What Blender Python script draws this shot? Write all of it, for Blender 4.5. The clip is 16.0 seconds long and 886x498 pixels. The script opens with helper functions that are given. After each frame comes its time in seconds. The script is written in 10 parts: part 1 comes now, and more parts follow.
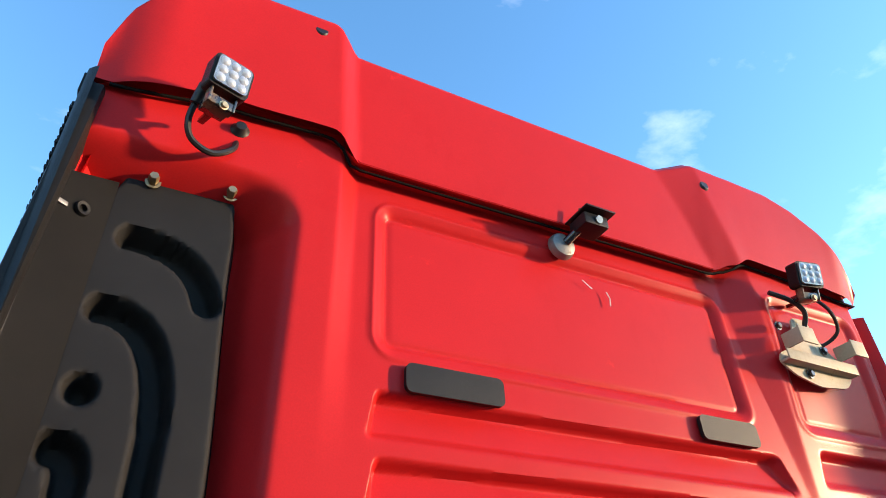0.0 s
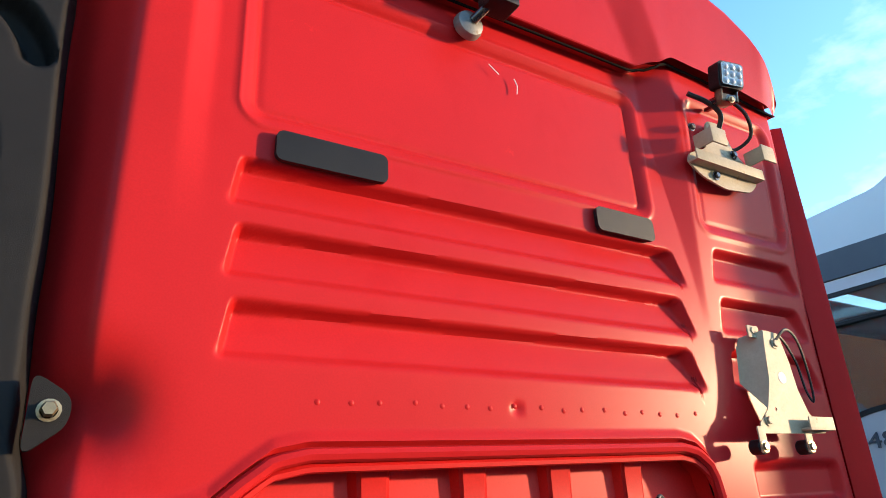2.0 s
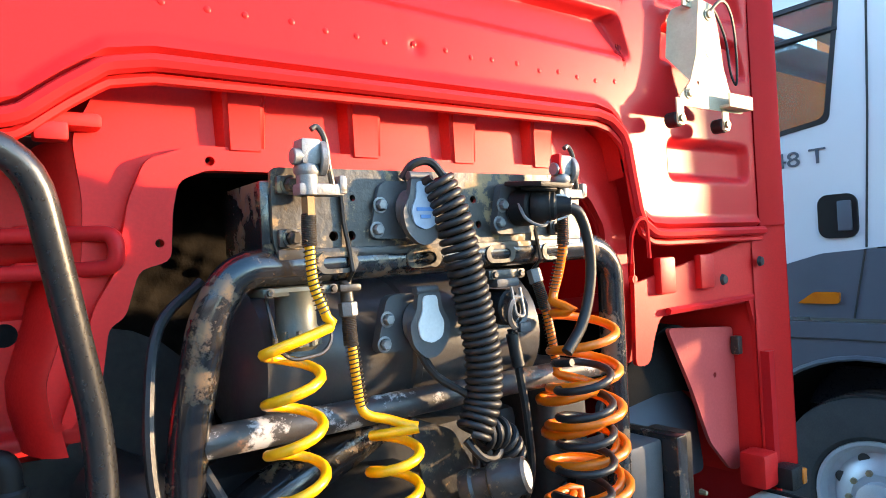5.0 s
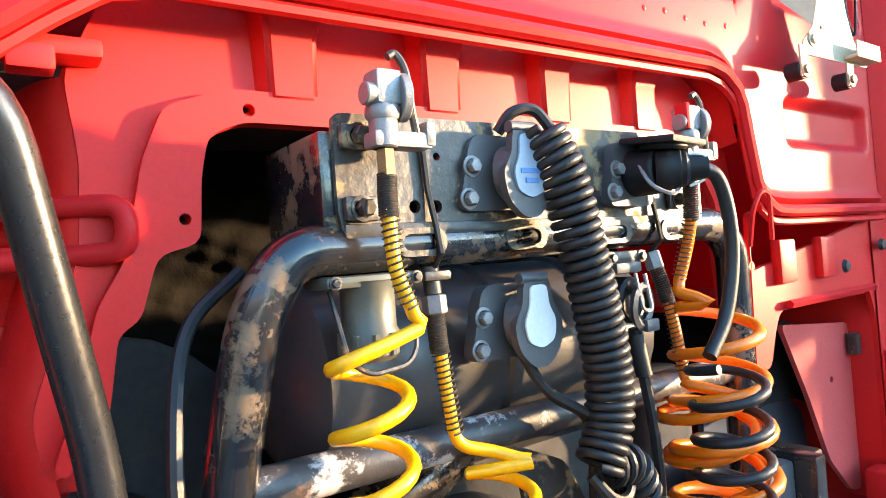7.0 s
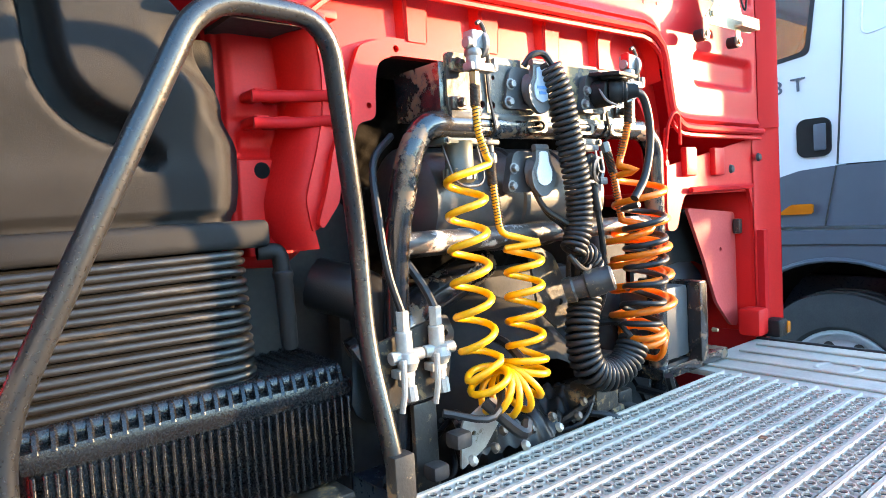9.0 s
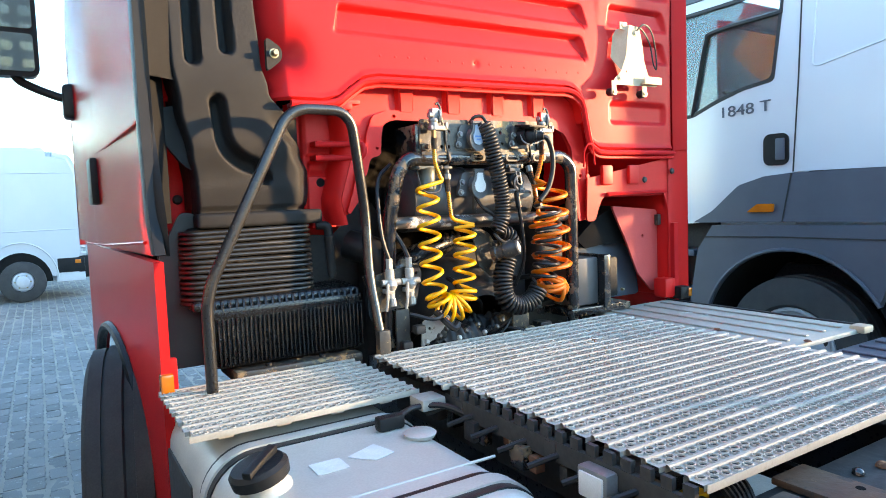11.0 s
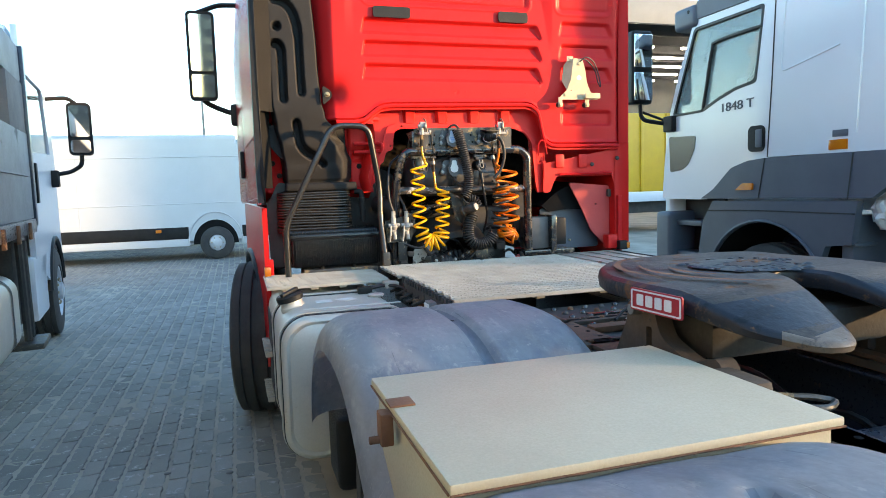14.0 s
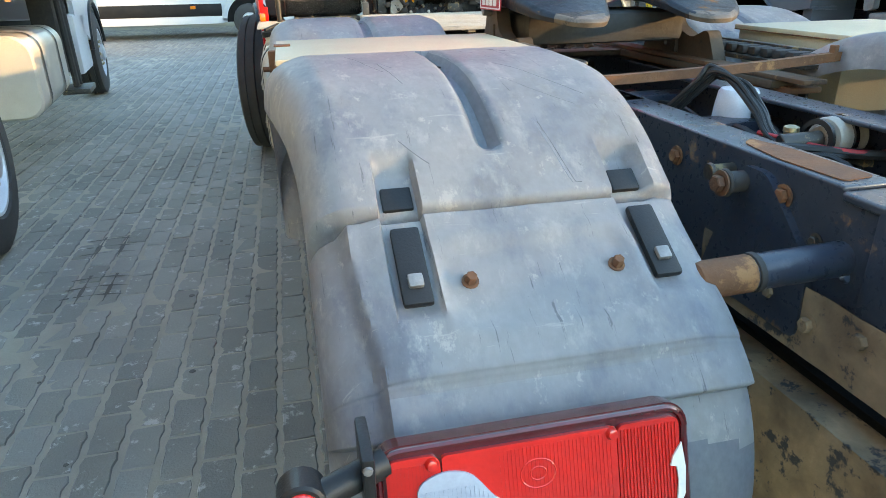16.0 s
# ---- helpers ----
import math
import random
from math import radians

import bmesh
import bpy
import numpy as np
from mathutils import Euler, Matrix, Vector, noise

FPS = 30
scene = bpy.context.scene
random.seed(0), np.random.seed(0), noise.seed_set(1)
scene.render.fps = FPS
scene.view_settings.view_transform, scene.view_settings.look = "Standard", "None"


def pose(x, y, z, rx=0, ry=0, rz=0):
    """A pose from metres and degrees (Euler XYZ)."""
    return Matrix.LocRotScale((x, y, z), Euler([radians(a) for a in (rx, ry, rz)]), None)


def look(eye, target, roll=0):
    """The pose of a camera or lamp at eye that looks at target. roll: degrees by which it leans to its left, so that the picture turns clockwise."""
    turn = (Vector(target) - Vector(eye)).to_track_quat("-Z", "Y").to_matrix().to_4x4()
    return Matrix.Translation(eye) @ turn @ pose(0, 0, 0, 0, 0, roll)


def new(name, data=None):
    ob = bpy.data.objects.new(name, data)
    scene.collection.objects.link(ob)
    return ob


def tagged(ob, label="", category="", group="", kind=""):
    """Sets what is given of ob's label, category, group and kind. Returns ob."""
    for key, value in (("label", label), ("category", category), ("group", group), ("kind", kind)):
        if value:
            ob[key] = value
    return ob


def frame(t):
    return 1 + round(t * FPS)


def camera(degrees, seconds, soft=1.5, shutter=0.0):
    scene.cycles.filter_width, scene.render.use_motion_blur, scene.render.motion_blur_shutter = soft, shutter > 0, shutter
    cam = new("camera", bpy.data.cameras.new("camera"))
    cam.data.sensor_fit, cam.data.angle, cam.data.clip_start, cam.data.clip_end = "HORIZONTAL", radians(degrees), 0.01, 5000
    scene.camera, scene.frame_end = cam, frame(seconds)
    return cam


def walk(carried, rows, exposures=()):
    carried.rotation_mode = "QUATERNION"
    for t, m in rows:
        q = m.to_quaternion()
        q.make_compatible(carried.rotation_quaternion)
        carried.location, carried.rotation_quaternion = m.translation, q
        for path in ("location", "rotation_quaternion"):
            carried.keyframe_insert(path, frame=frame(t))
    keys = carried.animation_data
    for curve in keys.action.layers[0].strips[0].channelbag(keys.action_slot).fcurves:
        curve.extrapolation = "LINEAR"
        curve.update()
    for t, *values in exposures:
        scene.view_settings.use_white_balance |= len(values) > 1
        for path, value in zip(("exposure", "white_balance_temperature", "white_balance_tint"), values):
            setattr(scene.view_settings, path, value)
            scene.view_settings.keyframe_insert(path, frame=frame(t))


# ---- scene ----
cam = camera(68.4, 16.0, 0.9)
PATH = [
    (0, (-1.05, -1.161, 2.119), (-0.268, 0.267, 3.281), -2.7),
    (0.5, (-0.975, -1.151, 2.116), (-0.017, 0.235, 3.194), -2.9),
    (1, (-0.916, -1.157, 2.093), (0.041, 0.295, 3.08), -3.5),
    (1.5, (-0.87, -1.133, 2.059), (0.087, 0.389, 2.935), -3.6),
    (2, (-0.844, -1.105, 2.031), (0.149, 0.47, 2.762), -2.9),
    (2.5, (-0.837, -1.078, 2.005), (0.2, 0.518, 2.618), -2.9),
    (3, (-0.816, -1.063, 1.972), (0.287, 0.535, 2.451), -2.7),
    (3.5, (-0.792, -1.054, 1.933), (0.365, 0.542, 2.27), -2.7),
    (4, (-0.769, -1.037, 1.898), (0.434, 0.548, 2.099), -2.4),
    (4.5, (-0.73, -1.006, 1.866), (0.5, 0.57, 1.92), -2.1),
    (4.7, (-0.706, -0.994, 1.847), (0.516, 0.59, 1.872), -2.3),
    (6.8, (-0.599, -0.668, 1.803), (0.574, 0.951, 1.854), -4.7),
    (7, (-0.613, -0.68, 1.803), (0.55, 0.947, 1.844), -4.3),
    (7.5, (-0.676, -0.757, 1.793), (0.458, 0.891, 1.795), -3.5),
    (8, (-0.808, -0.826, 1.747), (0.333, 0.816, 1.717), -3.3),
    (8.5, (-1.036, -0.931, 1.694), (0.195, 0.642, 1.597), -3.3),
    (9, (-1.191, -1.095, 1.649), (0.075, 0.449, 1.524), -3.4),
    (9.2, (-1.237, -1.175, 1.624), (0.035, 0.362, 1.485), -3.4),
    (11.3, (-1.577, -2.41, 1.672), (-0.629, -0.656, 1.517), -2.0),
    (11.5, (-1.585, -2.529, 1.675), (-0.71, -0.737, 1.514), -1.9),
    (12, (-1.603, -2.834, 1.666), (-0.797, -1.012, 1.49), -1.8),
    (12.5, (-1.636, -3.184, 1.696), (-0.837, -1.36, 1.51), -1.7),
    (13, (-1.559, -3.514, 1.666), (-0.826, -1.657, 1.545), -1.8),
    (13.5, (-1.459, -3.818, 1.64), (-0.848, -1.919, 1.498), -1.8),
    (14, (-1.403, -4.107, 1.604), (-0.805, -2.208, 1.411), -1.7),
    (14.5, (-1.352, -4.365, 1.578), (-0.758, -2.485, 1.244), -1.9),
    (15, (-1.226, -4.617, 1.502), (-0.641, -2.77, 1.007), -1.8),
    (15.5, (-1.117, -4.823, 1.438), (-0.627, -3.015, 0.737), -1.4),
    (16, (-1.105, -5.051, 1.377), (-0.698, -3.254, 0.599), -1.0),
]
EXPOSURES = [(0.0, 2.05, 6900, 10), (1.0, 1.85, 7000, 10), (2.0, 2.02, 6900, 10), (3.0, 2.4, 7000, 10), (4.0, 3.0, 7200, 10), (7.0, 3.75, 7500, 10), (9.0, 4.15, 7600, 10), (11.5, 3.35, 7900, 10), (13.5, 3.0, 8200, 10), (15.0, 3.2, 9200, 10), (16.0, 3.55, 10200, 10)]
walk(cam, [(t, look(eye, target, roll)) for t, eye, target, roll in PATH], EXPOSURES)

# ---- light ----
SUN_EL, SUN_AZ = radians(6.5), radians(118.0)
SUN_DIR = Vector((math.sin(SUN_AZ) * math.cos(SUN_EL), math.cos(SUN_AZ) * math.cos(SUN_EL), math.sin(SUN_EL)))
world = bpy.data.worlds.new("sky_world")
scene.world = world
world.use_nodes = True
wn = world.node_tree.nodes
wl = world.node_tree.links
wn.clear()
sky = wn.new("ShaderNodeTexSky")
sky.sky_type = "NISHITA"
sky.sun_disc = False
sky.sun_elevation = radians(12.0)
sky.sun_rotation = SUN_AZ
sky.air_density, sky.dust_density, sky.ozone_density = 1.0, 0.2, 2.5
cloud_at = wn.new("ShaderNodeTexCoord")
cloud_map = wn.new("ShaderNodeMapping")
cloud_map.inputs["Scale"].default_value = (1.2, 2.4, 4.5)
cloud_map.inputs["Rotation"].default_value = (0.3, 0.2, 0.9)
cloud_noise = wn.new("ShaderNodeTexNoise")
cloud_noise.inputs["Scale"].default_value = 2.2
cloud_noise.inputs["Detail"].default_value = 7
cloud_noise.inputs["Roughness"].default_value = 0.55
cloud_ramp = wn.new("ShaderNodeValToRGB")
cloud_ramp.color_ramp.elements[0].position, cloud_ramp.color_ramp.elements[1].position = 0.57, 0.95
cloud_ramp.color_ramp.elements[1].color = (0.45, 0.45, 0.45, 1)
cloud_mix = wn.new("ShaderNodeMixRGB")
cloud_mix.inputs["Color2"].default_value = (5.0, 5.2, 5.5, 1)
sky_out = wn.new("ShaderNodeBackground")
sky_out.inputs["Strength"].default_value = 0.15
wo = wn.new("ShaderNodeOutputWorld")
wl.new(cloud_at.outputs["Generated"], cloud_map.inputs["Vector"])
wl.new(cloud_map.outputs["Vector"], cloud_noise.inputs["Vector"])
wl.new(cloud_noise.outputs["Fac"], cloud_ramp.inputs["Fac"])
wl.new(cloud_ramp.outputs["Color"], cloud_mix.inputs["Fac"])
wl.new(sky.outputs["Color"], cloud_mix.inputs["Color1"])
sky_sat = wn.new("ShaderNodeHueSaturation")
sky_sat.inputs["Saturation"].default_value = 1.17
wl.new(cloud_mix.outputs["Color"], sky_sat.inputs["Color"])
wl.new(sky_sat.outputs["Color"], sky_out.inputs["Color"])
wl.new(sky_out.outputs["Background"], wo.inputs["Surface"])

sun_data = bpy.data.lights.new("sun", "SUN")
sun_data.energy, sun_data.angle, sun_data.color = 2.0, radians(2.0), (1.0, 0.72, 0.45)
sun = new("sun", sun_data)
sun.matrix_world = look(SUN_DIR * 50, (0, 0, 0))


# ---- materials ----
def mat(name, c1, c2=None, rough=0.5, metal=0.0, scale=6.0, fine=90.0, bump=0.05, coat=0.0, wear=None, wear_at=0.62, wear_scale=9.0,
        wear_rough=0.85, vary=0.0, stretch=(1, 1, 1), spec=0.5, fixed=False):
    """A painted, rubber, metal or plastic surface: two tones by a broad noise, fine grain in roughness and relief, patches of wear."""
    m = bpy.data.materials.new(name)
    m.use_nodes = True
    n, l = m.node_tree.nodes, m.node_tree.links
    b = n["Principled BSDF"]
    c2 = c2 or tuple(v * 0.8 for v in c1)
    at = n.new("ShaderNodeTexCoord")
    mp = n.new("ShaderNodeMapping")
    mp.inputs["Scale"].default_value = stretch
    if fixed:
        place = n.new("ShaderNodeNewGeometry")
        l.new(place.outputs["Position"], mp.inputs["Vector"])
    else:
        l.new(at.outputs["Object"], mp.inputs["Vector"])

    def noise_at(s, detail=5.0, rgh=0.6):
        k = n.new("ShaderNodeTexNoise")
        k.inputs["Scale"].default_value, k.inputs["Detail"].default_value, k.inputs["Roughness"].default_value = s, detail, rgh
        l.new(mp.outputs["Vector"], k.inputs["Vector"])
        return k

    def mix(fac, a, b2):
        k = n.new("ShaderNodeMixRGB")
        for sock, v in ((k.inputs["Fac"], fac), (k.inputs["Color1"], a), (k.inputs["Color2"], b2)):
            if isinstance(v, tuple):
                sock.default_value = (*v[:3], 1)
            elif isinstance(v, (int, float)):
                sock.default_value = v
            else:
                l.new(v, sock)
        return k.outputs["Color"]

    def ramp(src, lo, hi):
        k = n.new("ShaderNodeMapRange")
        k.inputs["From Min"].default_value, k.inputs["From Max"].default_value = lo, hi
        l.new(src, k.inputs["Value"])
        return k.outputs["Result"]

    broad = noise_at(scale)
    grain = noise_at(fine, 3.0)
    col = mix(ramp(broad.outputs["Fac"], 0.32, 0.68), c1, c2)
    col = mix(ramp(grain.outputs["Fac"], 0.2, 1.6), col, tuple(v * 0.6 for v in c1))
    if vary:
        info = n.new("ShaderNodeObjectInfo")
        geo = n.new("ShaderNodeNewGeometry")
        both = n.new("ShaderNodeMath")
        both.operation = "ADD"
        l.new(info.outputs["Random"], both.inputs[0])
        l.new(geo.outputs["Random Per Island"], both.inputs[1])
        frac = n.new("ShaderNodeMath")
        frac.operation = "FRACT"
        l.new(both.outputs[0], frac.inputs[0])
        hsv = n.new("ShaderNodeHueSaturation")
        l.new(ramp_to(n, l, frac.outputs[0], 1 - vary, 1 + vary), hsv.inputs["Value"])
        l.new(col, hsv.inputs["Color"])
        col = hsv.outputs["Color"]
    rgh = ramp_to(n, l, grain.outputs["Fac"], max(0.02, rough - 0.12), min(1, rough + 0.12))
    b.inputs["Metallic"].default_value = metal
    if wear:
        w = noise_at(wear_scale, 9.0, 0.72)
        wf = ramp(w.outputs["Fac"], wear_at, wear_at + 0.05)
        col = mix(wf, col, wear)
        k = n.new("ShaderNodeMix")
        l.new(wf, k.inputs[0])
        l.new(rgh, k.inputs[2])
        k.inputs[3].default_value = wear_rough
        rgh = k.outputs[0]
        if metal:
            km = n.new("ShaderNodeMix")
            l.new(wf, km.inputs[0])
            km.inputs[2].default_value, km.inputs[3].default_value = metal, 0.0
            l.new(km.outputs[0], b.inputs["Metallic"])
    l.new(col, b.inputs["Base Color"])
    l.new(rgh, b.inputs["Roughness"])
    b.inputs["Coat Weight"].default_value = coat
    b.inputs["Coat Roughness"].default_value = 0.12
    b.inputs["Specular IOR Level"].default_value = spec
    if bump:
        bp = n.new("ShaderNodeBump")
        bp.inputs["Strength"].default_value = bump
        bp.inputs["Distance"].default_value = 0.004
        mx = n.new("ShaderNodeMath")
        mx.operation = "ADD"
        l.new(grain.outputs["Fac"], mx.inputs[0])
        l.new(broad.outputs["Fac"], mx.inputs[1])
        l.new(mx.outputs[0], bp.inputs["Height"])
        l.new(bp.outputs["Normal"], b.inputs["Normal"])
    return m


def ramp_to(n, l, src, lo, hi):
    k = n.new("ShaderNodeMapRange")
    k.inputs["To Min"].default_value, k.inputs["To Max"].default_value = lo, hi
    l.new(src, k.inputs["Value"])
    return k.outputs["Result"]


def streak(m, colour, stretch, scale, lo, hi, amount, relief=0.0):
    """Long scratches or runs of another colour laid over a material."""
    n, l = m.node_tree.nodes, m.node_tree.links
    b = n["Principled BSDF"]
    at, mp, k = n.new("ShaderNodeTexCoord"), n.new("ShaderNodeMapping"), n.new("ShaderNodeTexNoise")
    mp.inputs["Scale"].default_value = stretch
    mp.inputs["Rotation"].default_value = (0.0, 0.0, 0.12 if stretch[1] < stretch[0] else 0.0)
    k.inputs["Scale"].default_value, k.inputs["Detail"].default_value, k.inputs["Roughness"].default_value = scale, 6.0, 0.7
    l.new(at.outputs["Object"], mp.inputs["Vector"])
    l.new(mp.outputs["Vector"], k.inputs["Vector"])
    r = n.new("ShaderNodeMapRange")
    r.inputs["From Min"].default_value, r.inputs["From Max"].default_value, r.inputs["To Max"].default_value = lo, hi, amount
    l.new(k.outputs["Fac"], r.inputs["Value"])
    mx = n.new("ShaderNodeMixRGB")
    l.new(r.outputs["Result"], mx.inputs["Fac"])
    l.new(b.inputs["Base Color"].links[0].from_socket, mx.inputs["Color1"])
    mx.inputs["Color2"].default_value = (*colour, 1)
    l.new(mx.outputs["Color"], b.inputs["Base Color"])
    return m


def glass(name, tint=(0.9, 0.95, 1.0), rough=0.02, trans=1.0, base=None):
    m = bpy.data.materials.new(name)
    m.use_nodes = True
    b = m.node_tree.nodes["Principled BSDF"]
    b.inputs["Base Color"].default_value = (*(base or tint), 1)
    b.inputs["Roughness"].default_value = rough
    b.inputs["Transmission Weight"].default_value = trans
    b.inputs["IOR"].default_value = 1.45
    return m


M_RED = mat("red_paint", (0.56, 0.018, 0.020), (0.49, 0.016, 0.018), rough=0.33, scale=2.2, fine=260, bump=0.02, coat=0.0, spec=0.09,
            wear=(0.62, 0.02, 0.02), wear_at=0.66, wear_scale=5, wear_rough=0.5)
streak(M_RED, (0.74, 0.10, 0.09), (1, 1, 1), 60.0, 0.735, 0.76, 0.7)
streak(M_RED, (0.42, 0.006, 0.008), (2, 2, 1.2), 2.5, 0.54, 0.72, 0.5)
M_RED_GLOSS = mat("glossy_red_door_paint", (0.60, 0.008, 0.012), (0.54, 0.008, 0.012), rough=0.26, scale=1.6, fine=300, bump=0.003, coat=0.0, spec=0.14)
M_RED_FADED = mat("sun_faded_red_paint", (0.58, 0.085, 0.075), (0.50, 0.06, 0.055), rough=0.6, scale=4, fine=120, bump=0.04, spec=0.2, wear=(0.45, 0.25, 0.20), wear_at=0.64, wear_scale=10)
M_RED_DIRTY = mat("red_paint_dusty", (0.68, 0.012, 0.011), (0.57, 0.012, 0.011), rough=0.5, scale=4, fine=200, bump=0.03, spec=0.26,
                  wear=(0.55, 0.08, 0.05), wear_at=0.66, wear_scale=12)
streak(M_RED_DIRTY, (0.75, 0.60, 0.55), (1, 1, 1), 45.0, 0.74, 0.77, 0.8)
M_BLACK_GLOSS = mat("glossy_black_plastic", (0.008, 0.0085, 0.010), (0.014, 0.014, 0.0145), rough=0.26, scale=5, fine=300, bump=0.06, spec=0.45,
                 wear=(0.07, 0.065, 0.06), wear_at=0.66, wear_scale=9)
M_BLACK_PL = mat("black_grained_plastic", (0.010, 0.010, 0.011), (0.018, 0.0175, 0.017), rough=0.45, scale=5, fine=700, bump=0.25, spec=0.18,
                 wear=(0.035, 0.033, 0.031), wear_at=0.68, wear_scale=7)
M_DUCT = mat("dusty_black_duct", (0.015, 0.015, 0.016), (0.026, 0.0255, 0.0255), rough=0.5, scale=3, fine=900, bump=0.35, spec=0.10,
             wear=(0.038, 0.035, 0.031), wear_at=0.68, wear_scale=6)
M_RUBBER = mat("black_rubber", (0.012, 0.012, 0.013), (0.02, 0.02, 0.02), rough=0.45, scale=9, fine=260, bump=0.12, spec=0.35)
M_FLAP = mat("matt_black_rubber_and_holes", (0.009, 0.009, 0.0095), (0.014, 0.0135, 0.013), rough=0.85, scale=6, fine=160, bump=0.15, spec=0.04)
M_QUILT = mat("brown_black_insulation", (0.010, 0.008, 0.006), (0.005, 0.0042, 0.0035), rough=0.85, scale=14, fine=90, bump=0.4, spec=0.06)
M_CYL = mat("satin_black_cylinder", (0.040, 0.040, 0.043), (0.060, 0.056, 0.050), rough=0.38, scale=7, fine=90, bump=0.12, spec=0.5,
            wear=(0.16, 0.13, 0.10), wear_at=0.66, wear_scale=12)
M_TYRE = mat("tyre_rubber", (0.022, 0.022, 0.023), (0.045, 0.043, 0.041), rough=0.8, scale=6, fine=150, bump=0.2)
M_BELLOWS = mat("weathered_bellows", (0.011, 0.011, 0.011), (0.020, 0.018, 0.016), rough=0.4, scale=5, fine=120, bump=0.15,
                wear=(0.05, 0.042, 0.032), wear_at=0.62, wear_scale=6, stretch=(1, 1, 3))
streak(M_BELLOWS, (0.10, 0.08, 0.058), (1.2, 1.2, 9), 6.0, 0.57, 0.68, 0.6)
M_STEEL_BLK = mat("chipped_black_steel", (0.009, 0.010, 0.013), (0.022, 0.020, 0.019), rough=0.22, scale=9, fine=80, bump=0.10, coat=0.5,
                  wear=(0.13, 0.085, 0.05), wear_at=0.555, wear_scale=9)
streak(M_STEEL_BLK, (0.26, 0.17, 0.09), (1, 1, 1), 24.0, 0.60, 0.68, 0.7)
M_GREASY = mat("greasy_dirty_steel", (0.022, 0.021, 0.022), (0.055, 0.045, 0.034), rough=0.42, scale=10, fine=60, bump=0.35,
               wear=(0.24, 0.16, 0.08), wear_at=0.55, wear_scale=13)
streak(M_GREASY, (0.30, 0.22, 0.12), (1, 1, 1), 40.0, 0.60, 0.68, 0.75)
M_FLAKED = mat("flaking_painted_tube", (0.03, 0.03, 0.034), (0.06, 0.055, 0.05), rough=0.45, scale=9, fine=60, bump=0.3,
               wear=(0.42, 0.42, 0.42), wear_at=0.56, wear_scale=12)
streak(M_FLAKED, (0.20, 0.09, 0.045), (1, 1, 1), 9.0, 0.58, 0.64, 0.85)
M_OLIVE = mat("grey_green_filter_metal", (0.10, 0.108, 0.088), (0.07, 0.075, 0.06), rough=0.42, metal=0.2, scale=14, fine=160, bump=0.06, wear=(0.20, 0.17, 0.11), wear_at=0.64, wear_scale=18)
M_RAIL_TUBE = mat("black_coated_tube", (0.010, 0.011, 0.013), (0.018, 0.018, 0.018), rough=0.30, scale=8, fine=150, bump=0.03, coat=0.2,
                  wear=(0.14, 0.08, 0.05), wear_at=0.70, wear_scale=16)
M_RUST = mat("rust", (0.20, 0.08, 0.035), (0.11, 0.05, 0.03), rough=0.9, scale=14, fine=120, bump=0.4, wear=(0.30, 0.14, 0.06), wear_at=0.58)
M_FRAME = mat("dark_chassis_paint", (0.020, 0.032, 0.055), (0.036, 0.044, 0.058), rough=0.30, scale=5, fine=70, bump=0.15, spec=0.5,
              wear=(0.20, 0.12, 0.07), wear_at=0.60, wear_scale=7)
M_RUSTBEAM = mat("rusted_beam", (0.15, 0.075, 0.04), (0.075, 0.045, 0.03), rough=0.85, scale=9, fine=70, bump=0.35, wear=(0.24, 0.12, 0.055), wear_at=0.60, wear_scale=12)
streak(M_RUSTBEAM, (0.025, 0.022, 0.022), (1, 1, 1), 11.0, 0.56, 0.64, 0.8)
M_MUDBROWN = mat("dried_mud_brown_steel", (0.095, 0.064, 0.042), (0.055, 0.041, 0.03), rough=0.8, scale=8, fine=60, bump=0.3, wear=(0.035, 0.032, 0.03), wear_at=0.58, wear_scale=10)
M_MUDCAKE = mat("dried_tan_mud", (0.32, 0.23, 0.15), (0.11, 0.08, 0.055), rough=0.9, scale=9, fine=60, bump=0.4, wear=(0.03, 0.033, 0.04), wear_at=0.55, wear_scale=14)
M_FRAME_DK = mat("sooty_underside_and_dark_holes", (0.02, 0.02, 0.021), (0.045, 0.04, 0.036), rough=0.75, scale=6, fine=60, bump=0.2)
M_ALU = mat("worn_aluminium", (0.45, 0.41, 0.345), (0.33, 0.295, 0.245), rough=0.62, metal=0.05, spec=0.3, scale=5, fine=150, bump=0.05,
            wear=(0.30, 0.27, 0.22), wear_at=0.60, wear_scale=8)
M_ALU_TANK = mat("brushed_aluminium_tank", (0.58, 0.545, 0.475), (0.46, 0.43, 0.375), rough=0.40, metal=0.2, scale=3, fine=160, bump=0.04,
                 wear=(0.33, 0.29, 0.23), wear_at=0.66, wear_scale=5)
M_VALVE = mat("dusty_pale_cast_metal", (0.42, 0.40, 0.36), (0.30, 0.28, 0.245), rough=0.55, metal=0.2, scale=20, fine=200, bump=0.2, wear=(0.16, 0.13, 0.09), wear_at=0.62, wear_scale=25)
M_COVER = mat("grey_beige_cover_paint", (0.44, 0.42, 0.35), (0.36, 0.345, 0.29), rough=0.5, scale=4, fine=120, bump=0.05, wear=(0.22, 0.20, 0.16), wear_at=0.66, wear_scale=14)
M_ALU_CAST = mat("cast_aluminium", (0.27, 0.265, 0.26), (0.18, 0.178, 0.175), rough=0.5, metal=0.45, scale=20, fine=200, bump=0.2,
                 wear=(0.16, 0.13, 0.09), wear_at=0.62, wear_scale=25)
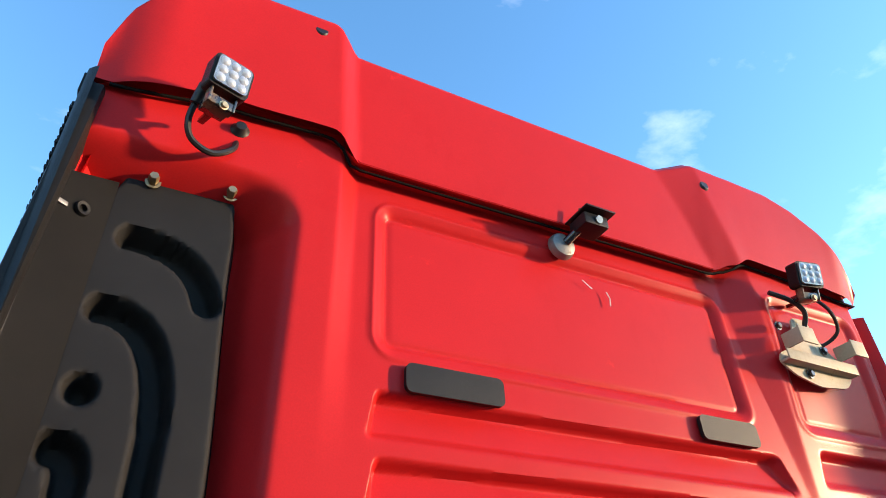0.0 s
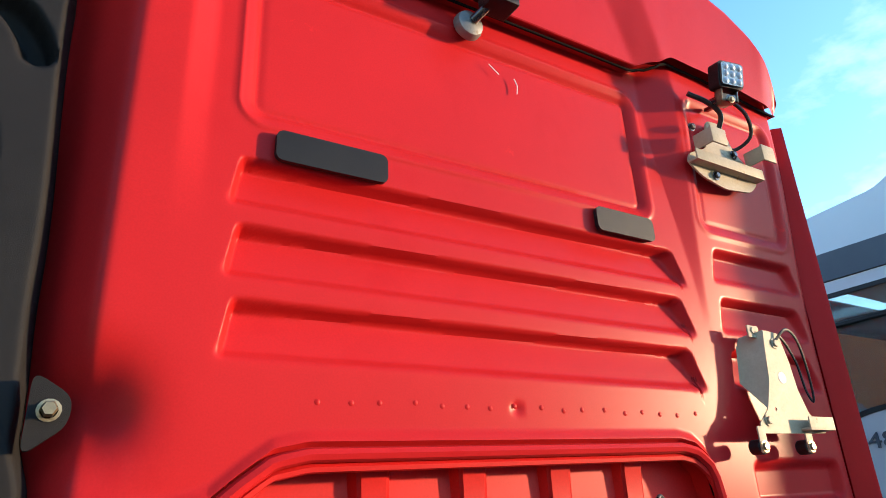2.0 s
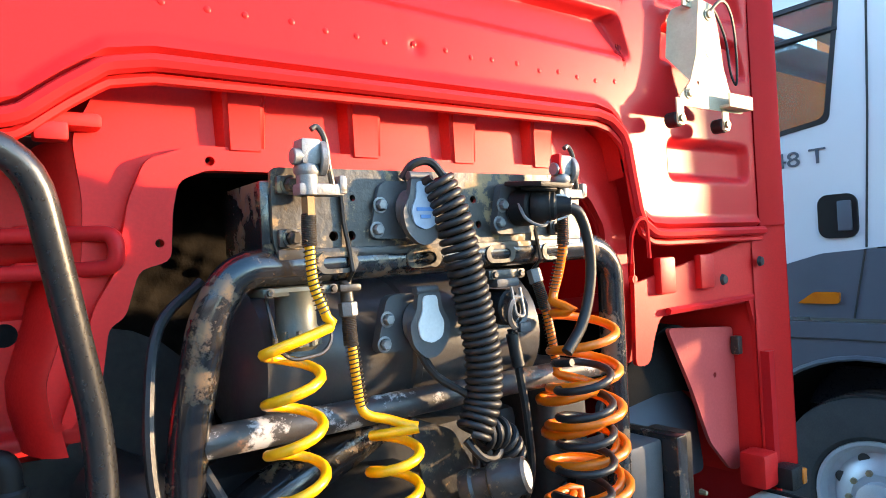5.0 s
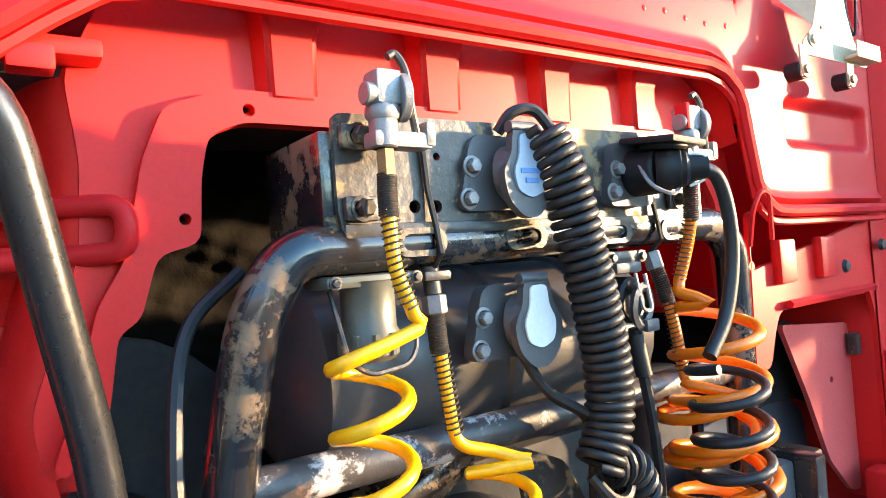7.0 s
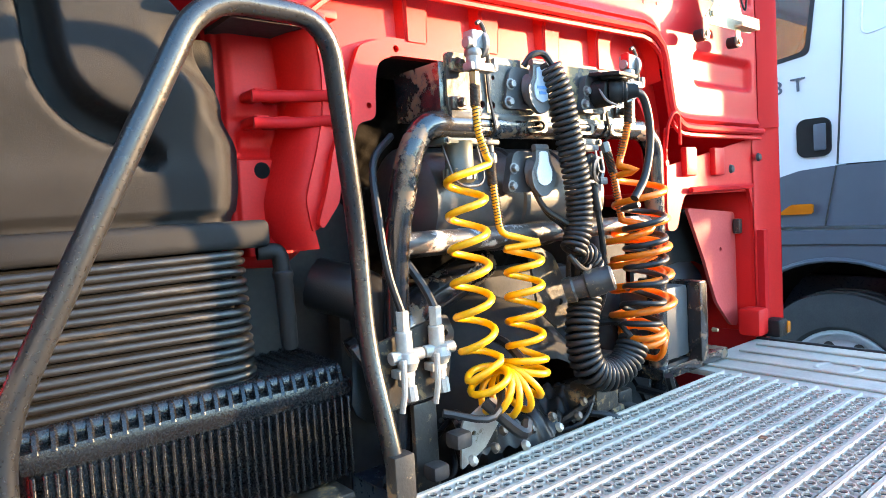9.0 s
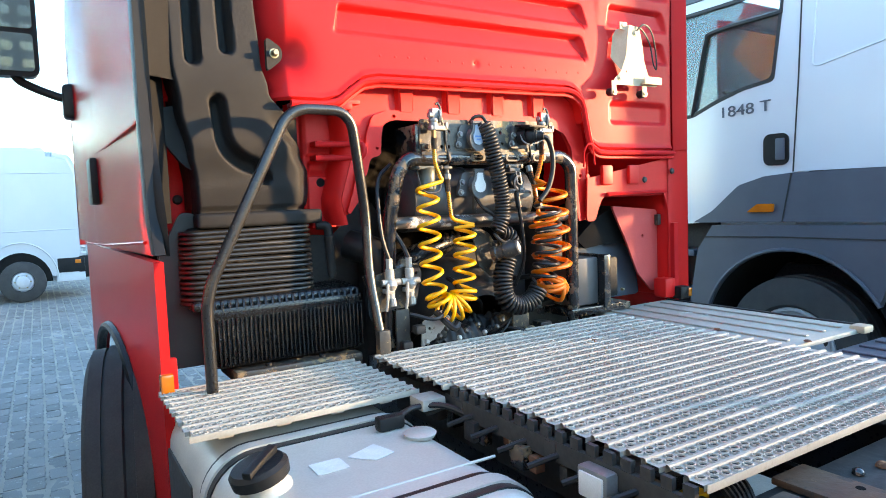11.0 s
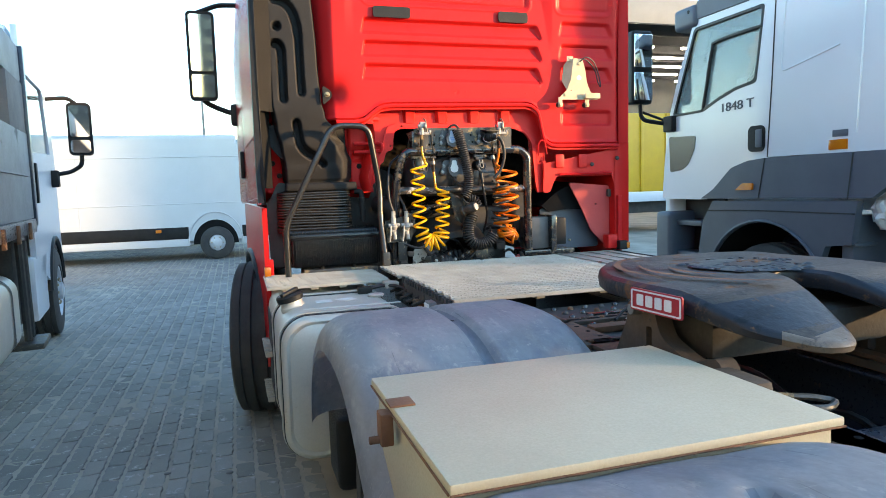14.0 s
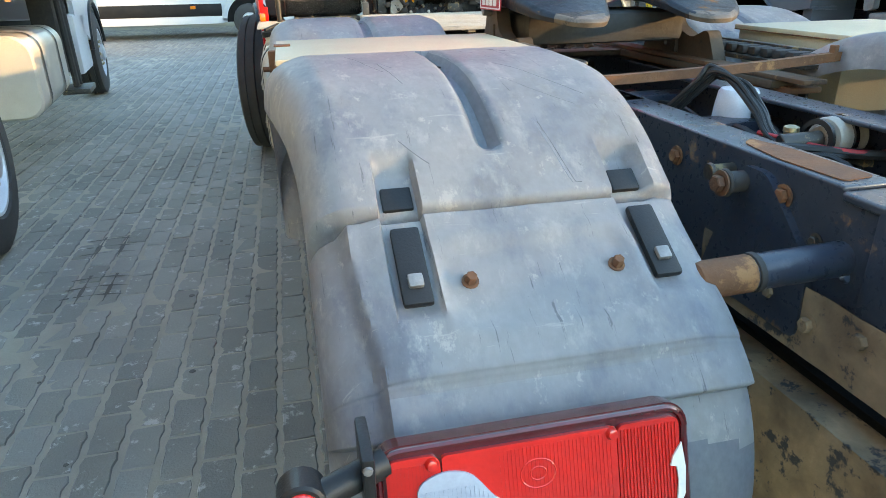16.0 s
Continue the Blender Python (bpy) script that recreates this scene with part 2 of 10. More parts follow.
M_ZINC = mat("yellow_zinc_bolt", (0.45, 0.36, 0.22), (0.30, 0.24, 0.15), rough=0.42, metal=0.8, scale=30, fine=200, bump=0.1)
M_FENDER = mat("faded_grey_plastic", (0.47, 0.47, 0.475), (0.32, 0.34, 0.38), rough=0.5, scale=4.5, fine=60, bump=0.08,
               wear=(0.54, 0.53, 0.51), wear_at=0.60, wear_scale=22, wear_rough=0.6, stretch=(1.3, 0.8, 1), spec=0.4)
streak(M_FENDER, (0.15, 0.185, 0.25), (2.2, 1.2, 1.5), 3.4, 0.52, 0.70, 0.6)
streak(M_FENDER, (0.58, 0.57, 0.55), (3, 1.4, 2), 9.0, 0.55, 0.70, 0.55)
streak(M_FENDER, (0.24, 0.225, 0.20), (2, 1.4, 1.5), 2.2, 0.55, 0.70, 0.5)
streak(M_FENDER, (0.10, 0.11, 0.135), (48, 0.9, 5), 2.4, 0.635, 0.67, 0.6)
streak(M_FENDER, (0.12, 0.125, 0.14), (3, 1.6, 1.5), 7.0, 0.66, 0.72, 0.6)
streak(M_FENDER, (0.62, 0.60, 0.57), (3, 40, 5), 2.0, 0.64, 0.68, 0.5)
streak(M_FENDER, (0.16, 0.18, 0.21), (1, 1, 1), 60.0, 0.68, 0.74, 0.7)
# darker blue-grey: shade painted into the groove, also the lower moulding and scratches
M_FENDER_DK = mat("blue_grey_plastic_and_groove_shade", (0.24, 0.265, 0.31), (0.31, 0.33, 0.36), rough=0.6, scale=9, fine=80, bump=0.05, stretch=(1.5, 0.6, 1), spec=0.3)
M_SCRATCH = mat("dark_scratch", (0.15, 0.16, 0.18), (0.26, 0.27, 0.29), rough=0.7, scale=40, fine=200, bump=0.1)
M_CREAM = mat("cream_painted_steel", (0.50, 0.43, 0.30), (0.43, 0.36, 0.25), rough=0.5, scale=3, fine=200, bump=0.04,
              wear=(0.30, 0.19, 0.09), wear_at=0.70, wear_scale=9)
M_BRACKET = mat("cream_bracket_steel", (0.46, 0.38, 0.26), (0.38, 0.30, 0.20), rough=0.55, spec=0.25, scale=14, fine=150, bump=0.08,
                wear=(0.30, 0.18, 0.09), wear_at=0.63, wear_scale=22)
M_YELLOW = mat("yellow_hose", (0.95, 0.44, 0.004), (0.90, 0.40, 0.004), rough=0.36, scale=12, fine=150, bump=0.03, coat=0.2)
M_ORANGE = mat("orange_hose", (0.97, 0.20, 0.006), (0.92, 0.18, 0.006), rough=0.34, scale=12, fine=150, bump=0.03, coat=0.2)
M_SPRING = mat("steel_spring", (0.10, 0.085, 0.07), (0.05, 0.045, 0.04), rough=0.45, metal=0.7, scale=40, fine=200, bump=0.1)
M_BRASS = mat("dull_brass", (0.32, 0.20, 0.08), (0.20, 0.12, 0.06), rough=0.45, metal=0.7, scale=30, fine=200, bump=0.1)
M_SOCKET = mat("grey_socket_plastic", (0.075, 0.075, 0.078), (0.05, 0.05, 0.05), rough=0.5, scale=20, fine=200, bump=0.08)
M_DISC = mat("pale_blue_grey_disc", (0.30, 0.36, 0.44), (0.24, 0.29, 0.36), rough=0.45, scale=20, fine=200, bump=0.03)
M_WHITE = mat("white_paint", (0.62, 0.64, 0.68), (0.58, 0.60, 0.64), rough=0.3, scale=2, fine=200, bump=0.01, coat=0.4)
M_VAN = mat("white_van_paint", (0.50, 0.515, 0.53), (0.47, 0.485, 0.50), rough=0.4, scale=2, fine=200, bump=0.01, coat=0.4)
M_GREY_PL = mat("blue_grey_plastic", (0.075, 0.090, 0.115), (0.060, 0.072, 0.095), rough=0.5, scale=4, fine=300, bump=0.05)
M_CAPBLUE = mat("blue_cap", (0.06, 0.21, 0.48), (0.04, 0.15, 0.38), rough=0.45, scale=20, fine=200, bump=0.05)
M_PAPER = mat("white_label", (0.72, 0.71, 0.68), (0.62, 0.61, 0.58), rough=0.7, scale=20, fine=200, bump=0.02)
M_LENS_RED = mat("red_lamp_lens", (0.78, 0.022, 0.016), (0.62, 0.016, 0.012), rough=0.12, scale=6, fine=120, bump=0.04, coat=0.7)
M_LENS_DARKRED = mat("dark_red_lens_frame", (0.11, 0.006, 0.008), (0.07, 0.005, 0.007), rough=0.15, scale=6, fine=120, bump=0.03, coat=0.7)
M_LENS_CLEAR = mat("pale_lamp_lens", (0.42, 0.47, 0.56), (0.32, 0.37, 0.45), rough=0.15, scale=12, fine=200, bump=0.05, coat=0.7)
M_AMBER = mat("amber_lens", (0.62, 0.17, 0.010), (0.50, 0.12, 0.010), rough=0.15, scale=12, fine=200, bump=0.04, coat=0.6)
M_LED = mat("lamp_reflector", (0.34, 0.34, 0.33), (0.22, 0.22, 0.22), rough=0.22, metal=0.6, scale=40, fine=200, bump=0.1)
M_CHROME = mat("silver_rim", (0.58, 0.59, 0.61), (0.46, 0.47, 0.49), rough=0.35, metal=0.3, scale=8, fine=200, bump=0.04)
M_SIGNRED = mat("red_sign_plate", (0.45, 0.012, 0.020), (0.38, 0.012, 0.018), rough=0.4, scale=20, fine=200, bump=0.03, wear=(0.5, 0.48, 0.45), wear_at=0.72)
M_SIGNWHITE = mat("white_sign_paint", (0.75, 0.74, 0.72), (0.68, 0.67, 0.65), rough=0.5, scale=20, fine=200, bump=0.02)
M_GREASETOP = mat("dusty_grease_worn_steel", (0.060, 0.050, 0.041), (0.028, 0.026, 0.025), rough=0.55, scale=5, fine=70, bump=0.4, spec=0.3,
                  wear=(0.16, 0.08, 0.04), wear_at=0.57, wear_scale=5, stretch=(1, 1.6, 1))
streak(M_GREASETOP, (0.012, 0.012, 0.013), (1.3, 1, 1), 3.6, 0.54, 0.60, 0.9)
M_WORNTIP = mat("scraped_rusty_steel", (0.17, 0.135, 0.105), (0.09, 0.06, 0.04), rough=0.5, metal=0.3, scale=16, fine=80, bump=0.3, wear=(0.05, 0.045, 0.045), wear_at=0.56, wear_scale=12)
M_GREASE5 = mat("fifth_wheel_plate", (0.010, 0.015, 0.024), (0.022, 0.022, 0.024), rough=0.42, scale=5, fine=60, bump=0.3, spec=0.3,
                wear=(0.15, 0.075, 0.035), wear_at=0.57, wear_scale=5)
streak(M_GREASE5, (0.10, 0.055, 0.03), (1, 1, 1), 14.0, 0.60, 0.68, 0.8)
streak(M_GREASE5, (0.006, 0.006, 0.007), (1.2, 2, 1), 5.0, 0.56, 0.62, 0.8)
M_YELLOWBODY = mat("yellow_body", (0.70, 0.38, 0.02), (0.62, 0.33, 0.02), rough=0.5, scale=3, fine=200, bump=0.02)
M_TARP = mat("dirty_grey_sideboard", (0.30, 0.305, 0.315), (0.18, 0.183, 0.19), rough=0.6, scale=2.5, fine=60, bump=0.08,
             wear=(0.10, 0.10, 0.105), wear_at=0.62, wear_scale=3)
M_RUSTBOARD = mat("weathered_board", (0.26, 0.22, 0.20), (0.18, 0.16, 0.15), rough=0.8, scale=4, fine=60, bump=0.15)
M_DARKWIN = glass("tinted_cab_glass", base=(0.50, 0.60, 0.60), rough=0.02, trans=0.92)
M_MIRROR = bpy.data.materials.new("mirror_glass")
M_MIRROR.use_nodes = True
M_MIRROR.node_tree.nodes["Principled BSDF"].inputs["Metallic"].default_value = 1.0
M_MIRROR.node_tree.nodes["Principled BSDF"].inputs["Roughness"].default_value = 0.03
M_MIRROR.node_tree.nodes["Principled BSDF"].inputs["Base Color"].default_value = (0.8, 0.85, 0.88, 1)
M_PAVER = mat("grey_concrete_paver", (0.205, 0.192, 0.178), (0.13, 0.122, 0.115), rough=0.75, scale=0.9, fine=120, bump=0.4, vary=0.2,
              wear=(0.31, 0.30, 0.285), wear_at=0.58, wear_scale=11, fixed=True)
M_JOINT = mat("sandy_joint_ground", (0.36, 0.32, 0.265), (0.18, 0.163, 0.14), rough=0.95, scale=1.3, fine=90, bump=0.3)
M_ASPHALT = mat("worn_asphalt", (0.055, 0.055, 0.056), (0.04, 0.04, 0.041), rough=0.9, scale=0.5, fine=30, bump=0.2)
M_HALL = mat("grey_hall_cladding", (0.20, 0.21, 0.22), (0.16, 0.17, 0.18), rough=0.6, scale=1, fine=40, bump=0.03)
M_HALLDARK = mat("dark_hall_inside", (0.06, 0.062, 0.065), (0.04, 0.042, 0.045), rough=0.8, scale=1, fine=30, bump=0.03)
M_GREEN = mat("tree_foliage", (0.05, 0.085, 0.03), (0.035, 0.06, 0.02), rough=0.7, scale=4, fine=30, bump=0.1, vary=0.3)
M_PLASTIC_SHEET = mat("crumpled_clear_film", (0.55, 0.55, 0.54), (0.38, 0.38, 0.38), rough=0.2, scale=18, fine=60, bump=0.6, coat=0.5)
M_CAMERA_WHITE = mat("translucent_white_tank", (0.62, 0.66, 0.72), (0.55, 0.60, 0.68), rough=0.4, scale=8, fine=200, bump=0.03)


# ---- mesh helpers ----
def finish(name, bm, material, smooth=40):
    me = bpy.data.meshes.new(name)
    bmesh.ops.recalc_face_normals(bm, faces=bm.faces)
    for f in bm.faces:
        f.smooth = smooth > 0
    if smooth:
        lim = radians(smooth)
        for e in bm.edges:
            if len(e.link_faces) == 2 and e.calc_face_angle(0) > lim:
                e.smooth = False
    bm.to_mesh(me)
    bm.free()
    me.materials.append(material)
    return new(name, me)


def thing(name, label, category, group="", kind="", at=(0, 0, 0)):
    ob = new(name)
    ob.location = at
    ob.empty_display_size = 0.1
    return tagged(ob, label, category, group, kind)


def part(name, bm, material, parent, label="", smooth=40):
    ob = finish(name, bm, material, smooth)
    ob.parent = parent
    ob.matrix_parent_inverse = Matrix.Identity(4)
    base = Vector((0, 0, 0))
    p = parent
    while p is not None:
        base += p.location
        p = p.parent
    ob.data.transform(Matrix.Translation(-base))
    if label:
        ob["label"] = label
    return ob


def solo(name, bm, material, label, category, group="", kind="", smooth=40):
    return tagged(finish(name, bm, material, smooth), label, category, group, kind)


def box(bm, x0, x1, y0, y1, z0, z1, bev=0.0, seg=2, m=None):
    r = bmesh.ops.create_cube(bm, size=1.0)
    vs = r["verts"]
    bmesh.ops.scale(bm, vec=(abs(x1 - x0), abs(y1 - y0), abs(z1 - z0)), verts=vs)
    bmesh.ops.translate(bm, vec=((x0 + x1) / 2, (y0 + y1) / 2, (z0 + z1) / 2), verts=vs)
    if bev:
        es = list({e for v in vs for e in v.link_edges})
        out = bmesh.ops.bevel(bm, geom=es, offset=bev, segments=seg, profile=0.6, affect="EDGES", clamp_overlap=True)
        vs = list({v for f in out["faces"] for v in f.verts} | {v for v in vs if v.is_valid})
    if m is not None:
        bmesh.ops.transform(bm, matrix=m, verts=[v for v in vs if v.is_valid])
    return bm


def cuboid(x0, x1, y0, y1, z0, z1, bev=0.004, seg=2, m=None):
    return box(bmesh.new(), x0, x1, y0, y1, z0, z1, bev, seg, m)


def spline(pts, per=6):
    """Points of a smooth curve through pts."""
    P = [Vector(p) for p in pts]
    P = [P[0] * 2 - P[1]] + P + [P[-1] * 2 - P[-2]]
    out = []
    for i in range(1, len(P) - 2):
        for k in range(per):
            t = k / per
            a, b, c, d = P[i - 1], P[i], P[i + 1], P[i + 2]
            out.append(0.5 * ((2 * b) + (c - a) * t + (2 * a - 5 * b + 4 * c - d) * t * t + (3 * b - a - 3 * c + d) * t ** 3))
    out.append(P[-2])
    return out


def rounded(pts, r, n=5):
    """A polyline with its inner corners rounded by about r."""
    P = [Vector(p) for p in pts]
    out = [P[0]]
    for a, b, c in zip(P, P[1:], P[2:]):
        d0, d1 = (a - b), (c - b)
        k = min(r, d0.length * 0.45, d1.length * 0.45)
        p0, p1 = b + d0.normalized() * k, b + d1.normalized() * k
        for i in range(n + 1):
            t = i / n
            out.append(p0 * (1 - t) ** 2 + b * 2 * t * (1 - t) + p1 * t * t)
    out.append(P[-1])
    return out


def tube(bm, pts, r, seg=8, caps=True, radii=None):
    P = [Vector(p) for p in pts]
    n = len(P)
    tang = []
    for i in range(n):
        d = P[min(i + 1, n - 1)] - P[max(i - 1, 0)]
        tang.append(d.normalized() if d.length > 1e-9 else Vector((0, 0, 1)))
    ref = tang[0].orthogonal().normalized()
    rings = []
    for i in range(n):
        t = tang[i]
        ref = (ref - t * ref.dot(t))
        ref = ref.normalized() if ref.length > 1e-9 else t.orthogonal().normalized()
        side = t.cross(ref)
        rr = radii[i] if radii else r
        rings.append([bm.verts.new(P[i] + (ref * math.cos(2 * math.pi * k / seg) + side * math.sin(2 * math.pi * k / seg)) * rr) for k in range(seg)])
    for a, b in zip(rings, rings[1:]):
        for k in range(seg):
            bm.faces.new((a[k], a[(k + 1) % seg], b[(k + 1) % seg], b[k]))
    if caps:
        bm.faces.new(rings[0][::-1])
        bm.faces.new(rings[-1])
    return bm


def pipe(pts, r, seg=10, caps=True):
    return tube(bmesh.new(), pts, r, seg, caps)


def coil(axis, radius, turns, per=14, squash=1.0, phase=0.0, density=None):
    """Points of a helix round the smooth curve axis; density: how the turns gather along it."""
    A = spline(axis, 12)
    seg = [0.0]
    for a, b in zip(A, A[1:]):
        seg.append(seg[-1] + (b - a).length)
    total = seg[-1]
    n = int(turns * per)
    out = []
    ref = None
    for i in range(n + 1):
        u = i / n
        s = total * (density(u) if density else u)
        j = min(max(k for k in range(len(seg)) if seg[k] <= s + 1e-9), len(A) - 2)
        t = (s - seg[j]) / max(1e-9, seg[j + 1] - seg[j])
        p = A[j].lerp(A[j + 1], t)
        d = (A[min(j + 2, len(A) - 1)] - A[max(j - 1, 0)]).normalized()
        if ref is None:
            ref = d.orthogonal().normalized()
        ref = (ref - d * ref.dot(d)).normalized()
        side = d.cross(ref)
        ang = 2 * math.pi * turns * u + phase
        rr = radius(u) if callable(radius) else radius
        out.append(p + (ref * math.cos(ang) + side * math.sin(ang) * squash) * rr)
    return out


def lathe(bm, prof, at, axis, seg=24, closed=False):
    """prof: (radius, height along the axis) pairs."""
    q = Vector(axis).normalized().to_track_quat("Z", "Y")
    rings = []
    for r, h in prof:
        if r < 1e-6:
            rings.append([bm.verts.new(Vector(at) + q @ Vector((0, 0, h)))])
        else:
            rings.append([bm.verts.new(Vector(at) + q @ Vector((r * math.cos(2 * math.pi * k / seg), r * math.sin(2 * math.pi * k / seg), h))) for k in range(seg)])
    if closed:
        rings.append(rings[0])
    for a, b in zip(rings, rings[1:]):
        for k in range(seg):
            k2 = (k + 1) % seg
            if len(a) == 1 and len(b) == 1:
                continue
            if len(a) == 1:
                bm.faces.new((a[0], b[k2], b[k]))
            elif len(b) == 1:
                bm.faces.new((a[k], a[k2], b[0]))
            else:
                bm.faces.new((a[k], a[k2], b[k2], b[k]))
    return bm


def turned(prof, at, axis, seg=24, closed=False):
    return lathe(bmesh.new(), prof, at, axis, seg, closed)


def rod(p0, p1, r, seg=12, bm=None, bev=None):
    p0, p1 = Vector(p0), Vector(p1)
    h = (p1 - p0).length
    e = min(r, h) * 0.12 if bev is None else bev
    return lathe(bm or bmesh.new(), [(0, 0), (r - e, 0), (r, e), (r, h - e), (r - e, h), (0, h)], p0, p1 - p0, seg)


def plate(bm, outline, holes, depth, to3d):
    """A flat plate with holes: outline and holes in 2D, thickened; to3d maps (u, v, w) to a place."""
    def loop(pts, w):
        vs = [bm.verts.new(to3d(u, v, w)) for u, v in pts]
        return vs, [bm.edges.new((vs[i], vs[(i + 1) % len(vs)])) for i in range(len(vs))]
    sides = []
    for w in (0.0, depth):
        es, vss = [], []
        for pts in (outline, *holes):
            vs, e = loop(pts, w)
            es += e
            vss.append(vs)
        bmesh.ops.triangle_fill(bm, use_beauty=True, use_dissolve=False, edges=es)
        sides.append(vss)
    for a, b in zip(*sides):
        for i in range(len(a)):
            j = (i + 1) % len(a)
            bm.faces.new((a[i], a[j], b[j], b[i]))
    return bm


def on_y(y0, sign=1):
    return lambda u, v, w: Vector((u, y0 + sign * w, v))


def on_x(x0, sign=1):
    return lambda u, v, w: Vector((x0 + sign * w, u, v))


def on_z(z0, sign=1):
    return lambda u, v, w: Vector((u, v, z0 + sign * w))


def rrect(x0, x1, z0, z1, r, n=5):
    out = []
    for cx, cz, a0 in ((x1 - r, z1 - r, 0), (x0 + r, z1 - r, 90), (x0 + r, z0 + r, 180), (x1 - r, z0 + r, 270)):
        for k in range(n + 1):
            a = radians(a0 + 90 * k / n)
            out.append((cx + r * math.cos(a), cz + r * math.sin(a)))
    return out


def circle(cx, cz, r, n=12):
    return [(cx + r * math.cos(2 * math.pi * k / n), cz + r * math.sin(2 * math.pi * k / n)) for k in range(n)]


def round2d(pts, r, n=4):
    """A closed 2D outline with rounded corners."""
    out = []
    m = len(pts)
    for i in range(m):
        a, b, c = Vector(pts[i - 1]), Vector(pts[i]), Vector(pts[(i + 1) % m])
        d0, d1 = a - b, c - b
        k = min(r, d0.length * 0.45, d1.length * 0.45)
        p0, p1 = b + d0.normalized() * k, b + d1.normalized() * k
        for j in range(n + 1):
            t = j / n
            q = p0 * (1 - t) ** 2 + b * 2 * t * (1 - t) + p1 * t * t
            out.append((q.x, q.y))
    return out


def grid(fn, us, vs, bm=None):
    bm = bm or bmesh.new()
    rows = [[bm.verts.new(fn(u, v)) for v in vs] for u in us]
    for a, b in zip(rows, rows[1:]):
        for k in range(len(vs) - 1):
            bm.faces.new((a[k], a[k + 1], b[k + 1], b[k]))
    return bm


def lin(a, b, n):
    return [a + (b - a) * i / n for i in range(n + 1)]


def ss(a, b, x):
    t = min(1.0, max(0.0, (x - a) / (b - a)))
    return t * t * (3 - 2 * t)


def interp(pts, x):
    if x <= pts[0][0]:
        return pts[0][1]
    for (a, fa), (b, fb) in zip(pts, pts[1:]):
        if x <= b:
            return fa + (fb - fa) * (x - a) / (b - a)
    return pts[-1][1]


def smooth_interp(pts, x):
    if x <= pts[0][0]:
        return pts[0][1]
    for (a, fa), (b, fb) in zip(pts, pts[1:]):
        if x <= b:
            return fa + (fb - fa) * ss(a, b, x)
    return pts[-1][1]


def sd_box(x, z, x0, x1, z0, z1, r):
    qx, qz = abs(x - (x0 + x1) / 2) - (x1 - x0) / 2 + r, abs(z - (z0 + z1) / 2) - (z1 - z0) / 2 + r
    return math.hypot(max(qx, 0), max(qz, 0)) + min(max(qx, qz), 0) - r


def hexbolt(parent, at, axis, r, material, name="bolt", label="", h=None):
    h = h or r * 0.9
    bm = turned([(0, 0), (r * 1.5, 0), (r * 1.5, r * 0.2), (r * 1.1, r * 0.25)], at, axis, 14)
    lathe(bm, [(r, r * 0.2), (r, h), (r * 0.85, h * 1.15), (0, h * 1.15)], at, axis, 6)
    return part(name, bm, material, parent, label, 30)


def text_mesh(body, size, depth, material, m, name, parent, label=""):
    cu = bpy.data.curves.new(name, "FONT")
    cu.body, cu.size, cu.extrude, cu.align_x, cu.align_y = body, size, depth, "CENTER", "CENTER"
    tmp = bpy.data.objects.new(name, cu)
    scene.collection.objects.link(tmp)
    me = bpy.data.meshes.new_from_object(tmp.evaluated_get(bpy.context.evaluated_depsgraph_get()))
    bpy.data.objects.remove(tmp)
    me.transform(m)
    bm = bmesh.new()
    bm.from_mesh(me)
    return part(name, bm, material, parent, label, 0)


# ---- ground ----
solo("ground", grid(lambda u, v: Vector((u, v, -0.0035)), [-600, -60, -8, 8, 60, 600], [-600, -60, -8, 20, 80, 600]), M_JOINT,
     "grey block-paved yard ground with sandy joints", "ground", kind="structure")

# ---- the red cab ----
WALL_LOW = [(-1.24, 2.03), (-0.66, 2.03), (-0.60, 2.045), (-0.55, 2.085), (-0.50, 2.12), (-0.44, 2.132), (0.50, 2.145), (0.55, 2.135),
            (0.59, 2.105), (0.612, 2.06), (0.625, 1.96), (0.645, 1.90), (0.69, 1.872), (0.75, 1.868), (1.24, 1.868)]


def rib(x, z, x0, x1, ztop, zbot, depth):
    """A louvre: steep along its top and ends, running out at its foot."""
    if not (zbot - 0.01 < z < ztop + 0.02):
        return 0.0
    f = (z - zbot) / (ztop - zbot)
    lo = x0 - 0.012 + 0.02 * f
    hi = x1 + 0.012 - 0.045 * max(0.0, f)
    ends = ss(lo - 0.004, lo + 0.014, x) * (1 - ss(hi - 0.02, hi + 0.012, x))
    top = 1 - ss(ztop - 0.016, ztop + 0.004, z)
    foot = ss(zbot - 0.002, zbot + 0.022, z) * (0.5 + 0.5 * ss(zbot, ztop, z))
    return depth * ends * top * foot


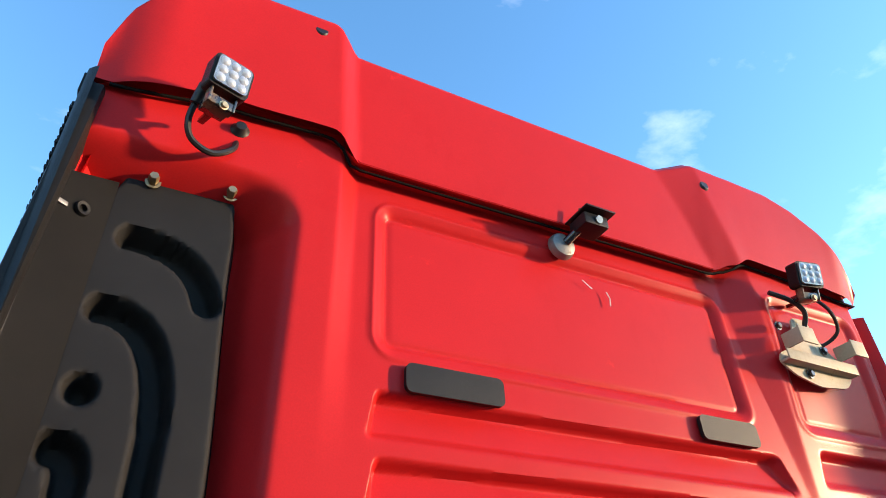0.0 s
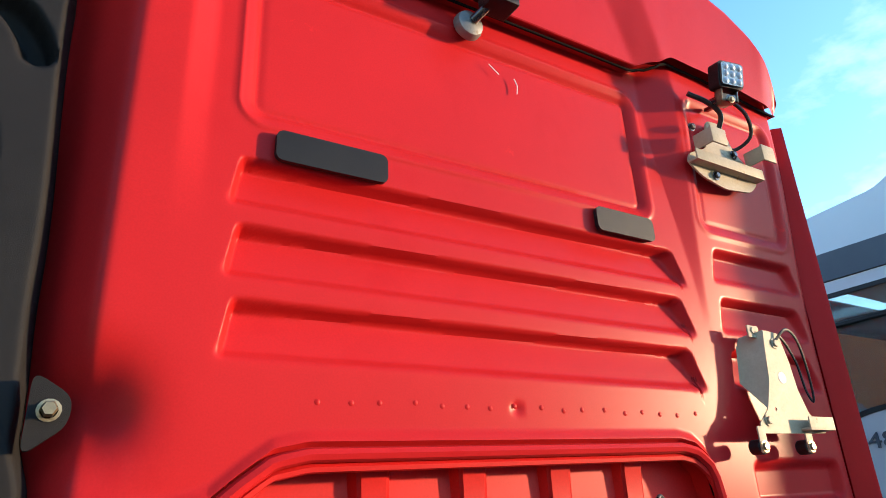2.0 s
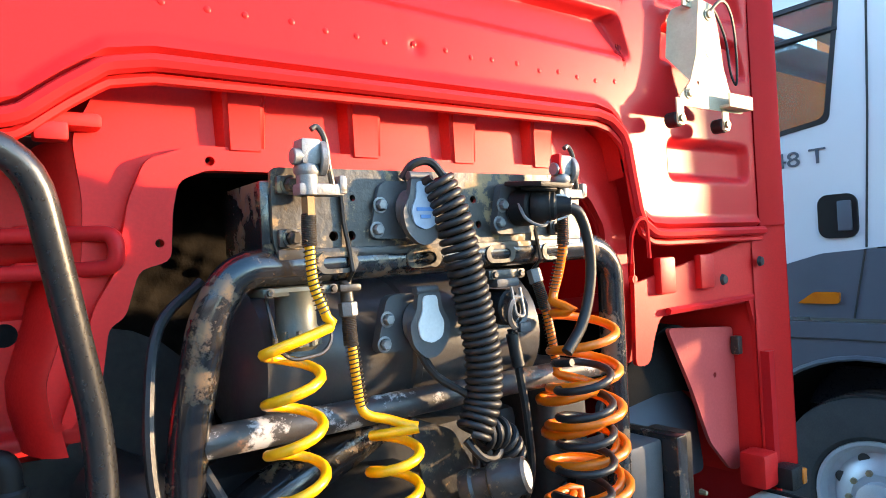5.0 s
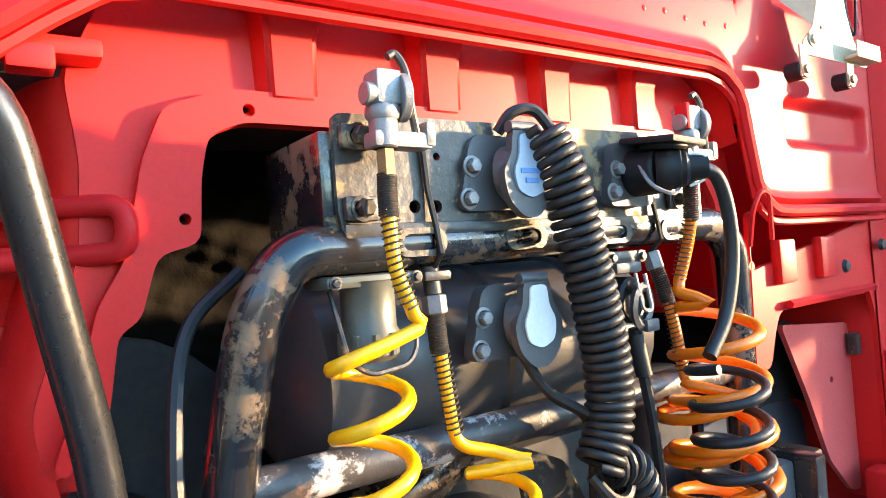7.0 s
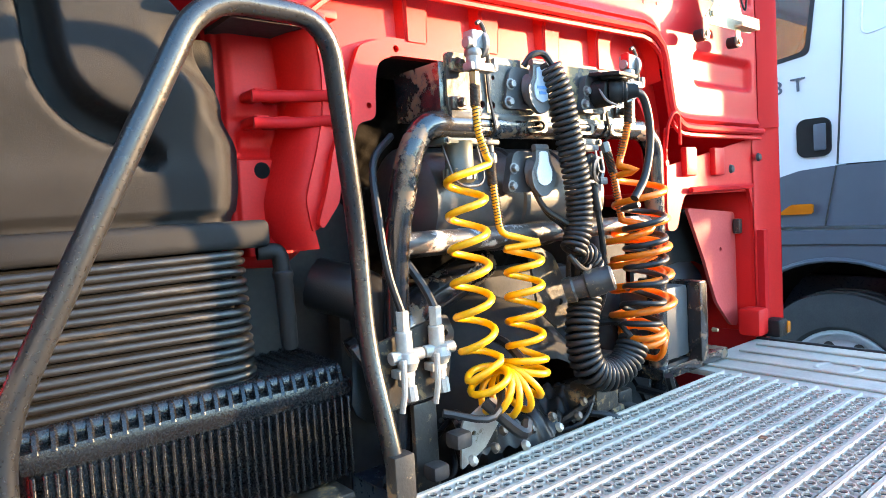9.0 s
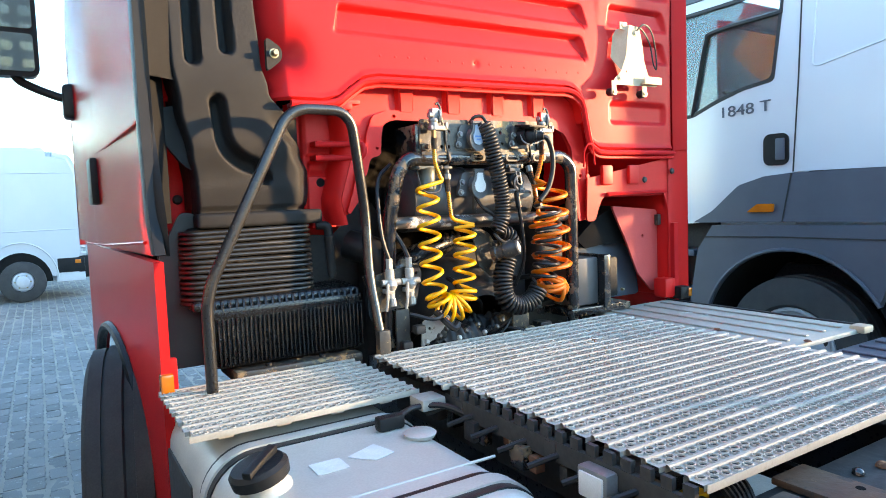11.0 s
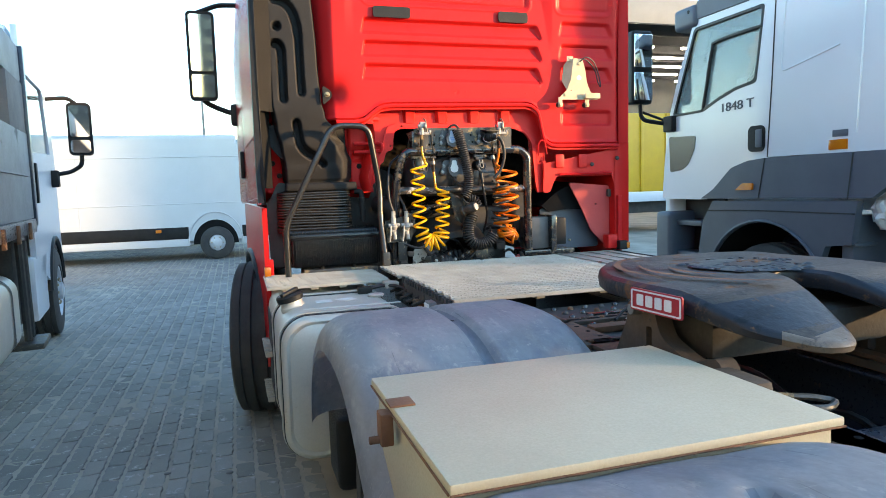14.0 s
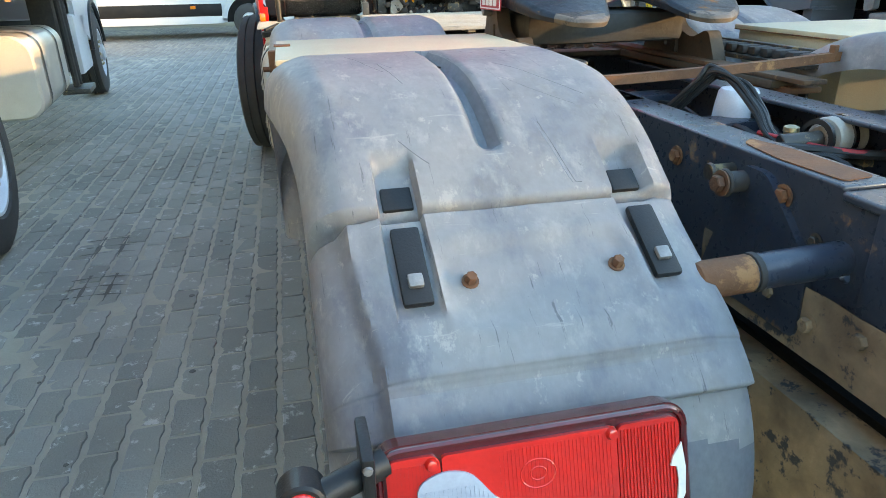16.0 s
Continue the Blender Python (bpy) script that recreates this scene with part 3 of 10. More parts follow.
def wall_y(x, z):
    fade = ss(2.42, 3.2, z)
    y = -0.035 * fade * (1 - min(1.0, max(0.0, (x + 0.70) / 0.05)))
    y += -0.04 * fade * min(1.0, max(0.0, (x - 0.69 + 0.11 * fade) / (0.022 + 0.10 * fade)))
    d = sd_box(x, z, -0.592, 0.548, 2.745, 3.15, 0.05)
    y += 0.012 * (1 - ss(-0.034, 0.0, d)) - 0.004 * math.exp(-((d - 0.006) / 0.006) ** 2)
    y += 0.004 * math.exp(-((d + 0.03) / 0.006) ** 2)
    d = sd_box(x, z, 0.735, 1.165, 2.742, 3.19, 0.05)
    y += 0.010 * (1 - ss(-0.03, 0.0, d)) - 0.003 * math.exp(-((d - 0.006) / 0.006) ** 2) + 0.003 * math.exp(-((d + 0.03) / 0.006) ** 2)
    for zt, zb in ((2.660, 2.560), (2.522, 2.420), (2.380, 2.275)):
        y += rib(x, z, -0.592, 0.628, zt, zb, 0.034)
    for zt, zb in ((2.69, 2.59), (2.542, 2.44), (2.392, 2.285)):
        y += rib(x, z, 0.775, 1.172, zt, zb, 0.026)
    d = sd_box(x, z, 0.772, 1.172, 1.988, 2.103, 0.03)
    y += 0.022 * (1 - ss(-0.024, 0.0, d))
    # recess for the air duct, closed above
    side = 1 - ss(-0.90, -0.775, x + 0.05 * ss(3.0, 3.16, z))
    y += 0.15 * side * (1 - ss(2.99, 3.12, z))
    y += 0.06 * math.exp(-(((x + 0.80) / 0.075) ** 2 + ((z - 2.185) / 0.075) ** 2)) * ss(-0.9, -0.85, x)
    y += 0.006 * math.exp(-(((x - 0.016) / 0.012) ** 2 + ((z - 2.211) / 0.012) ** 2))
    y += 0.03 * ss(1.19, 1.24, x) ** 2 + 0.03 * ss(-1.19, -1.24, -x if x < 0 else 0)
    y += -0.012 * (1 - ss(0.0, 0.035, z - interp(WALL_LOW, x))) + 0.02 * (1 - ss(0.0, 0.012, z - interp(WALL_LOW, x)))
    return y


cab = thing("tractor_truck", "red high-roof tractor truck with pressed steel cab rear wall", "truck", at=(0, 0, 1.1))
xs = sorted(set([round(v, 4) for v in lin(-1.24, 1.24, 330)] + [round(-0.60 + 0.004 * i, 4) for i in range(10)] + [round(0.60 + 0.004 * i, 4) for i in range(12)]))


def wall_at(x, v):
    low = interp(WALL_LOW, x)
    z = low + (3.30 - low) * v
    return Vector((x, wall_y(x, z), z))


part("rear_wall", grid(wall_at, xs, lin(0, 1, 230)), M_RED, cab, "red painted rear wall with pressed louvres", 50)

SEAM = [(-1.25, 3.225), (-0.95, 3.262), (-0.74, 3.272), (-0.66, 3.215), (0.52, 3.225), (0.60, 3.25), (0.68, 3.288), (0.8, 3.285), (1.25, 3.255)]
ROOF_TOP = [(-1.26, 3.2), (-1.255, 3.34), (-1.225, 3.46), (-1.16, 3.555), (-1.06, 3.62), (-0.95, 3.648), (-0.76, 3.655), (-0.69, 3.59), (0.37, 3.582), (0.50, 3.635),
            (0.86, 3.625), (0.98, 3.59), (1.09, 3.525), (1.18, 3.43), (1.235, 3.32), (1.255, 3.25)]


def ramp01(a, b, x):
    return min(1.0, max(0.0, (x - a) / (b - a)))


def roof_at(x, v):
    lo, hi = smooth_interp(SEAM, x), interp(ROOF_TOP, x)
    k = min(v, 1.0)
    out = 0.03 * (1 - ramp01(-0.715 - 0.03 * k, -0.665 - 0.03 * k, x)) + 0.03 * ramp01(0.53 - 0.19 * k, 0.63 - 0.13 * k, x)
    edge = max(0.0, abs(x) - 1.12) / 0.13
    if v <= 1:
        z = lo + (hi - lo) * v
        y = -0.05 - 0.032 * v - out + 0.03 * ss(0.90, 1.0, v) ** 2 + 0.05 * edge ** 2
        return Vector((x, y, z))
    y = -0.052 - out + (v - 1) * 1.9 + 0.05 * edge ** 2
    return Vector((x, y, hi + 0.035 * math.sin(min(1, (v - 1) * 6) * 1.57)))


part("roof", grid(roof_at, sorted(set(lin(-1.255, 1.24, 220))), lin(0, 0.9, 24) + [0.92, 0.94, 0.96, 0.98, 1.0, 1.015, 1.04, 1.08, 1.16, 1.3, 1.6, 2.0]), M_RED, cab, "red plastic roof spoiler", 50)
bm = grid(lambda x, v: Vector((x, -0.052 + 0.06 * v, smooth_interp(SEAM, x) + 0.002 + 0.004 * v)), lin(-1.25, 1.24, 80), [0, 1])
part("roof_lip", bm, M_RED, cab)
tb = bmesh.new()
tube(tb, [Vector((x, -0.03 - 0.02 * (x < -0.7 or x > 0.6), smooth_interp(SEAM, x) - 0.004)) for x in lin(-1.22, 1.22, 90)], 0.0045, 6)
part("seam_gasket", tb, M_FLAP, cab, "black rubber gasket under the roof")
for x, z in ((-0.80, 3.585), (0.545, 3.540)):
    part("roof_plug", turned([(0, 0.012), (0.016, 0.012), (0.022, 0.006), (0.024, 0)], (x, -0.095, z), (0, -1, 0.1), 16), M_RUBBER, cab, "black rubber plug")

# cab sides and front
for s in (-1, 1):
    bm = grid(lambda u, v: Vector((s * (1.252 + 0.075 * ss(-0.1, 1.1, 2.08 * u) + 0.03 * ss(0.9, 2.0, 2.08 * u) - 0.05 * ss(2.6, 3.28, 1.52 + 1.74 * v)), 0.01 + (2.08 - 0.16 * v) * u, 1.52 + 1.74 * v)), lin(0, 1, 26), lin(0, 1, 20))
    bmesh.ops.solidify(bm, geom=bm.faces[:], thickness=0.02)
    part("side_wall", bm, M_RED_GLOSS, cab, "glossy red cab side")
    if s < 0:
        for zz in (1.56, 1.95):
            part("door_crease", pipe(spline([(-1.262, 0.10, zz), (-1.312, 0.8, zz - 0.03), (-1.345, 1.7, zz - 0.05)]), 0.006, 6), M_RED_GLOSS, cab)
    low = [(0.0, 0.52), (0.0, 1.50), (2.0, 1.50), (2.05, 1.0), (1.9, 0.6), (1.62, 0.62)]
    low += [(0.98 + 0.64 * math.cos(radians(a)), 0.52 + 0.64 * math.sin(radians(a))) for a in range(15, 166, 10)]
    low += [(0.25, 0.45)]
    bm = plate(bmesh.new(), low, [], 0.03, on_x(1.225 * s, s))
    for v in bm.verts:
        v.co.x += s * 0.07 * ss(0.05, 1.4, v.co.y)
    part("side_skirt", bm, M_RED, cab, "red lower side panel over the wheel")
    part("arch_trim", pipe([(s * (1.26 + 0.07 * ss(0.05, 1.4, 0.98 + 0.64 * math.cos(radians(a)))), 0.98 + 0.64 * math.cos(radians(a)), 0.52 + 0.64 * math.sin(radians(a))) for a in range(10, 171, 8)], 0.022, 8), M_BLACK_PL, cab, "black wheel arch trim")
part("front_wall", cuboid(-1.22, 1.22, 2.05, 2.12, 1.2, 3.4, 0.02), M_RED, cab)
part("cab_floor", cuboid(-1.2, 1.2, 0.55, 2.05, 1.42, 1.50, 0.01), M_FRAME_DK, cab, "dark cab underside")
part("front_axle_beam", cuboid(-0.9, 0.9, 0.82, 0.98, 0.42, 0.55, 0.02), M_FRAME_DK, cab)
# left inner rear edge: dark gap panel, black wind deflector strip
part("side_deflector", grid(lambda u, v: Vector((-1.235 - 0.025 * math.sin(v * 3.0) - 0.004 * u, -0.03 - 0.17 * (1 - v) * ss(2.1, 1.5, interp([(0, 1.52), (1, 3.25)], u)) - 0.06 * v * 0 - 0.055 * v,
     1.53 + 1.70 * u)), lin(0, 1, 30), lin(0, 1, 6)), M_BLACK_PL, cab, "black plastic wind deflector on the cab edge")
strip = rounded([(-1.262, -0.19, 1.535), (-1.264, -0.13, 1.64), (-1.262, -0.065, 1.95), (-1.258, -0.06, 2.6), (-1.240, -0.05, 3.20)], 0.2, 8)
bm = bmesh.new()
rows = []
for p in strip:
    rows.append([bm.verts.new(p + Vector(o)) for o in ((-0.018, 0.0, 0), (-0.014, -0.014, 0), (0.014, -0.014, 0), (0.018, 0.0, 0), (0.014, 0.07, 0), (-0.014, 0.07, 0))])
for a, b in zip(rows, rows[1:]):
    for k in range(6):
        bm.faces.new((a[k], a[(k + 1) % 6], b[(k + 1) % 6], b[k]))
part("corner_closure", grid(lambda u, v: Vector((-1.262 + 0.085 * v, -0.036 + 0.13 * v, 1.62 + 1.36 * u)), lin(0, 1, 8), lin(0, 1, 3)), M_FLAP, cab, "black corner closing strip")
part("corner_top", grid(lambda u, v: Vector((-1.262 + 0.085 * v, -0.036 + 0.13 * v, 2.98 + 0.24 * u)), lin(0, 1, 8), lin(0, 1, 3)), M_RED, cab, "red cab corner above the wing")
part("edge_strip", bm, M_BLACK_PL, cab, "black plastic edge strip")
bm = bmesh.new()
for i in range(46):
    box(bm, -1.270, -1.256, -0.055 + 0.006 * (i % 2), -0.03, 2.42 + 0.016 * i, 2.427 + 0.016 * i, 0)
part("deflector_teeth", bm, M_BLACK_PL, cab)
part("fin", cuboid(-1.268, -1.258, -0.06, 0.0, 3.17, 3.225, 0.003), M_BLACK_PL, cab)
bm = turned([(0.0, 0.012), (0.03, 0.012), (0.055, 0.004), (0.06, 0)], (-1.326, 1.03, 1.80), (-1, 0, 0), 20)
bmesh.ops.scale(bm, vec=(1, 1.5, 1), verts=bm.verts, space=Matrix.Translation((1.326, -1.03, -1.80)))
box(bm, -1.352, -1.318, 0.93, 1.12, 1.70, 1.90, 0.012)
part("door_handle", bm, M_BLACK_PL, cab, "black door handle")

part("corner_edge", grid(lambda u, v: Vector((1.235 + 0.052 * math.sin(1.571 * v), 0.012 - 0.05 * math.sin(1.9 * v), 1.87 + 1.36 * u)), lin(0, 1, 12), lin(0, 1, 6)), M_RED, cab, "rounded red cab corner")
part("corner_flank", grid(lambda u, v: Vector((1.287 - 0.012 * v, -0.036 + 0.10 * v, 1.16 + 2.07 * u)), lin(0, 1, 12), lin(0, 1, 3)), M_RED, cab)
part("corner_foot", grid(lambda u, v: Vector((1.215 + 0.072 * v, 0.028 - 0.062 * v * v, 1.16 + 0.71 * u)), lin(0, 1, 8), lin(0, 1, 5)), M_RED_DIRTY, cab, "lower red cab corner")

# engine tunnel below the wall: shelf, flange, punched panel
bm = bmesh.new()
lipx = lin(-0.56, 0.62, 60)
grid(lambda x, v: Vector((x, wall_y(x, interp(WALL_LOW, x)) + 0.012 + 0.075 * v, interp(WALL_LOW, x) - 0.002 - 0.012 * v)), lipx, lin(0, 1, 3), bm)
part("tunnel_shelf", bm, M_RED_DIRTY, cab)
tub = bmesh.new()
tube(tub, [Vector((x, -0.006, interp(WALL_LOW, x) - 0.012)) for x in lin(-0.78, 1.22, 130)], 0.013, 8)
part("bottom_flange", tub, M_RED, cab)
tub = bmesh.new()
tube(tub, [Vector((x, 0.002, interp(WALL_LOW, x) - 0.034)) for x in lin(-0.62, 1.22, 120)], 0.008, 6)
part("bottom_flange", tub, M_RED_DIRTY, cab)
opening = [(0.615, 1.555), (0.60, 1.62), (0.575, 1.90), (0.53, 1.965), (0.44, 1.998), (-0.355, 1.998), (-0.395, 1.98), (-0.405, 1.935), (-0.41, 1.862), (-0.455, 1.85),
           (-0.475, 1.785), (-0.497, 1.772), (-0.51, 1.69), (-0.55, 1.64)]
outer = [(-0.565, 1.635), (-0.575, 1.70), (-0.548, 1.78), (-0.525, 1.86), (-0.52, 1.95), (-0.53, 2.04), (-0.48, 2.145), (0.52, 2.15), (0.60, 2.10), (0.655, 2.0), (0.68, 1.88), (0.685, 1.56)]
bm = plate(bmesh.new(), round2d(opening + outer, 0.018, 3), [circle(-0.347, 2.02, 0.008), circle(-0.425, 1.888, 0.007), circle(0.645, 1.77, 0.009), circle(-0.14, 2.022, 0.004), circle(0.1, 2.022, 0.004), circle(0.3, 2.022, 0.004)], 0.008, lambda u, v, w: Vector((u - 0.004, 0.066 + w, v - 0.018)))
part("tunnel_panel", bm, M_RED_DIRTY, cab, "red punched steel panel round the tunnel opening")
band = [(0.63, 1.56), (0.615, 1.66), (0.60, 1.92), (0.55, 1.995), (0.45, 2.035), (-0.37, 2.035), (-0.44, 2.01), (-0.465, 1.95), (-0.485, 1.85), (-0.515, 1.80), (-0.535, 1.72), (-0.56, 1.65)]
bm = plate(bmesh.new(), round2d(opening[:1] + opening[1:] + band[::-1], 0.014, 3), [circle(-0.347, 2.012, 0.0075), circle(-0.425, 1.888, 0.0065)], 0.016, lambda u, v, w: Vector((u - 0.004, 0.048 + w, v - 0.018)))
part("opening_rim", bm, M_RED_DIRTY, cab, "raised red rim round the opening")
for x in (-0.295, -0.075, 0.150, 0.372):
    bm = bmesh.new()
    a = [bm.verts.new((x + u, 0.067, v)) for u, v in ((-0.040, 1.998), (0.040, 1.998), (0.046, 2.13), (-0.046, 2.13))]
    b = [bm.verts.new((x + u, yy, v)) for u, v, yy in ((-0.029, 2.008, 0.044), (0.029, 2.008, 0.044), (0.031, 2.092, 0.042), (-0.031, 2.092, 0.042))]
    c = [bm.verts.new((x + u, 0.020, 2.128)) for u in (0.044, -0.044)]
    bm.faces.new(b)
    for k in (0, 1, 3):
        bm.faces.new((a[k], a[(k + 1) % 4], b[(k + 1) % 4], b[k]))
    bm.faces.new((b[2], c[0], c[1], b[3]))
    bm.faces.new((a[2], c[0], b[2]))
    bm.faces.new((a[3], b[3], c[1]))
    bmesh.ops.bevel(bm, geom=[e for e in bm.edges if len(e.link_faces) == 2], offset=0.005, segments=2, affect="EDGES")
    part("boss", bm, M_RED_DIRTY, cab, "", 50)
# quilted dark insulation and engine behind the opening
part("insulation", grid(lambda u, v: Vector((-0.7 + 1.42 * u, 0.42 + 0.04 * noise.noise((u * 9, v * 7, 0)) + 0.0045 * math.sin(u * 120 + v * 30 + 3 * noise.noise((u * 12, v * 12, 3))) * math.sin(v * 90 - u * 30), 1.35 + 0.78 * v)), lin(0, 1, 220), lin(0, 1, 130)), M_QUILT, cab, "dark quilted insulation mat")
part("tunnel_roof", cuboid(-0.7, 0.72, 0.075, 1.3, 2.02, 2.05, 0), M_FRAME_DK, cab)
# left column with hinge rods


def column_at(u, v):
    """Pressed column: a raised lower plate, a dished middle and rounded flanks."""
    x, z = -0.725 + 0.20 * u, 1.575 + 0.475 * v
    y = 0.200 + 0.05 * (1 - ss(-0.725, -0.69, x)) - 0.012 * ss(-0.685, -0.675, x) * (1 - ss(-0.560, -0.545, x))
    low = ss(-0.672, -0.664, x + 0.10 * max(0, z - 1.765)) * (1 - ss(-0.572, -0.564, x + 0.30 * max(0, z - 1.755))) * (1 - ss(1.768, 1.776, z))
    dish = ss(-0.665, -0.645, x) * (1 - ss(-0.60, -0.575, x)) * ss(1.775, 1.80, z) * (1 - ss(1.815, 1.835, z))
    y += -0.012 * low + 0.014 * dish - 0.020 * (1 - ss(1.595, 1.615, z)) * ss(-0.69, -0.66, x) - 0.008 * ss(1.845, 1.86, z) * ss(-0.68, -0.66, x)
    return Vector((x, y, z))


part("left_column", grid(column_at, lin(0, 1, 72), lin(0, 1, 120)), M_RED_DIRTY, cab, "red pressed steel column with a round hole", 50)
# flat dark disc painted for the shade of an open hole
part("column_hole", turned([(0, 0.0015), (0.0165, 0.0015), (0.0175, 0)], (-0.616, 0.1765, 1.748), (0, -1, 0), 20), M_FLAP, cab, "dark disc drawn as a round hole")
part("column_foot", grid(lambda u, v: Vector((-0.69 + 0.15 * u, 0.175 + 0.12 * v, 1.578 - 0.05 * v)), lin(0, 1, 6), lin(0, 1, 4)), M_RED_DIRTY, cab)
part("column_side", cuboid(-0.71, -0.695, 0.21, 0.42, 1.60, 2.03, 0.004), M_RED_DIRTY, cab)
CHEEK_X = [(1.60, -0.558), (1.66, -0.57), (1.70, -0.572), (1.78, -0.548), (1.86, -0.525), (1.95, -0.52), (2.04, -0.528), (2.07, -0.51)]
part("tunnel_cheek", grid(lambda u, v: Vector((interp(CHEEK_X, 1.60 + 0.47 * u) + 0.004 - 0.052 * math.sin(1.5708 * v), 0.070 + 0.135 * (1 - math.cos(1.5708 * v)), 1.582 + 0.47 * u)), lin(0, 1, 40), lin(0, 1, 10)), M_RED_DIRTY, cab, "rounded red cheek beside the tunnel", 60)
part("column_top", cuboid(-0.72, -0.50, 0.03, 0.22, 2.03, 2.05, 0.006), M_RED_DIRTY, cab)
for z in (1.888, 1.836):
    for x in (-0.635, -0.590):
        part("hinge_lug", cuboid(x - 0.015, x + 0.015, 0.11, 0.195, z - 0.004, z + 0.015, 0.006, 3), M_RED_DIRTY, cab)
ring = rounded([(-0.652, 0.118, 1.888), (-0.56, 0.095, 1.888), (-0.488, 0.040, 1.886), (-0.488, 0.040, 1.838), (-0.56, 0.095, 1.836), (-0.652, 0.118, 1.836)], 0.024, 7)
part("tow_loop", pipe(ring, 0.0115, 12), M_RED, cab, "red bent steel loop")
part("corner_tab", cuboid(-0.585, -0.545, 0.0, 0.03, 2.005, 2.03, 0.005), M_RED_DIRTY, cab)
# right lower panel, bosses, arch liner
bm = plate(bmesh.new(), round2d([(0.66, 1.86), (1.255, 1.86), (1.255, 1.14), (1.215, 1.10), (1.215, 1.58), (1.185, 1.662), (0.80, 1.657), (0.75, 1.645), (0.725, 1.60), (0.70, 1.535), (0.645, 1.535)], 0.02, 3), [circle(0.658, 1.748, 0.010)], 0.012, on_y(0.032))
part("right_lower_panel", bm, M_RED_DIRTY, cab, "red sheet steel panel above the wheel arch")
for x in (0.77, 0.95):
    part("boss", cuboid(x - 0.033, x + 0.033, 0.012, 0.036, 1.705, 1.798, 0.008), M_RED_DIRTY, cab)
for x, z in ((1.02, 1.725), (1.225, 1.766)):
    part("rubber_plug", turned([(0, 0.01), (0.012, 0.008), (0.016, 0)], (x, 0.012, z), (0, -1, 0), 12), M_RUBBER, cab, "black plug")
part("panel_lip", pipe([(0.77, 0.02, 1.660), (1.185, 0.02, 1.664)], 0.010, 6), M_RED, cab)
part("handle_loop", pipe(rounded([(0.60, 0.0, 1.79), (0.585, -0.02, 1.86), (0.60, -0.03, 1.895), (0.63, -0.03, 1.89), (0.655, -0.015, 1.80)], 0.03), 0.005, 6), M_RED, cab, "red wire hook")
part("arch_side", cuboid(1.215, 1.25, 0.04, 0.7, 1.12, 1.66, 0.006), M_RED_DIRTY, cab, "faded red inner side of the wheel arch")
part("arch_inner", plate(bmesh.new(), round2d([(0.88, 1.60), (1.212, 1.57), (1.212, 1.14), (1.16, 1.15), (1.06, 1.25), (0.98, 1.42)], 0.02), [circle(1.10, 1.44, 0.008)], 0.012, on_y(0.10)), M_RED_FADED, cab, "sun-faded pink-red inner wheel arch panel")
part("arch_clip", cuboid(1.185, 1.21, 0.07, 0.095, 1.49, 1.545, 0.005), M_GREASY, cab)
part("arch_top", cuboid(0.70, 1.215, 0.044, 0.6, 1.645, 1.66, 0.004), M_RED_DIRTY, cab)
part("arch_back", cuboid(0.66, 1.225, 0.58, 0.60, 1.1, 1.65, 0.004), M_RED_DIRTY, cab)

guard = thing("wheel_guard", "black rubber mudguard behind the wheel arch", "mudguard", at=(0.95, 0.2, 1.1))
prof = [(0.69, 1.44), (0.80, 1.525), (0.90, 1.575), (1.0, 1.595), (1.10, 1.55), (1.19, 1.46), (1.245, 1.36), (1.262, 1.315)]
sp = spline([(x, 0, z) for x, z in prof], 5)
part("liner", grid(lambda i, v: Vector((sp[i].x, 0.165 + 0.38 * v, sp[i].z + 0.02 * v)), range(len(sp)), lin(0, 1, 4)), M_FLAP, guard)
out = [(p.x, p.z) for p in sp] + [(1.20, 1.283), (1.12, 1.37), (1.03, 1.40), (0.90, 1.41), (0.75, 1.395)]
part("flap", plate(bmesh.new(), out, [], 0.012, on_y(0.155)), M_FLAP, guard)
part("inner_panel", plate(bmesh.new(), round2d([(0.70, 1.12), (0.70, 1.42), (0.90, 1.43), (1.06, 1.40), (1.14, 1.34), (1.18, 1.12)], 0.03), [], 0.015, on_y(0.20)), M_GREY_PL, guard, "grey plastic inner panel")

battery = thing("battery_tray", "grey battery box in a black steel tray", "battery box", at=(0.66, 0.05, 1.12))
part("case", cuboid(0.50, 0.66, -0.02, 0.12, 1.15, 1.37, 0.012), M_SOCKET, battery, "grey plastic case")
part("tray_plate", cuboid(0.66, 0.70, -0.06, 0.16, 1.13, 1.38, 0.006), M_STEEL_BLK, battery)
part("cover", cuboid(0.71, 0.80, -0.01, 0.10, 1.17, 1.36, 0.012), M_BLACK_PL, battery)
part("base", cuboid(0.46, 0.84, -0.05, 0.14, 1.11, 1.145, 0.006), M_STEEL_BLK, battery)
part("bolt", turned([(0, 0.02), (0.006, 0.018), (0.008, 0)], (0.82, -0.01, 1.2), (0, -1, 0), 6), M_ZINC, battery)
corner = thing("corner_bracket", "red corner bracket with marker lamp at the cab foot", "bracket", at=(1.2, 0.0, 1.1))
part("block", cuboid(1.13, 1.21, -0.02, 0.06, 1.12, 1.22, 0.015), M_RED_DIRTY, corner)
part("lamp_body", cuboid(1.20, 1.27, -0.06, 0.0, 1.11, 1.175, 0.012), M_BLACK_PL, corner)
part("lens", cuboid(1.255, 1.28, -0.065, -0.02, 1.12, 1.165, 0.006), M_AMBER, corner, "amber lens")
marker = thing("side_marker_lamp", "small amber side marker lamp at the cab corner", "marker lamp", at=(-1.235, 0.1, 1.06))
part("lens", cuboid(-1.26, -1.22, -0.02, 0.03, 1.06, 1.14, 0.008), M_AMBER, marker)
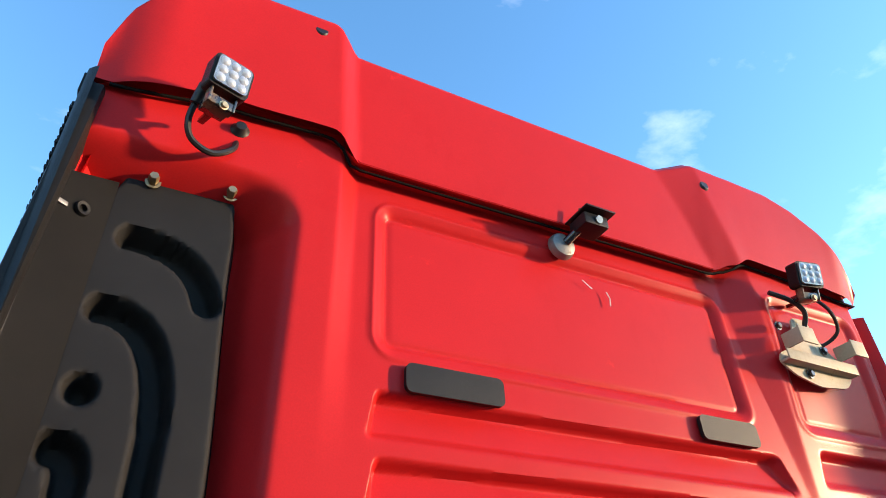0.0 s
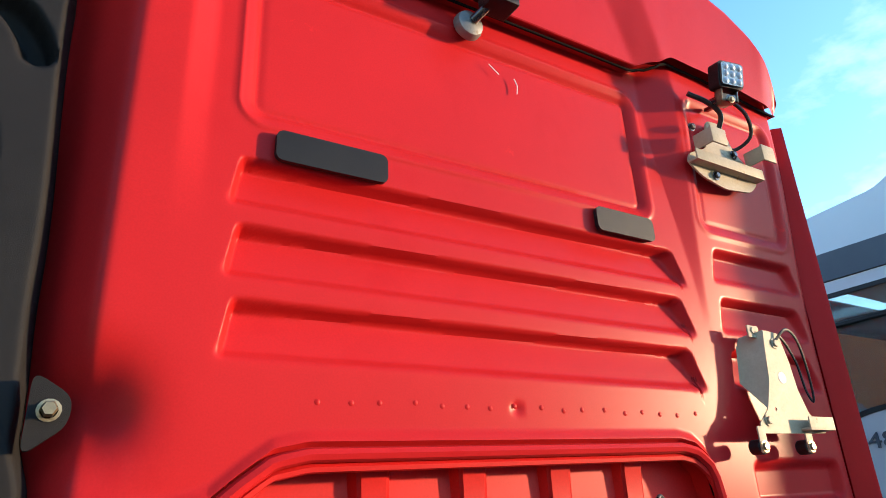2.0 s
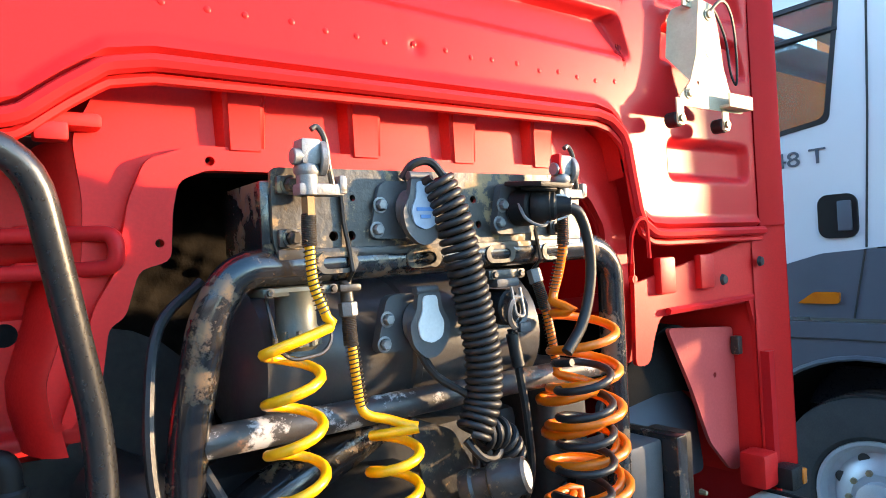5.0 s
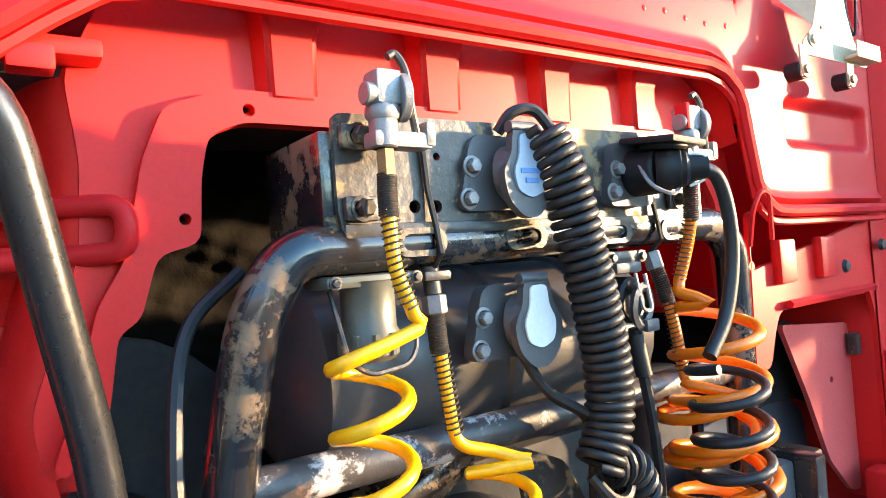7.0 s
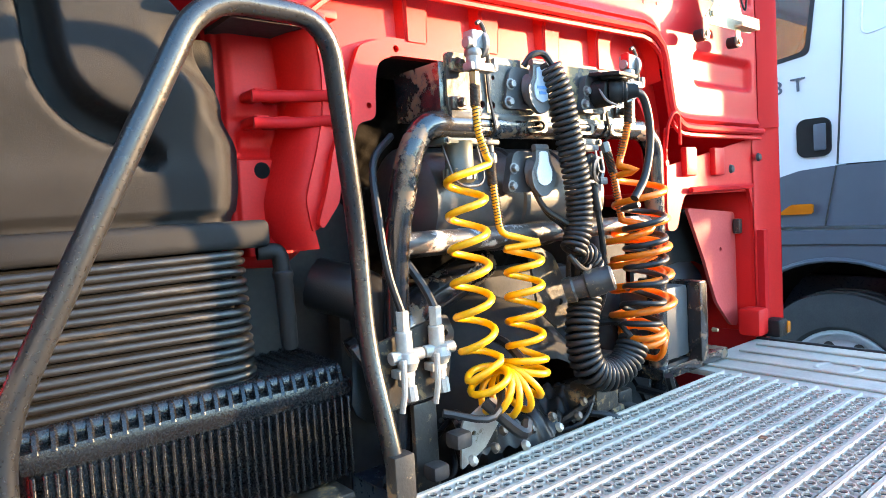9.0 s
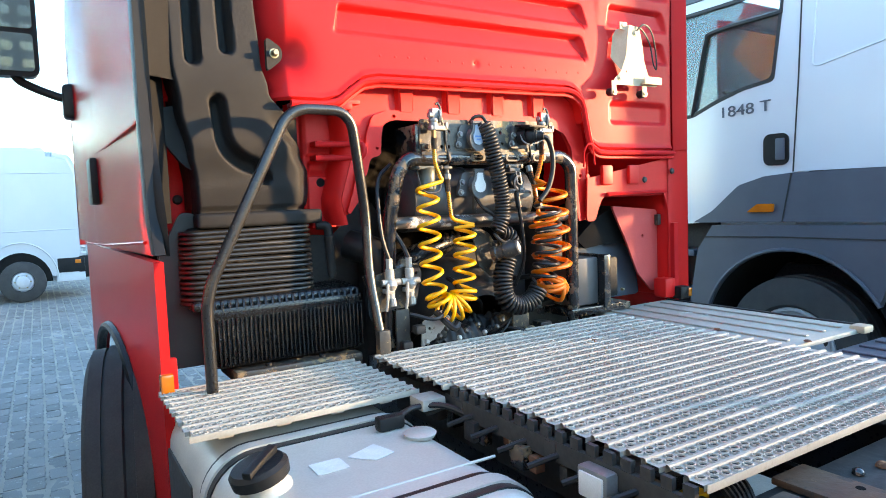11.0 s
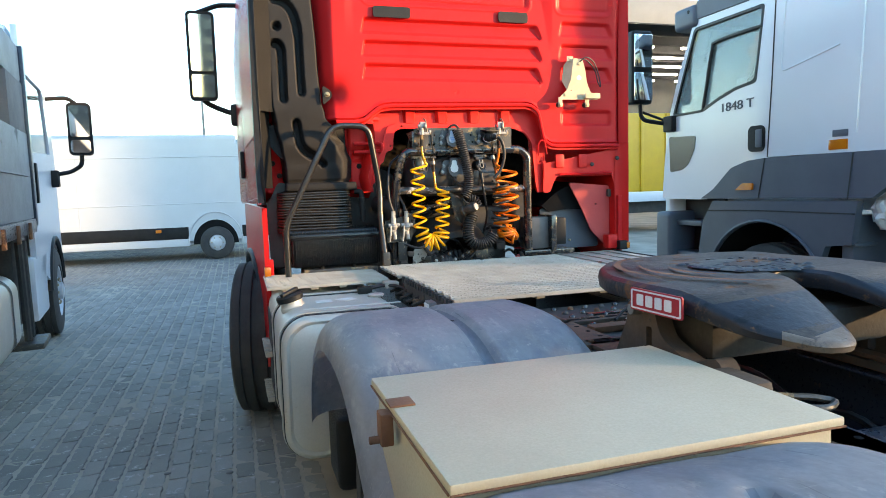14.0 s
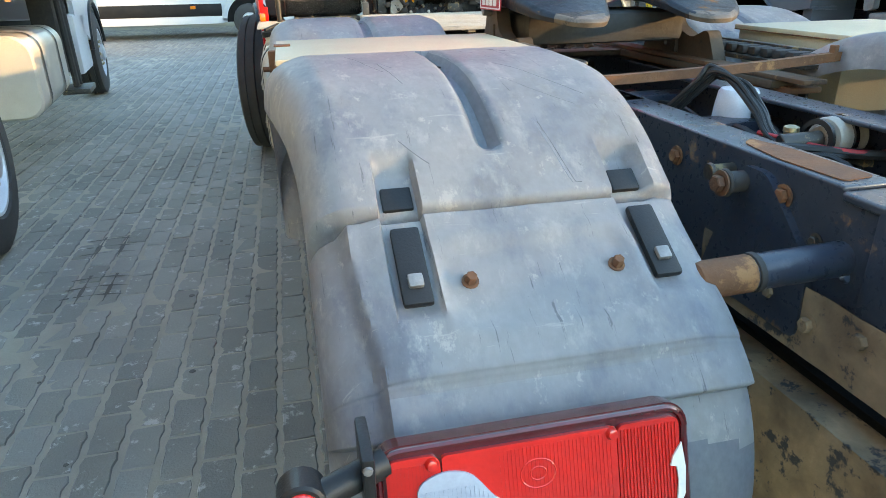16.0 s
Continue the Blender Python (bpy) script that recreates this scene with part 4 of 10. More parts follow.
part("mount", cuboid(-1.25, -1.20, 0.03, 0.06, 1.04, 1.18, 0.006), M_RED, marker)
inner = thing("inner_side_panel", "black and red inner side panels of the cab corner", "panel", at=(-1.2, 0.1, 1.1))
part("dark_panel", plate(bmesh.new(), round2d([(-1.20, 1.10), (-1.21, 1.55), (-1.08, 1.62), (-1.05, 1.10)], 0.02), [], 0.02, on_y(0.22)), M_BLACK_PL, inner)
part("red_panel", plate(bmesh.new(), round2d([(-1.23, 1.60), (-1.23, 2.62), (-1.08, 2.62), (-1.0, 1.95), (-0.72, 1.9), (-0.72, 1.66), (-1.04, 1.64), (-1.12, 1.56)], 0.02), [], 0.01, on_y(0.30)), M_RED_DIRTY, inner)
part("mud_flap", plate(bmesh.new(), round2d([(-1.21, 1.12), (-1.22, 1.50), (-1.14, 1.66), (-1.02, 1.62), (-1.03, 1.12)], 0.03), [], 0.012, on_y(0.14)), M_RUBBER, inner)
for x, z in ((-1.16, 1.78), (-1.12, 1.70), (-1.17, 2.02)):
    part("plug", turned([(0, 0.012), (0.012, 0.01), (0.018, 0)], (x, 0.295, z), (0, -1, 0), 12), M_RUBBER, inner)

# ---- air intake duct ----
duct = thing("air_intake_duct", "dusty black plastic air intake duct on the cab wall", "air duct", at=(-1.0, 0.1, 1.6))
# centre line and half widths by height
D_L = [(1.62, -1.10), (1.75, -1.105), (1.85, -1.12), (2.0, -1.15), (2.15, -1.17), (3.0, -1.17), (3.08, -1.15), (3.12, -1.09)]
D_R = [(1.62, -0.655), (1.70, -0.648), (1.78, -0.65), (1.86, -0.685), (1.96, -0.765), (2.06, -0.835), (2.16, -0.858), (2.4, -0.868), (2.95, -0.895), (3.06, -0.905), (3.12, -0.93)]
D_Y = [(1.62, 0.09), (1.75, 0.07), (1.9, 0.04), (2.1, 0.02), (2.4, 0.035), (3.12, 0.035)]
SLOTS = [((-1.09, 2.16), (-1.09, 2.43), 0.019), ((-0.98, 2.20), (-0.985, 2.55), 0.017), ((-1.11, 2.593), (-1.11, 2.593), 0.020),
         ((-1.02, 2.015), (-1.005, 1.90), 0.019), ((-0.90, 1.805), (-0.86, 1.765), 0.016)]
ARCS = [((-1.100, 2.915), (-0.97, 2.915), (-0.935, 2.80)), ((-1.115, 2.75), (-1.0, 2.75), (-0.985, 2.55)), ((-1.125, 2.49), (-1.09, 2.49), (-1.09, 2.43)),
        ((-1.005, 1.90), (-0.985, 1.83), (-0.90, 1.805))]


def seg_d(px, pz, a, b):
    ax, az = a
    bx, bz = b
    dx, dz = bx - ax, bz - az
    k = dx * dx + dz * dz
    t = 0 if k == 0 else max(0, min(1, ((px - ax) * dx + (pz - az) * dz) / k))
    return math.hypot(px - ax - t * dx, pz - az - t * dz)


ARC_SEGS = []
for a, b, c in ARCS:
    q = [(a[0] * (1 - t) ** 2 + b[0] * 2 * t * (1 - t) + c[0] * t * t, a[1] * (1 - t) ** 2 + b[1] * 2 * t * (1 - t) + c[1] * t * t) for t in lin(0, 1, 6)]
    ARC_SEGS += list(zip(q, q[1:]))


def duct_at(u, z):
    l, r = smooth_interp(D_L, z), smooth_interp(D_R, z)
    x = l + (r - l) * u
    e = min(u, 1 - u) * (r - l)
    y = smooth_interp(D_Y, z) + 0.06 * (1 - ss(-0.002, 0.02, e)) ** 2 + (0.12 * (1 - ss(0.0, 0.10, (1 - u) * (r - l))) * ss(2.0, 1.85, z) if z < 2.0 else 0.0)
    y += 0.03 * ss(3.09, 3.12, z)
    dep = 0.0
    for a, b, w in SLOTS:
        dep = max(dep, 1 - ss(w - 0.008, w + 0.012, seg_d(x, z, a, b)))
    for a, b in ARC_SEGS:
        dep = max(dep, 1 - ss(0.014, 0.032, seg_d(x, z, a, b)))
    if z < 1.66:
        y += 0.012
    return Vector((x, y + 0.06 * dep, z))


part("duct_body", grid(duct_at, [0, 0.004, 0.01, 0.02, 0.035] + lin(0.05, 0.95, 56) + [0.965, 0.98, 0.99, 0.996, 1], lin(1.62, 3.12, 190)), M_DUCT, duct, "moulded duct with deep reinforcing slots", 60)
part("duct_flank", grid(lambda u, v: duct_at(1, 1.66 + 1.44 * u) + Vector((0.002 * v, -0.004 + 0.15 * v, 0)), lin(0, 1, 60), lin(0, 1, 3)), M_DUCT, duct)
part("duct_flank", grid(lambda u, v: duct_at(0, 1.66 + 1.44 * u) + Vector((-0.002 * v, -0.004 + 0.12 * v, 0)), lin(0, 1, 60), lin(0, 1, 3)), M_DUCT, duct)
bm = grid(lambda u, v: Vector((-1.262 + 0.112 * v, -0.046 + 0.080 * v, 2.08 + (0.90 + 0.06 * v) * u)), lin(0, 1, 12), lin(0, 1, 6))
bmesh.ops.solidify(bm, geom=bm.faces[:], thickness=-0.006)
part("side_wing", bm, M_DUCT, duct, "flat black side wing")
part("wing_clip", turned([(0.008, 0.006), (0.014, 0.007), (0.016, 0.003), (0.016, 0)], (-1.195, 0.0, 2.93), (0.58, -0.81, 0), 14), M_BLACK_PL, duct)
part("wing_slot", cuboid(-0.012, 0.012, -0.004, 0.004, -0.005, 0.005, 0.002, 2, Matrix.Translation((-1.228, -0.022, 2.92)) @ Matrix.Rotation(radians(35.5), 4, "Z")), M_ALU_CAST, duct)
bm = plate(bmesh.new(), round2d([(-1.235, 1.99), (-1.235, 1.95), (-1.12, 1.80), (-1.06, 1.78), (-1.0, 2.03), (-1.08, 2.02)], 0.03, 4), [], 0.03, on_y(0.09))
part("support_arm", bm, M_DUCT, duct, "flared support arm")
bm = plate(bmesh.new(), round2d([(-0.855, 2.24), (-0.855, 2.12), (-0.80, 2.165), (-0.80, 2.205)], 0.02, 4), [], 0.02, on_y(0.0))
part("fixing_ear", bm, M_DUCT, duct)
for x, y, z in ((-1.09, 0.030, 3.06), (-0.932, 0.024, 3.074), (-0.828, 0.0, 2.184), (-1.215, 0.085, 1.965)):
    hexbolt(duct, (x, y, z), (0, -1, 0), 0.011, M_ZINC, "bolt", "zinc bolt with washer", 0.022)
part("mouth_band", cuboid(-1.10, -0.652, 0.075, 0.42, 1.595, 1.648, 0.016, 3), M_DUCT, duct)
part("duct_back", cuboid(-1.04, -0.70, 0.16, 0.34, 1.63, 2.0, 0.02), M_DUCT, duct)
part("drain_elbow", pipe(rounded([(-0.665, 0.12, 1.585), (-0.622, 0.11, 1.585), (-0.618, 0.11, 1.50), (-0.614, 0.11, 1.44)], 0.02), 0.017, 12), M_BLACK_PL, duct, "black drain hose")
part("drain_sleeve", turned([(0.0175, 0), (0.021, 0.004), (0.021, 0.012), (0.019, 0.016), (0.017, 0.15), (0.013, 0.16), (0.005, 0.16)], (-0.619, 0.11, 1.545), (0.03, 0, -1), 14), M_RUBBER, duct)

bellows = thing("intake_bellows", "weathered ribbed rubber bellows between duct and filter", "bellows", at=(-0.87, 0.25, 1.3))
part("core", cuboid(-1.14, -0.72, 0.09, 0.44, 1.33, 1.60, 0.04, 3), M_FLAP, bellows)
for i in range(15):
    zc = 1.585 - 0.0172 * i
    bm = bmesh.new()
    rows = []
    for k in range(9):
        a = math.pi * (k / 8 - 0.5)
        o = 0.014 * max(0.0, math.cos(a)) ** 0.6 - 0.004 + 0.006 * i / 14
        rows.append([bm.verts.new((x, y, zc + 0.0078 * math.sin(a) + 0.003 * math.sin(7 * x + 0.4 * i) + 0.0016 * math.sin(19 * x + 2 * i))) for x, y in rrect(-1.145 - o, -0.702 + o, 0.078 - o, 0.45 + o, 0.06, 5)])
    for a, b in zip(rows, rows[1:]):
        for k in range(len(a)):
            bm.faces.new((a[k], a[(k + 1) % len(a)], b[(k + 1) % len(a)], b[k]))
    part("fold", bm, M_BELLOWS, bellows, "", 80)

filt = thing("air_filter_housing", "black ribbed plastic air filter housing", "filter housing", at=(-0.8, 0.2, 1.1))
part("case", cuboid(-1.085, -0.53, 0.045, 0.42, 1.11, 1.325, 0.03, 3), M_BLACK_GLOSS, filt)
part("top_cover", cuboid(-1.14, -0.535, 0.05, 0.43, 1.315, 1.352, 0.018, 3), M_BLACK_GLOSS, filt)
part("lid", cuboid(-1.095, -0.52, 0.035, 0.43, 1.285, 1.325, 0.014, 2), M_BLACK_GLOSS, filt)
for i in range(36):
    part("fin", cuboid(-1.080 + i * 0.0155, -1.074 + i * 0.0155, 0.030, 0.06, 1.125, 1.285, 0.002, 1), M_BLACK_GLOSS, filt)
for i in range(22):
    x = -1.07 + i * 0.025
    part("rib", pipe(rounded([(x, 0.040, 1.315), (x + 0.002, 0.052, 1.346), (x + 0.006, 0.2, 1.352), (x + 0.008, 0.40, 1.352)], 0.012, 3), 0.0062, 6), M_BLACK_GLOSS, filt)
part("base_bracket", cuboid(-1.02, -0.55, 0.0, 0.25, 1.06, 1.105, 0.01), M_GREASY, filt)
for x in (-0.9, -0.7):
    part("foot", rod((x, 0.03, 1.05), (x, 0.03, 1.115), 0.012), M_BLACK_PL, filt)

# ---- guard hoop ----
hoop = thing("grab_rail", "bent black steel tube guard rail behind the cab", "grab rail", at=(-0.8, -0.08, 1.1))
pts = rounded([(-1.124, -0.11, 1.085), (-1.126, -0.115, 1.395), (-0.825, -0.115, 1.985), (-0.602, -0.10, 1.985), (-0.530, -0.035, 1.62), (-0.535, -0.05, 1.40), (-0.525, -0.105, 1.18), (-0.52, -0.115, 1.085)], 0.075, 7)
part("tube", pipe(pts, 0.0185, 14), M_RAIL_TUBE, hoop)
part("foot_plate", cuboid(-0.543, -0.498, -0.132, -0.097, 1.02, 1.20, 0.004), M_GREASY, hoop, "rust-spotted flat foot")
hexbolt(hoop, (-0.545, -0.132, 1.075), (0, -1, 0), 0.012, M_GREASY)

# ---- things on the rear wall ----
def work_lamp(at, turn, sc, label):
    th = thing("work_lamp", label, "work lamp", at=at)
    m = Matrix.Translation(at) @ pose(0, 0, 0, 0, 0, turn) @ pose(0, 0, 0, 12, 0, 0) @ Matrix.Scale(sc, 4)
    bm = plate(bmesh.new(), rrect(-0.05, 0.05, -0.045, 0.045, 0.014), [], 0.045, on_y(-0.02))
    bmesh.ops.transform(bm, matrix=m, verts=bm.verts)
    part("housing", bm, M_BLACK_PL, th)
    bm = plate(bmesh.new(), rrect(-0.043, 0.043, -0.038, 0.038, 0.01), [], 0.006, on_y(-0.028))
    bmesh.ops.transform(bm, matrix=m, verts=bm.verts)
    part("reflector", bm, M_LED, th, "silver reflector")
    for i in range(3):
        for j in range(3):
            c = m @ Vector((-0.027 + 0.027 * i, -0.0285, -0.024 + 0.024 * j))
            part("led", turned([(0, 0.004), (0.006, 0.0035), (0.011, 0)], c, m.to_3x3() @ Vector((0, -1, 0)), 10), M_LENS_CLEAR, th)
    bm = cuboid(-0.03, 0.03, -0.01, 0.05, -0.085, -0.06, 0.004)
    box(bm, -0.034, -0.028, -0.012, 0.02, -0.085, -0.03, 0.002)
    box(bm, 0.028, 0.034, -0.012, 0.02, -0.085, -0.03, 0.002)
    box(bm, -0.008, 0.008, 0.02, 0.10, -0.082, -0.070, 0.002)
    bmesh.ops.transform(bm, matrix=m, verts=bm.verts)
    part("bracket", bm, M_STEEL_BLK, th)
    hexbolt(th, m @ Vector((0.005, -0.012, -0.08)), m.to_3x3() @ Vector((0, -1, 0)), 0.008 * sc, M_ZINC, "bolt", "zinc bolt")
    return th


lamp1 = work_lamp((-1.0, -0.165, 3.222), 18, 0.88, "square black work lamp with clear led lens on a bracket")
cable = spline([(-1.05, -0.10, 3.20), (-1.055, -0.09, 3.15), (-1.04, -0.075, 3.115), (-0.995, -0.06, 3.105), (-0.955, -0.05, 3.14), (-0.945, -0.02, 3.20)], 6)
part("cable", pipe(cable, 0.007, 8), M_RUBBER, lamp1, "black cable looping to a grommet")
part("grommet", turned([(0, 0.022), (0.012, 0.02), (0.017, 0.008), (0.022, 0.004), (0.022, 0)], (-0.945, -0.032, 3.218), (0, -1, 0), 16), M_RUBBER, lamp1, "round rubber grommet")
part("cable_gland", rod((-1.05, -0.10, 3.19), (-1.04, -0.12, 3.235), 0.013), M_RUBBER, lamp1)
lamp2 = work_lamp((0.885, -0.145, 3.268), -12, 0.95, "square black work lamp above a cream steel bracket")
part("cable", pipe(spline([(0.93, -0.10, 3.24), (0.985, -0.12, 3.18), (1.02, -0.10, 3.12), (1.0, -0.05, 3.09), (0.96, -0.045, 3.10)], 6), 0.006, 8), M_RUBBER, lamp2)
part("cable", pipe(spline([(0.80, -0.06, 3.235), (0.86, -0.08, 3.21), (0.90, -0.09, 3.17), (0.91, -0.06, 3.12)], 6), 0.008, 8), M_RUBBER, lamp2)

lamp2.location += Vector((-0.055, 0, -0.045))

camb = thing("rear_camera", "small black reversing camera on a grey round foot", "camera", at=(-0.02, -0.05, 3.17))
part("foot", turned([(0.0, 0.03), (0.018, 0.03), (0.036, 0.022), (0.04, 0.012), (0.04, 0)], (-0.05, -0.012, 3.165), (0, -1, 0), 24), M_ALU_CAST, camb, "round grey foot")
part("arm", rod((-0.05, -0.04, 3.165), (-0.025, -0.09, 3.195), 0.012), M_STEEL_BLK, camb)
part("body", cuboid(-0.045, 0.035, -0.13, -0.06, 3.178, 3.216, 0.006, 2), M_BLACK_PL, camb)
part("hood", cuboid(-0.05, 0.05, -0.15, -0.05, 3.220, 3.226, 0.002), M_BLACK_PL, camb)
part("lens", rod((0.0, -0.13, 3.197), (0.0, -0.136, 3.195), 0.012), M_LED, camb)
part("stud", rod((-0.01, -0.08, 3.22), (-0.01, -0.08, 3.27), 0.005, 8), M_RUST, camb)


def pad(x0, x1, z0, z1, label):
    bm = plate(bmesh.new(), rrect(x0, x1, z0, z1, 0.016), [], 0.012, on_y(-0.018))
    return solo("buffer_pad", bm, M_BLACK_PL, label, "buffer pad", "pads on the wall")


pad(-0.525, -0.285, 2.662, 2.728, "flat dark grey rubber pad stuck on the red wall")
pad(0.315, 0.525, 2.668, 2.735, "flat dark grey rubber pad stuck on the red wall")


def clip_bracket():
    th = thing("spare_bracket", "cream painted steel holder with two upturned hooks", "bracket", at=(0.9, -0.03, 2.98))
    bm = plate(bmesh.new(), round2d([(0.875, 3.175), (0.95, 3.18), (0.985, 3.09), (1.06, 3.035), (1.075, 2.995), (1.03, 2.955), (0.90, 2.94), (0.80, 2.962), (0.745, 3.0), (0.76, 3.03), (0.85, 3.07)], 0.02, 4), [], 0.006, on_y(-0.035))
    part("back_plate", bm, M_BRACKET, th)
    part("fold", cuboid(0.75, 1.07, -0.062, -0.034, 2.995, 3.003, 0.002), M_BRACKET, th)
    part("fold_lip", cuboid(0.75, 1.07, -0.065, -0.060, 2.995, 3.03, 0.002), M_BRACKET, th)
    for x0, x1 in ((0.79, 0.86), (1.035, 1.10)):
        part("hook_arm", cuboid(x0, x0 + 0.006, -0.095, -0.035, 3.045, 3.095, 0.002), M_BRACKET, th)
        part("hook", cuboid(x0, x1, -0.10, -0.093, 3.045, 3.10, 0.004), M_BRACKET, th)
    for x, z in ((0.79, 3.125), (0.975, 3.075), (0.86, 2.975)):
        hexbolt(th, (x, -0.038, z), (0, -1, 0), 0.010, M_STEEL_BLK)
    th.location += Vector((-0.06, -0.02, -0.06))


clip_bracket()


def tall_bracket():
    th = thing("mounting_bracket", "cream painted steel mounting bracket with a black cable", "bracket", at=(0.88, -0.06, 2.18))
    # folded face stands off the wall, side cheek towards the centre
    face = [(0.795, 2.44), (0.855, 2.435), (0.875, 2.36), (0.885, 2.28), (0.91, 2.215), (0.965, 2.185), (0.965, 2.165), (0.705, 2.162), (0.70, 2.185), (0.745, 2.225), (0.775, 2.30), (0.785, 2.38)]
    bm = plate(bmesh.new(), round2d(face, 0.010, 3), [circle(0.775, 2.225, 0.005, 8), circle(0.83, 2.405, 0.006, 8)], 0.005, on_y(-0.105))
    part("face_plate", bm, M_BRACKET, th)
    bm = bmesh.new()
    vs = [bm.verts.new(p) for p in ((0.795, -0.104, 2.44), (0.785, -0.104, 2.38), (0.775, -0.104, 2.30), (0.745, -0.104, 2.225), (0.74, -0.004, 2.30), (0.755, -0.004, 2.40), (0.775, -0.004, 2.43))]
    bm.faces.new(vs)
    ext = bmesh.ops.extrude_face_region(bm, geom=bm.faces[:])
    bmesh.ops.translate(bm, vec=(0.005, 0.001, 0), verts=[g for g in ext["geom"] if isinstance(g, bmesh.types.BMVert)])
    part("cheek", bm, M_BRACKET, th)
    part("ledge", cuboid(0.86, 0.965, -0.145, -0.10, 2.170, 2.178, 0.002), M_BRACKET, th)
    part("ledge_front", cuboid(0.86, 0.965, -0.15, -0.144, 2.170, 2.205, 0.002), M_BRACKET, th)
    part("sticker", turned([(0, 0.001), (0.016, 0.001), (0.016, 0)], (0.83, -0.1055, 2.31), (0, -1, 0), 20), M_PAPER, th, "round pale sticker")
    for x, y, z in ((0.775, -0.075, 2.44), (0.83, -0.107, 2.405), (0.735, -0.107, 2.195)):
        hexbolt(th, (x, y, z), (0, -1, 0), 0.010, M_BRACKET)
    for x in (0.70, 0.885):
        part("foot_buffer", rod((x, -0.10, 2.13), (x, -0.05, 2.13), 0.019), M_BLACK_PL, th, "black rubber buffer")
        part("foot_tab", cuboid(x - 0.014, x + 0.014, -0.106, -0.099, 2.115, 2.18, 0.003), M_BRACKET, th)
        hexbolt(th, (x, -0.107, 2.13), (0, -1, 0), 0.010, M_ZINC)
    part("top_tab", cuboid(0.755, 0.80, -0.08, -0.07, 2.42, 2.455, 0.004), M_BRACKET, th)
    part("cable", pipe(spline([(0.83, -0.11, 2.41), (0.87, -0.13, 2.445), (0.93, -0.11, 2.42), (0.975, -0.08, 2.34), (1.0, -0.05, 2.26), (0.985, -0.04, 2.29), (0.96, -0.05, 2.37), (0.90, -0.07, 2.43), (0.85, -0.08, 2.44)], 6), 0.0045, 8), M_RUBBER, th, "thin black looped cable")


tall_bracket()
for ob in bpy.data.objects["mounting_bracket"].children:
    ob.data.transform(Matrix.Translation((0.053, 0.02, 0)) @ Matrix.Diagonal((1.1, 0.62, 1, 1)))
# ticks of worn paint and small welds along the wall foot
rng = random.Random(4)
for i in range(17):
    x = -0.42 + i * 0.062 + rng.uniform(-0.008, 0.008)
    part("weld_dimple", turned([(0, 0.002), (0.004, 0.001), (0.006, 0)], (x, -0.0005, 2.213 + rng.uniform(-0.004, 0.004)), (0, -1, 0), 8), M_RED, cab)
bm = pipe([(0.10, -0.0005, 3.065), (0.108, -0.001, 3.045), (0.105, -0.0005, 3.02)], 0.0016, 4)
part("scratch", bm, M_PAPER, cab, "pale scratch")
part("scratch", pipe([(0.02, -0.0005, 3.085), (0.05, -0.001, 3.062)], 0.0014, 4), M_PAPER, cab, "pale scratch")

# ---- wing mirror ----
def wing_mirror():
    th = thing("wing_mirror", "tall black truck wing mirror with two mirror panes", "wing mirror", at=(-1.45, 1.7, 2.3))
    m = Matrix.Translation((-1.598, 1.70, 2.72)) @ pose(0, 0, 0, 4, 0, 2)
    bm = plate(bmesh.new(), rrect(-0.11, 0.11, -0.355, 0.355, 0.04), [], 0.14, on_y(0.0))
    bmesh.ops.transform(bm, matrix=m, verts=bm.verts)
    part("housing", bm, M_BLACK_PL, th)
    for z0, z1, nm in ((-0.12, 0.33, "mirror_pane"), (-0.33, -0.145, "mirror_pane")):
        bm = plate(bmesh.new(), rrect(-0.088, 0.088, z0, z1, 0.02), [], 0.006, on_y(-0.008))
        bmesh.ops.transform(bm, matrix=m, verts=bm.verts)
        part(nm, bm, M_MIRROR, th, "mirror glass")
    part("arm", pipe(rounded([(-1.62, 1.76, 2.45), (-1.60, 1.79, 2.36), (-1.52, 1.80, 2.32), (-1.40, 1.78, 2.27), (-1.25, 1.75, 2.26)], 0.05), 0.022, 10), M_BLACK_PL, th)
    part("arm_base", cuboid(-1.40, -1.24, 1.70, 1.84, 2.16, 2.34, 0.03, 3), M_BLACK_PL, th)
    part("upper_arm", pipe(rounded([(-1.62, 1.80, 3.09), (-1.45, 1.80, 3.16), (-1.25, 1.78, 3.16)], 0.05), 0.02, 8), M_BLACK_PL, th)


wing_mirror()


